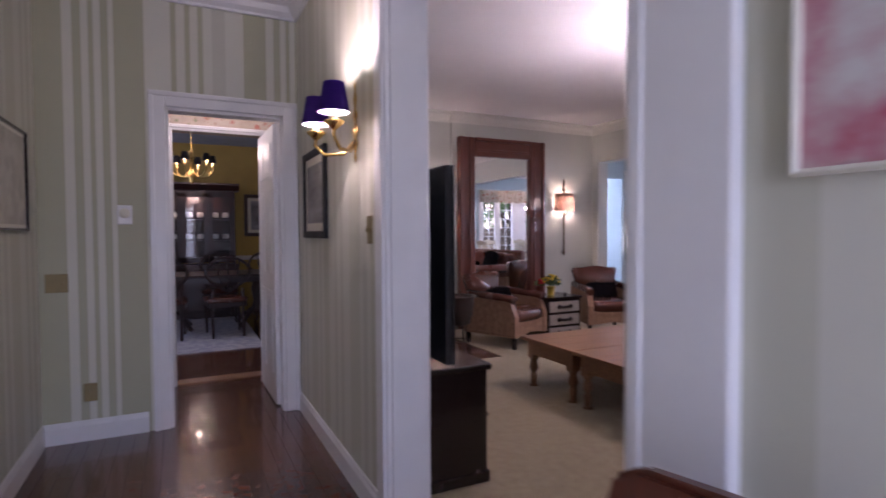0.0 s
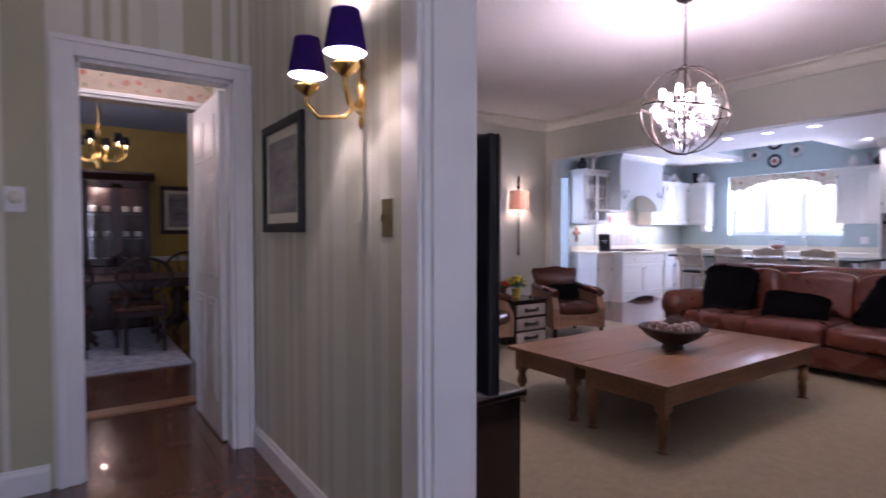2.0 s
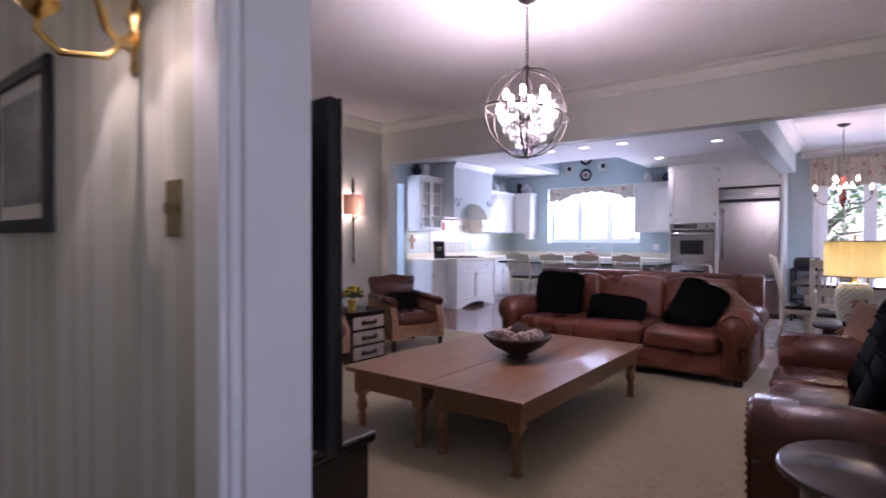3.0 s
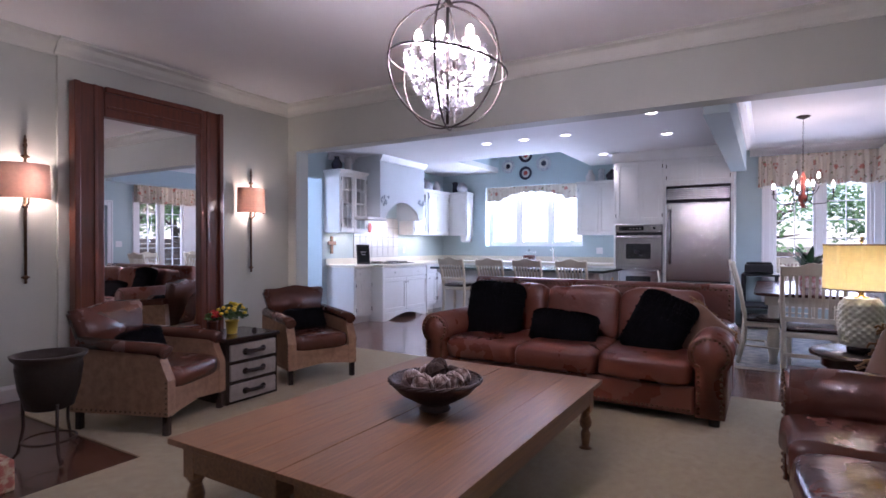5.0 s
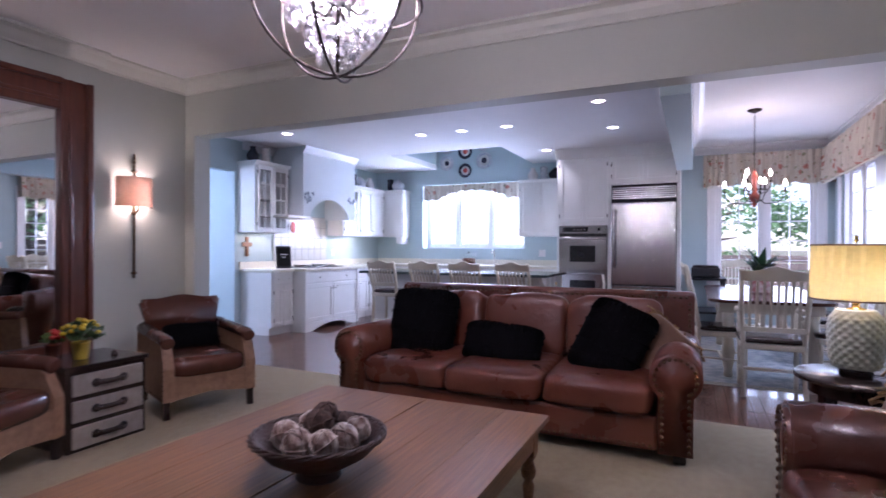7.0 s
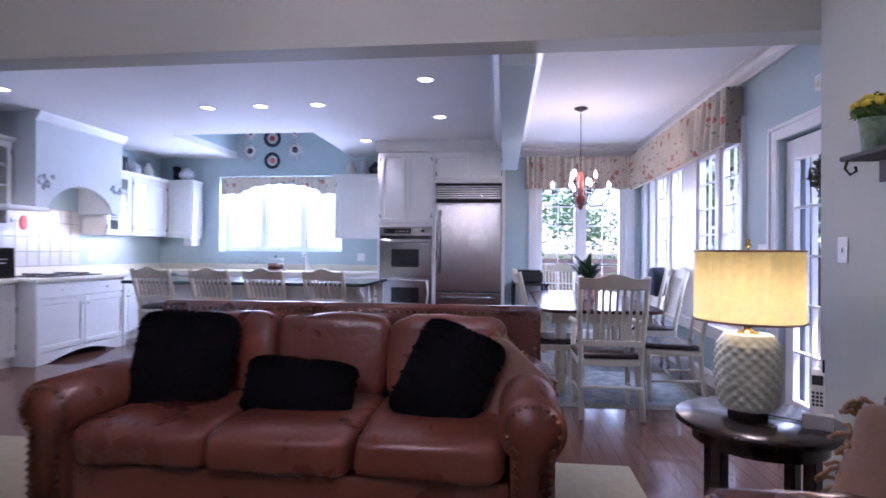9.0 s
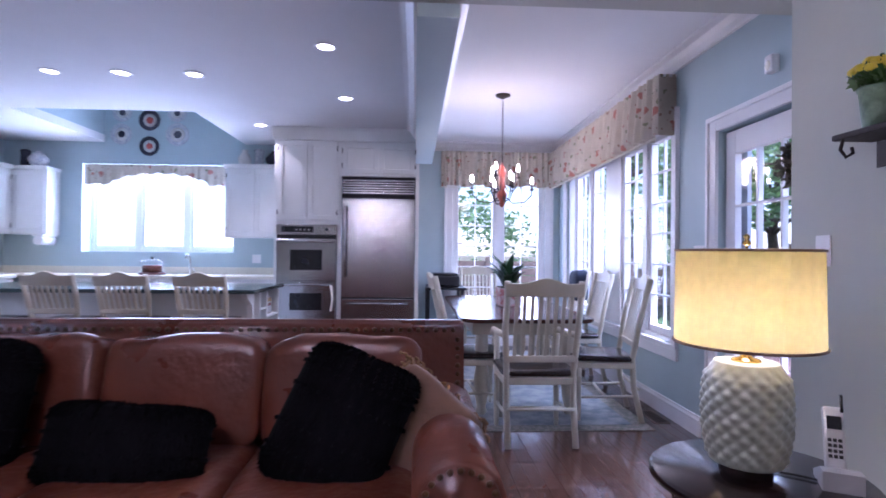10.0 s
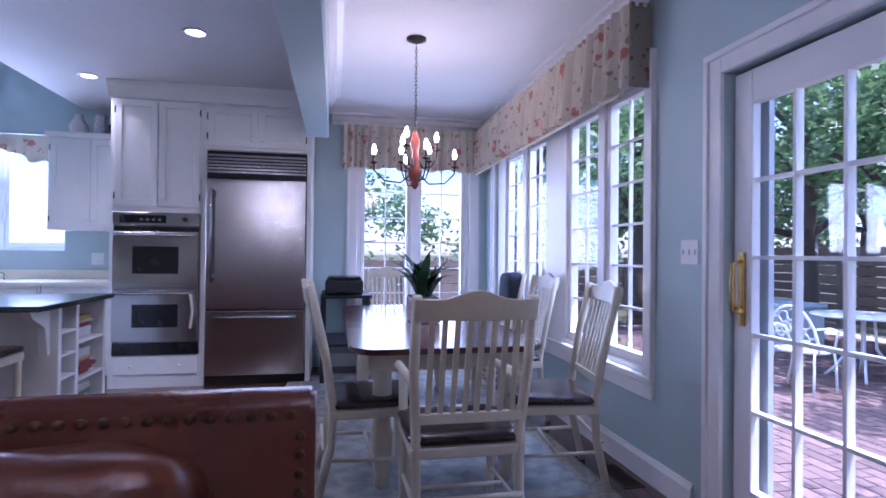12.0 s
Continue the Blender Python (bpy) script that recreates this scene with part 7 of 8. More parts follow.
part("shelf", cube(B(), 0, 0, 0.34, 0.72, 0.46, 0.37), M_SCREEN, dk)
pr = thing("printer", "black desktop printer on the side cabinet", "printer", at=(11.95, 1.42, 0.831))
part("body", cube(B(), 0, 0, 0, 0.4, 0.36, 0.14, 0.02), M_SCREEN, pr)
part("lid", cube(B(), 0.01, 0.02, 0.141, 0.38, 0.34, 0.17, 0.012), M_BLACK, pr)
part("paper_tray", cube(B(), -0.08, 0.06, 0.02, 0.0, 0.3, 0.035, 0.004, 1), M_BLACK, pr)
solid("dark_bag", puff(B(), (0, 0, 0), (0.17, 0.08, 0.17), 0.45, 0.4, 20, 14, lump=0.02), material("navy_canvas", (0.02, 0.028, 0.05), rough=0.9, scale=30, bump=0.3), "dark navy canvas bag hanging over a chair back", "bag", at=(11.42, 0.12, 0.90))

# ---- hall ----
def picture(name, label, at, w, h, frame_mat, art_mat, mat_border=0.05, fw=0.028):
    p = thing(name, label, "picture", at=at)
    bm = B()
    cube(bm, 0, -0.025, 0, fw, 0, h, 0.004, 1)
    cube(bm, w - fw, -0.025, 0, w, 0, h, 0.004, 1)
    cube(bm, fw, -0.025, 0, w - fw, 0, fw, 0.004, 1)
    cube(bm, fw, -0.025, h - fw, w - fw, 0, h, 0.004, 1)
    part("frame", bm, frame_mat, p)
    part("mount", cube(B(), fw, -0.010, fw, w - fw, -0.002, h - fw), M_COUNTER, p)
    part("print", cube(B(), fw + mat_border, -0.013, fw + mat_border, w - fw - mat_border, -0.009, h - fw - mat_border), art_mat, p)
    return p


M_ART1 = material("pale_sketch_print", (0.55, 0.52, 0.44), (0.42, 0.39, 0.32), rough=0.5, scale=9, spread=0.2)
M_ART2 = material("grey_landscape_print", (0.40, 0.40, 0.42), (0.10, 0.09, 0.10), rough=0.4, scale=3, stretch=(1, 1, 5), spread=0.5)
M_ART3 = material("pink_red_painting", (0.62, 0.58, 0.56), (0.45, 0.08, 0.14), rough=0.7, scale=5, spread=0.15)
picture("framed_picture", "pale sketch in a thin dark frame on the striped wall", pose(HALLX0, 2.80, 1.32, 0, 0, 90), 0.84, 0.55, M_DARK, M_ART1, 0.02, 0.016)
picture("framed_picture", "small dark landscape in a black frame on the striped wall", pose(WX0, 3.65, 1.27, 0, 0, -90), 0.60, 0.56, M_SCREEN, M_ART2, 0.05, 0.045)
picture("painting", "large pink and red flower painting on the hall wall", pose(WX0, 0.38, 1.378, 0, 0, -90), 0.75, 0.95, M_COUNTER, M_ART3, 0.0, 0.01)


def hall_sconce():
    s = thing("brass_sconce", "two-arm brass wall sconce with lit purple shades", "wall lamp", at=(WX0, 2.45, 1.77))
    bm = B()
    prof = [(0.002, -0.13), (0.02, -0.105), (0.012, -0.08), (0.034, -0.04), (0.020, -0.01), (0.046, 0.025), (0.018, 0.065), (0.032, 0.095), (0.012, 0.135), (0.026, 0.18), (0.010, 0.215), (0.014, 0.245), (0.002, 0.27)]
    lathe(bm, prof, (-0.014, 0, 0), 18, Matrix.Diagonal((0.3, 1, 1, 1)))
    part("backplate", bm, M_BRASS, s, "ornate cast brass backplate")
    for k, (dx, dy) in enumerate(((-0.185, 0.08), (-0.175, -0.22))):
        pts = [(-0.015, 0, -0.02), (dx * 0.35, dy * 0.35, -0.085), (dx * 0.8, dy * 0.8, -0.09), (dx * 1.02, dy * 1.02, -0.045), (dx, dy, 0.0)]
        bm = tube(B(), pts, 0.009, 8)
        lathe(bm, [(0.008, -0.02), (0.02, -0.01), (0.045, 0.012), (0.046, 0.02), (0.018, 0.02), (0.016, 0.03)], (dx, dy, 0.0), 16)
        arm = part("arm", bm, M_BRASS, s, "curved brass arm with drip pan")
        part("candle_tube", rod(B(), (dx, dy, 0.02), (dx, dy, 0.075), 0.013), M_WHITE, arm)
        part("bulb", puff(B(), (dx, dy, 0.105), (0.016, 0.016, 0.032), 1, 1, 10, 8), M_BULB, arm, "glowing bulb")
        b2 = lathe(B(), [(0.068, 0.055), (0.045, 0.185)], (dx, dy, 0), 28, cap=False)
        bmesh.ops.solidify(b2, geom=list(b2.faces), thickness=0.002)
        part("shade", b2, M_PURPLE, arm, "deep purple tapered shade")
        b3 = lathe(B(), [(0.0655, 0.056), (0.0425, 0.184)], (dx, dy, 0), 28, cap=False)
        part("shade_lining", b3, M_WHITE, arm, "white shade lining")
        lamp("sconce_candle", "POINT", (WX0 + dx, 2.45 + dy, 1.77 + 0.15), 10, (1, 0.88, 0.74), 0.012)


hall_sconce()
M_PLATEBRASS = material("antique_brass_plate", (0.24, 0.18, 0.08), rough=0.4, metal=0.5, scale=20)
plate("light_switch", (WX0, 2.278, 1.317), 0.07, 0.13, "antique brass double switch plate on the striped wall", M_PLATEBRASS, 2, -90)
plate("light_switch", (1.102, HALLY, 1.0), 0.12, 0.115, "antique brass switch plate on the striped wall", M_PLATEBRASS, 2)
plate("outlet", (1.264, HALLY, 0.304), 0.075, 0.115, "antique brass outlet plate near the floor", M_PLATEBRASS, 1)
th = thing("thermostat", "small white round-dial thermostat on the striped wall", "thermostat", at=(1.474, HALLY, 1.425))
part("housing", cube(B(), -0.042, -0.025, -0.062, 0.042, 0, 0.062, 0.008, 2), M_WHITE, th)
part("dial", lathe(B(), [(0.032, 0), (0.03, 0.012), (0.006, 0.014)], (0, -0.025, 0.01), 20, pose(0, 0, 0, 90)), M_COUNTER, th)
hc = thing("hall_chair", "dark mahogany hall chair standing against the wall", "chair", at=(2.36, 0.08, 0))
prof = [(0.0, 0.40), (0.0, 0.88), (0.02, 0.94), (0.07, 0.97), (0.23, 0.99), (0.39, 0.97), (0.44, 0.94), (0.46, 0.88), (0.46, 0.40)]
bm = extrude(B(), prof, 0.0, 0.035, "x")
bmesh.ops.bevel(bm, geom=list(bm.edges), offset=0.01, segments=2, affect="EDGES", clamp_overlap=True)
part("backrest", bm, M_MAHOG, hc)
part("seat", cube(B(), -0.40, 0.0, 0.41, 0.0, 0.46, 0.46, 0.015), M_MAHOG, hc)
for x in (-0.39, -0.01):
    for y in (0.01, 0.41):
        part("leg", cube(B(), x, y, 0, x + 0.04, y + 0.04, 0.42, 0.005, 1), M_MAHOG, hc)
# added lamp, never in view, to light the floral paper over the dining opening
fl = thing("flush_ceiling_lamp", "unseen flush ceiling lamp added to brighten the vestibule", "ceiling light", at=(2.0, 4.4, H))
part("mount", lathe(B(), [(0.11, 0), (0.115, -0.015), (0.10, -0.02)], n=24), M_BRASS, fl)
part("globe", lathe(B(), [(0.10, -0.02), (0.09, -0.06), (0.05, -0.085), (0.005, -0.09)], n=24), M_CANLIGHT, fl, "glowing glass globe")
lamp("vestibule_fill", "POINT", (2.0, 4.4, H - 0.14), 5, (1, 0.9, 0.78), 0.06)

# ---- dining room ----
drg = solid("dining_rug", cube(B(), 0.3, 6.28, 0.0, 2.64, 8.8, 0.012, 0.004, 1), material("cream_blue_rug", (0.45, 0.44, 0.44), (0.30, 0.30, 0.34), rough=0.95, scale=12, bump=0.4, spread=0.2), "cream patterned rug in the dining room", "rug")
dt = thing("dark_dining_table", "dark mahogany pedestal dining table", "dining table", at=(2.2, 7.85, 0.012))
M_DKMAH = material("dark_mahogany", (0.035, 0.012, 0.010), (0.018, 0.007, 0.006), rough=0.32, scale=5, coat=0.0)
part("tabletop", cube(B(), -1.1, -0.5, 0.72, 1.1, 0.5, 0.752, 0.012), M_DKMAH, dt)
part("apron", cube(B(), -0.95, -0.38, 0.64, 0.95, 0.38, 0.72), M_DKMAH, dt)
for x in (-0.55, 0.55):
    part("pedestal", lathe(B(), [(0.06, 0.16), (0.09, 0.22), (0.05, 0.34), (0.08, 0.5), (0.06, 0.64)], (x, 0, 0), 16), M_DKMAH, dt)
    for a in range(4):
        t = math.radians(45 + 90 * a)
        u, v = math.cos(t), math.sin(t)
        part("claw_leg", tube(B(), [(x + 0.04 * u, 0.04 * v, 0.26), (x + 0.2 * u, 0.2 * v, 0.16), (x + 0.36 * u, 0.36 * v, 0.025)], 0.026, 8), M_DKMAH, dt)


def shield_chair(at):
    c = thing("shield_back_chair", "dark mahogany shield-back dining chair", "chair", "dark chairs round the dining table", at)
    for x in (-0.2, 0.2):
        part("front_leg", rod(B(), (x, 0.0, 0), (x, 0.0, 0.42), 0.014, 0.022), M_DKMAH, c)
        part("back_leg", tube(B(), [(x * 0.9, 0.48, 0), (x * 0.9, 0.43, 0.25), (x * 0.9, 0.42, 0.48), (x * 0.85, 0.46, 0.6)], 0.018, 8), M_DKMAH, c)
    part("seat", puff(B(), (0, 0.21, 0.455), (0.25, 0.235, 0.04), 0.5, 0.25, 20, 8), M_LEATHER2, c)
    part("seat_rail", cube(B(), -0.23, -0.01, 0.37, 0.23, 0.43, 0.43, 0.005, 1), M_DKMAH, c)
    pts = []
    for k in range(28):
        t = 2 * math.pi * k / 28
        x, z = 0.255 * math.cos(t), 0.80 + (0.19 if math.sin(t) > 0 else 0.22) * math.sin(t)
        if math.sin(t) < 0:
            x *= 1 - 0.55 * (-math.sin(t)) ** 1.5
        pts.append((x, 0.47 + 0.12 * (z - 0.6), z))
    part("shield_back", tube(B(), pts, 0.018, 8, True), M_DKMAH, c)
    for x in (-0.11, 0, 0.11):
        part("splat", tube(B(), [(x * 0.4, 0.468, 0.60), (x, 0.485, 0.78), (x * 1.2, 0.505, 0.98)], 0.011, 6), M_DKMAH, c)
    return c


_sc = shield_chair(pose(2.35, 6.98, 0.012, 0, 0, 180))
_sc.matrix_basis = pose(2.28, 7.50, 0.012, 0, 0, 184)
for m in (pose(1.62, 7.52, 0.012, 0, 0, 178), pose(1.5, 8.25, 0.012), pose(2.3, 8.25, 0.012), pose(3.0, 8.25, 0.012)):
    copy_thing(_sc, m)


def hutch():
    h = thing("china_cabinet", "dark mahogany china cabinet with lit glazed doors", "china cabinet", at=(1.40, 8.965, 0.0))
    w, d = 1.2, 0.42
    part("base_cabinet", cube(B(), 0, 0, 0, w, d, 0.82, 0.01), M_DKMAH, h)
    for k in (0, 1, 2):
        part("lower_door", cube(B(), 0.04 + k * 0.375, -0.02, 0.1, 0.40 + k * 0.375, 0.0, 0.76, 0.008), M_DKMAH, h)
    bm = B()
    cube(bm, 0.02, 0.04, 0.83, 0.05, d, 1.95)
    cube(bm, w - 0.05, 0.04, 0.83, w - 0.02, d, 1.95)
    cube(bm, 0.05, d - 0.02, 0.83, w - 0.05, d, 1.95)
    cube(bm, 0.02, 0.04, 1.93, w - 0.02, d, 1.97)
    part("upper_case", bm, M_DKMAH, h)
    for z in (1.18, 1.52):
        part("shelf", cube(B(), 0.05, 0.06, z, w - 0.05, d - 0.02, z + 0.012), M_DKMAH, h)
    part("cornice", extrude(B(), [(0.0, 1.97), (-0.06, 2.05), (-0.06, 2.08), (d, 2.08), (d, 1.97)], -0.04, w + 0.04, "x"), M_DKMAH, h)
    for k in (0, 1, 2):
        x0, x1 = 0.04 + k * 0.375, 0.41 + k * 0.375
        bm = B()
        for a, b, c_, e in ((x0, 0.85, x0 + 0.06, 1.93), (x1 - 0.06, 0.85, x1, 1.93), (x0, 0.85, x1, 0.93), (x0, 1.86, x1, 1.93), (x0 + 0.05, 1.2, x1 - 0.05, 1.22), (x0 + 0.05, 1.53, x1 - 0.05, 1.55), ((x0 + x1) / 2 - 0.008, 0.9, (x0 + x1) / 2 + 0.008, 1.9)):
            cube(bm, a, 0.015, b, c_, 0.04, e)
        door = part("glazed_door", bm, M_DKMAH, h)
        part("pane", cube(B(), x0 + 0.06, 0.026, 0.93, x1 - 0.06, 0.029, 1.86), M_GLASS, door)
    for i, x in enumerate((0.14, 0.30, 0.52, 0.68, 0.90, 1.05)):
        for z in (0.832, 1.193, 1.533):
            solid("china_dish", lathe(B(), [(0.025, 0), (0.045, 0.02), (0.05, 0.08), (0.04, 0.10)], n=14), M_WHITECH, "white china dish in the cabinet", "dish", "china in the cabinet", (1.40 + x, 9.19, z))
    lamp("china_cabinet_light", "POINT", (2.0, 9.13, 1.88), 6, (1, 0.8, 0.55), 0.03)
    part("lamp_lens", rod(B(), (w / 2 - 0.04, 0.17, 1.925), (w / 2 + 0.04, 0.17, 1.925), 0.012), M_BULB, h)


hutch()
candle_chandelier("dining_chandelier", "brass dining room chandelier with dark shades, lit", (1.93, 7.1, 2.06), H - 2.06, ((6, 0.24, 0.05, 0.2),), M_BRASS, M_BRASS, power=10, shades=M_SCREEN)
picture("framed_picture", "dark framed picture on the ochre wall", pose(2.75, DY1, 1.25, 0, 0, 0), 0.5, 0.7, M_DKMAH, M_ART2, 0.05, 0.06)
structure("trim_chair_rail_dining", cube(B(), -1.0, DY1 - 0.025, 0.86, 5.0, DY1, 0.93, 0.006, 1), M_WHITE, "white chair rail")

# ---- outside ----
GZ = -0.14
structure("ground", cube(B(), -400, -400, GZ - 0.3, 500, 400, GZ - 0.035), M_GROUND, "leafy ground round the house")
patio = structure("patio", cube(B(), 8.0, -7.6, GZ - 0.034, 16.5, -0.145, GZ - 0.008), M_GROUT, "brick patio bed")


def garden_chair(at):
    c = thing("garden_chair", "white ornate cast iron garden chair on the brick patio", "chair", "white garden chairs", at)
    for x in (-0.2, 0.2):
        part("front_leg", tube(B(), [(x, 0, 0.42), (x * 1.05, -0.03, 0.25), (x * 1.2, 0.02, 0.0)], 0.013, 8), M_WIRON, c)
        part("back_leg", tube(B(), [(x, 0.4, 0.42), (x * 1.05, 0.43, 0.22), (x * 1.2, 0.5, 0.0)], 0.013, 8), M_WIRON, c)
        part("arm", tube(B(), [(x * 1.15, 0.42, 0.66), (x * 1.3, 0.2, 0.66), (x * 1.25, 0.02, 0.62), (x * 1.05, 0.0, 0.43)], 0.012, 8), M_WIRON, c)
    bm = lathe(B(), [(0.24, 0.40), (0.25, 0.41), (0.25, 0.425), (0.03, 0.42)], (0, 0.2, 0), 24)
    part("seat", bm, M_WIRON, c)
    bm = tube(B(), [(0.25 * math.cos(a), 0.42 + 0.05 * math.sin(a), 0.42 + 0.46 * math.sin(a)) for a in [math.pi * k / 16 for k in range(17)]], 0.013, 8)
    for k in range(9):
        a = math.pi * (k + 0.5) / 9
        for r in (0.55, 0.85):
            cx, cz = 0.25 * r * math.cos(a), 0.45 + 0.40 * r * math.sin(a)
            tube(bm, [(cx + 0.045 * math.cos(t), 0.44, cz + 0.055 * math.sin(t)) for t in [2 * math.pi * j / 10 for j in range(10)]], 0.006, 5, True)
    part("lattice_back", bm, M_WIRON, c)
    return c


_gc = garden_chair(pose(11.57, -3.28, GZ, 0, 0, 20))
for m in (pose(12.72, -3.78, GZ, 0, 0, -60), pose(11.92, -5.18, GZ, 0, 0, 170), pose(10.82, -4.38, GZ, 0, 0, 100)):
    copy_thing(_gc, m)
gt = thing("garden_table", "round white iron garden table on the brick patio", "table", at=(11.82, -4.23, GZ))
part("tabletop", lathe(B(), [(0.5, 0.70), (0.52, 0.715), (0.5, 0.73), (0.01, 0.73)], n=32), M_WIRON, gt)
for k in range(4):
    a = math.pi / 4 + math.pi / 2 * k
    u, v = math.cos(a), math.sin(a)
    part("leg", tube(B(), [(0.1 * u, 0.1 * v, 0.70), (0.12 * u, 0.12 * v, 0.35), (0.25 * u, 0.25 * v, 0.12), (0.36 * u, 0.36 * v, 0.0)], 0.015, 8), M_WIRON, gt)
bn = thing("storage_box", "pale blue-grey covered garden box on the patio", "garden box", at=(13.35, -5.35, GZ))
M_PALEBOX = material("pale_blue_plastic", (0.45, 0.55, 0.58), rough=0.6)
part("box", cube(B(), 0, 0, 0, 1.2, 0.8, 0.62, 0.03), M_PALEBOX, bn)
part("lid", cube(B(), -0.03, -0.03, 0.62, 1.23, 0.83, 0.70, 0.03), M_PALEBOX, bn)


def fence(label, p, q, h, step=0.20, seed=1, rails=True):
    """Horizontal board fence from p to q."""
    p, q = Vector((*p, GZ - 0.035)), Vector((*q, GZ - 0.035))
    L = (q - p).length
    a = math.degrees(math.atan2(q.y - p.y, q.x - p.x))
    f = thing("fence", label, "fence", at=pose(*p, 0, 0, a))
    n = int(L / 2)
    post = None
    for k in range(n + 1):
        m = pose(L * k / n, 0, 0)
        if post is None:
            post = part("post", cube(B(), -0.05, 0.0, 0, 0.05, 0.1, h + 0.06, 0.006, 1), M_FENCE, f)
            post.matrix_basis = m
        else:
            again("post", post, f, m)
    board = None
    rnd = random.Random(seed)
    for j in range(int(h / step)):
        for k in range(n):
            m = pose(L * k / n, -0.025 + rnd.uniform(-0.003, 0.003), 0.06 + j * step)
            if board is None:
                board = part("board", cube(B(), 0.004, 0, 0, L / n - 0.004, 0.024, step - 0.022, 0.003, 1), M_FENCE, f)
                board.matrix_basis = m
            else:
                again("board", board, f, m)
    return f


fence("weathered brown board fence beyond the patio", (8.0, -8.6), (24.0, -8.6), 1.75, seed=1)
fence("weathered brown board fence east of the house", (20.0, -8.0), (20.0, 14.0), 1.3, seed=2)


def leaf_cloud(bm, centre, size, n, leaf, rnd, shell=0.5):
    for _ in range(n):
        d = Vector((rnd.gauss(0, 1), rnd.gauss(0, 1), rnd.gauss(0, 1))).normalized() * (shell + (1 - shell) * rnd.random()) 
        p = Vector(centre) + Vector((d.x * size[0], d.y * size[1], d.z * size[2]))
        u = Vector((rnd.gauss(0, 1), rnd.gauss(0, 1), rnd.gauss(0, 0.5))).normalized()
        v = u.cross(Vector((rnd.gauss(0, 1), rnd.gauss(0, 1), rnd.gauss(0, 1)))).normalized()
        s = leaf * rnd.uniform(0.6, 1.3)
        bm.faces.new([bm.verts.new(q) for q in (p - u * s, p + v * s * 0.5, p + u * s, p - v * s * 0.5)])


def leaf_material(name, c, c2):
    m = material(name, c, c2, rough=0.5, scale=1.2, spread=0.4)
    nt = m.node_tree
    p, o = nt.nodes["Principled BSDF"], nt.nodes["Material Output"]
    g = nt.nodes.new("ShaderNodeNewGeometry")
    mr, mx = nt.nodes.new("ShaderNodeMapRange"), nt.nodes.new("ShaderNodeMix")
    mr.inputs[3].default_value, mr.inputs[4].default_value = 0.6, 1.5
    mx.data_type, mx.blend_type = "RGBA", "MULTIPLY"
    mx.inputs[0].default_value = 1
    nt.links.new(g.outputs["Random Per Island"], mr.inputs[0])
    nt.links.new(p.inputs["Base Color"].links[0].from_socket, mx.inputs[6])
    nt.links.new(mr.outputs[0], mx.inputs[7])
    nt.links.new(mx.outputs[2], p.inputs["Base Color"])
    t, x = nt.nodes.new("ShaderNodeBsdfTranslucent"), nt.nodes.new("ShaderNodeMixShader")
    nt.links.new(mx.outputs[2], t.inputs[0])
    x.inputs[0].default_value = 0.45
    nt.links.new(p.outputs[0], x.inputs[1])
    nt.links.new(t.outputs[0], x.inputs[2])
    nt.links.new(x.outputs[0], o.inputs[0])
    return m


M_TREELEAF = leaf_material("sunlit_tree_leaf", (0.17, 0.29, 0.12), (0.09, 0.18, 0.07))


def tree(x, y, h, r, seed, leaf=0.11, n=6000):
    rnd = random.Random(seed)
    n, leaf = int(n * 0.62), leaf * 0.78
    t = thing("tree", "leafy deciduous tree behind the patio", "tree", "garden trees", (x, y, GZ - 0.04))
    pts = [(0, 0, 0)]
    for k in range(1, 7):
        pts.append((pts[-1][0] + rnd.uniform(-0.12, 0.12), pts[-1][1] + rnd.uniform(-0.12, 0.12), h * 0.75 * k / 6))
    bm = tube(B(), pts, lambda u: 0.17 * (1 - 0.75 * u) + 0.02, 10)
    tops = [pts[-1]]
    for k in range(8):
        b = pts[2 + k % 4]
        a, ln = rnd.uniform(0, 6.28), rnd.uniform(0.5, 1.0) * r
        e = (b[0] + math.cos(a) * ln, b[1] + math.sin(a) * ln, b[2] + rnd.uniform(0.3, 1.2))
        mid = ((b[0] + e[0]) / 2 + rnd.uniform(-0.15, 0.15), (b[1] + e[1]) / 2, (b[2] + e[2]) / 2 + 0.2)
        tube(bm, [b, mid, e], lambda u: 0.06 * (1 - u) + 0.012, 7)
        tops += [e, mid]
    part("trunk", bm, M_BARK, t)
    bm = B()
    for c in tops:
        for _ in range(2):
            q = (c[0] + rnd.uniform(-0.5, 0.5), c[1] + rnd.uniform(-0.5, 0.5), c[2] + rnd.uniform(-0.3, 0.7))
            s = rnd.uniform(0.45, 0.95)
            leaf_cloud(bm, q, (s, s, s * 0.75), n // (2 * len(tops)), leaf, rnd, 0.3)
    tagged(part("crown", bm, M_TREELEAF, t), kind="stuff")


tree(12.9, -6.4, 5.2, 2.0, 1, n=4200)
# next tree stands out of view, added to cast dappled shade on the patio
tree(9.9, -5.4, 8.0, 3.0, 2, 0.13, n=6000)
tree(18.4, -2.6, 5.2, 2.0, 4, n=1300)
tree(14.8, -6.5, 7.0, 2.8, 21, 0.11, n=6000)
tree(18.6, 2.0, 4.6, 1.6, 15, 0.11, n=1300)
tree(11.4, -9.8, 7.5, 2.8, 7, 0.15)
tree(16.8, -10.2, 8.0, 3.0, 8, 0.15)
tree(22.5, -5.0, 8.0, 3.0, 9, 0.16)
tree(16.8, -4.4, 6.0, 2.1, 10, 0.12)
tree(19.6, -6.6, 7.5, 2.6, 12, 0.14)
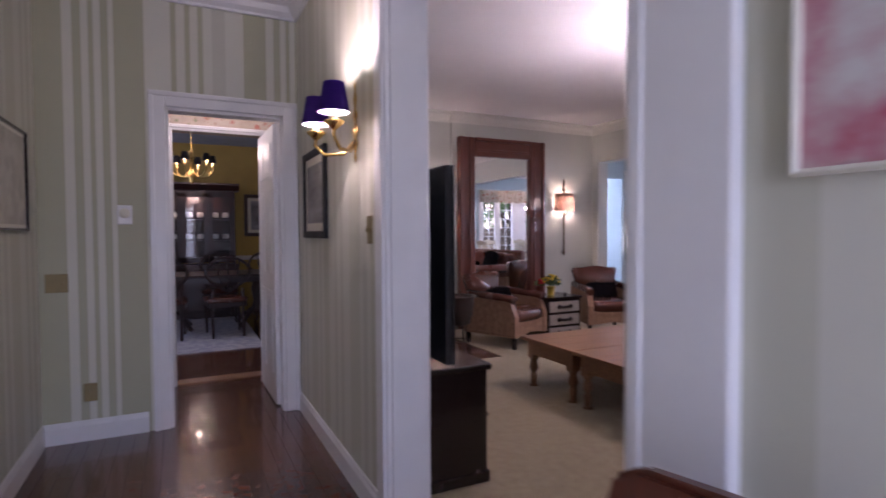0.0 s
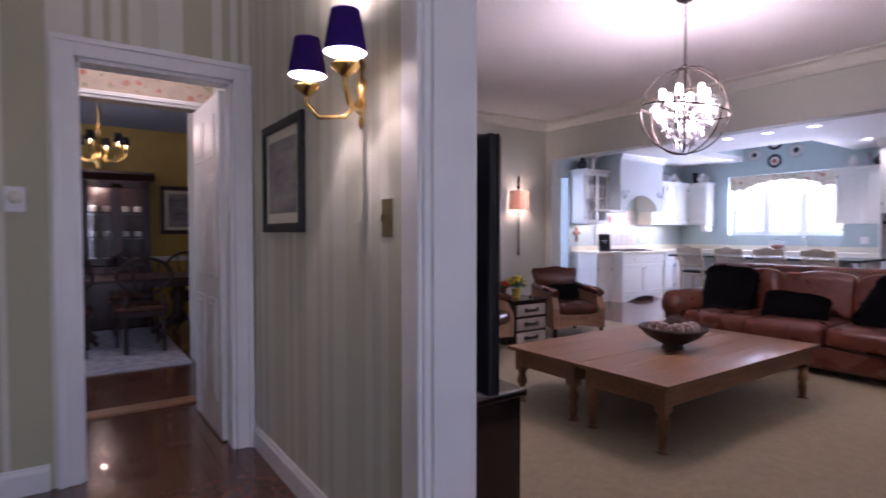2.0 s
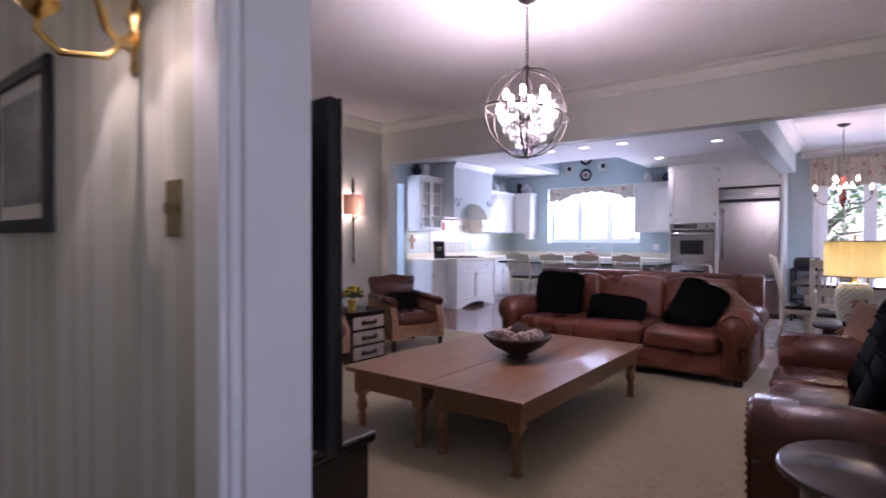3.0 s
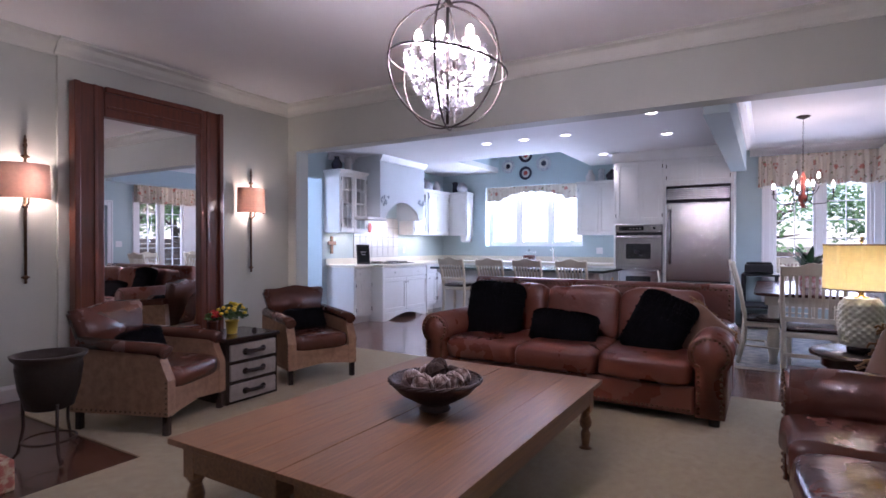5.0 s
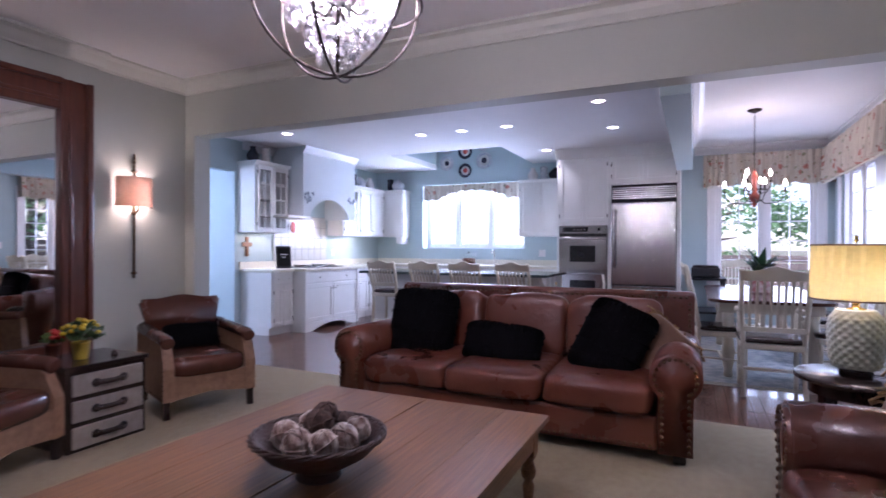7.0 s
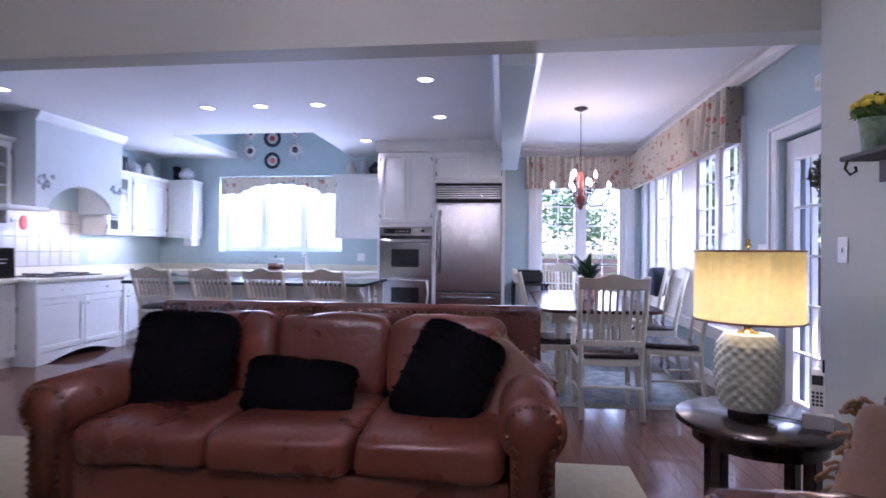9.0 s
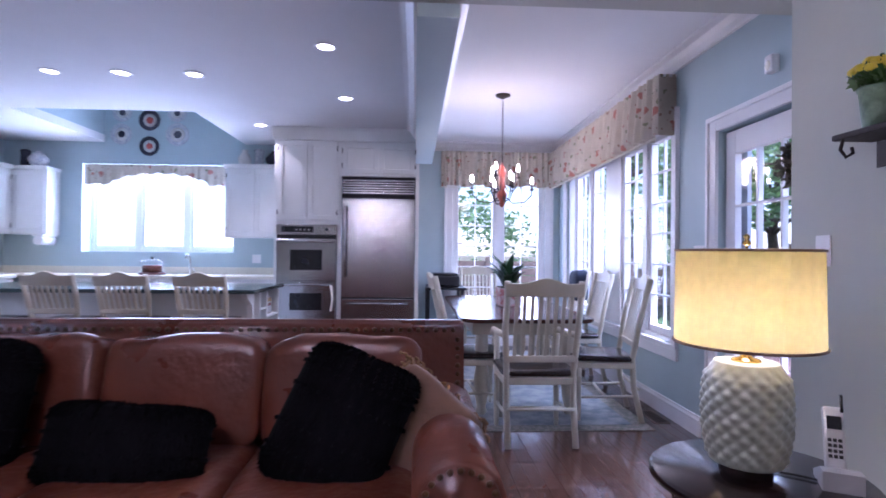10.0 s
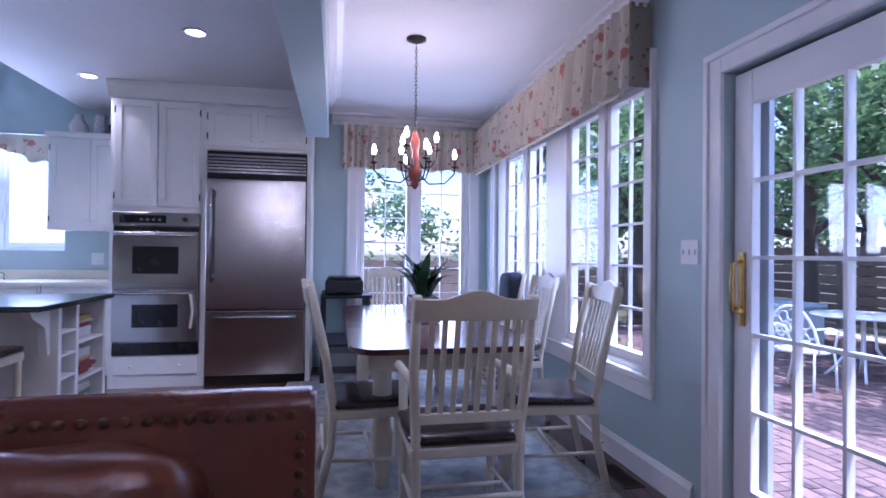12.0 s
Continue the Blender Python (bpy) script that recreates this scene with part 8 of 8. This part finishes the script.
tree(21.8, -9.4, 8.5, 3.0, 13, 0.16)
tree(7.0, -10.5, 7.5, 2.8, 11, 0.15)
rnd = random.Random(77)
bm = B()
for k in range(26):
    leaf_cloud(bm, (6 + k * 0.75, -12.5 + rnd.uniform(-1.5, 1.0), rnd.uniform(0.6, 5.0)), (1.3, 1.0, 1.3), 800, 0.11, rnd, 0.2)
for k in range(26):
    leaf_cloud(bm, (25 + rnd.uniform(-1, 1.5), -9 + k * 0.85, rnd.uniform(0.3, 3.0 if k < 11 else 0.5)), (1.0, 1.3, 1.0), 520, 0.11, rnd, 0.2)
tagged(finish("far_woods", bm, M_TREELEAF), "dense green woods beyond the fence", "woods", kind="stuff")
bm = B()
for cx, cy, s in ((10.8, -1.0, 0.35), (11.8, -0.9, 0.45), (13.6, 0.4, 0.5), (13.7, 1.4, 0.45), (13.6, -0.9, 0.5)):
    leaf_cloud(bm, (cx, cy, GZ + s * 0.7), (s, s * 0.8, s * 0.8), 520, 0.05, rnd, 0.3)
tagged(finish("foundation_shrubs", bm, M_TREELEAF), "low green shrubs along the house wall", "shrub", kind="stuff")

# ---- pieces: patio bricks, hall floor boards ----
_brick = None
count = 0
for i in range(30):
    for j in range(60):
        x, y = 8.6 + i * 0.235 + (0.117 if j % 2 else 0), -0.26 - j * 0.115
        z = GZ - 0.008 + 0.004 * noise.noise(Vector((x * 3, y * 3, 0)))
        near = 8.8 < x < 11.6 and -3.2 < y < -1.3
        if near and count < 290:
            m = pose(x, y, z, 0, 0, 1.5 * noise.noise(Vector((x * 9, y * 9, 3))))
            if _brick is None:
                _brick = part("brick", cube(B(), 0, 0, -0.05, 0.225, 0.105, 0.012, 0.004, 1), M_BRICK, patio)
                _brick.matrix_basis = m
            else:
                again("brick", _brick, patio, m)
            count += 1
bm = B()
for i in range(35):
    for j in range(60):
        x, y = 8.05 + i * 0.235 + (0.117 if j % 2 else 0), -0.26 - j * 0.115
        if not (8.8 < x < 11.6 and -3.2 < y < -1.3):
            z = GZ - 0.008 + 0.004 * noise.noise(Vector((x * 3, y * 3, 0)))
            cube(bm, x, y, z - 0.04, x + 0.225, y + 0.105, z + 0.012)
tagged(part("patio_bricks", bm, M_BRICK_JOINED, patio), kind="stuff")

# oak floor boards: those of the hall and breakfast corner one by one, the rest joined
rnd = random.Random(55)
_boards = {}
count = 0
rest = B()


def lay(x0, y0, x1, y1, along, single):
    """Boards 83 mm wide laid along an axis over a rectangle."""
    global count
    w, g = 0.083, 0.0012
    a0, a1, c0, c1 = (x0, x1, y0, y1) if along == "x" else (y0, y1, x0, x1)
    c = c0
    while c < c1 - 0.01:
        a = a0 - rnd.uniform(0, 1.0)
        cw = min(w, c1 - c)
        while a < a1:
            ln = rnd.choice((0.9, 1.2, 1.5))
            s, e = max(a, a0), min(a + ln, a1)
            a += ln
            if e - s < 0.02:
                continue
            dz = rnd.uniform(-0.0006, 0.0)
            if single and count < 290:
                key = (along, round(e - s, 3), round(cw, 3))
                if key not in _boards:
                    box = cube(B(), 0, 0, -0.012, (e - s if along == "x" else cw) - g, (cw if along == "x" else e - s) - g, 0.0, 0.0012, 1)
                    ob = part("floor_board", box, M_FLOOR, FLOOR)
                    _boards[key] = ob
                    ob.matrix_basis = pose(s if along == "x" else c, c if along == "x" else s, dz)
                else:
                    again("floor_board", _boards[key], FLOOR, pose(s if along == "x" else c, c if along == "x" else s, dz))
                count += 1
            else:
                if along == "x":
                    cube(rest, s, c, -0.012, e - g, c + cw - g, dz)
                else:
                    cube(rest, c, s, -0.012, c + cw - g, e - g, dz)
        c += w


lay(HALLX0, 0.0, WX0, 4.9, "y", True)
lay(HX0, 0.0, 10.2, 1.9, "x", True)
lay(HALLX0, -2.0, WX0, 0.0, "y", False)
lay(WX0, OPEN0, WX1, OPEN1, "y", False)
lay(WX1, YS, SX1, YN, "x", False)
lay(SX1, 0.0, HX0, YN, "x", False)
lay(HX0, 1.9, 13.1, 7.6, "x", False)
lay(10.2, 0.0, EX, 1.9, "x", False)
lay(-1.0, 4.9, 2.66, 9.4, "x", False)
tagged(part("floor_boards", rest, M_FLOOR_JOINED, FLOOR), kind="stuff")
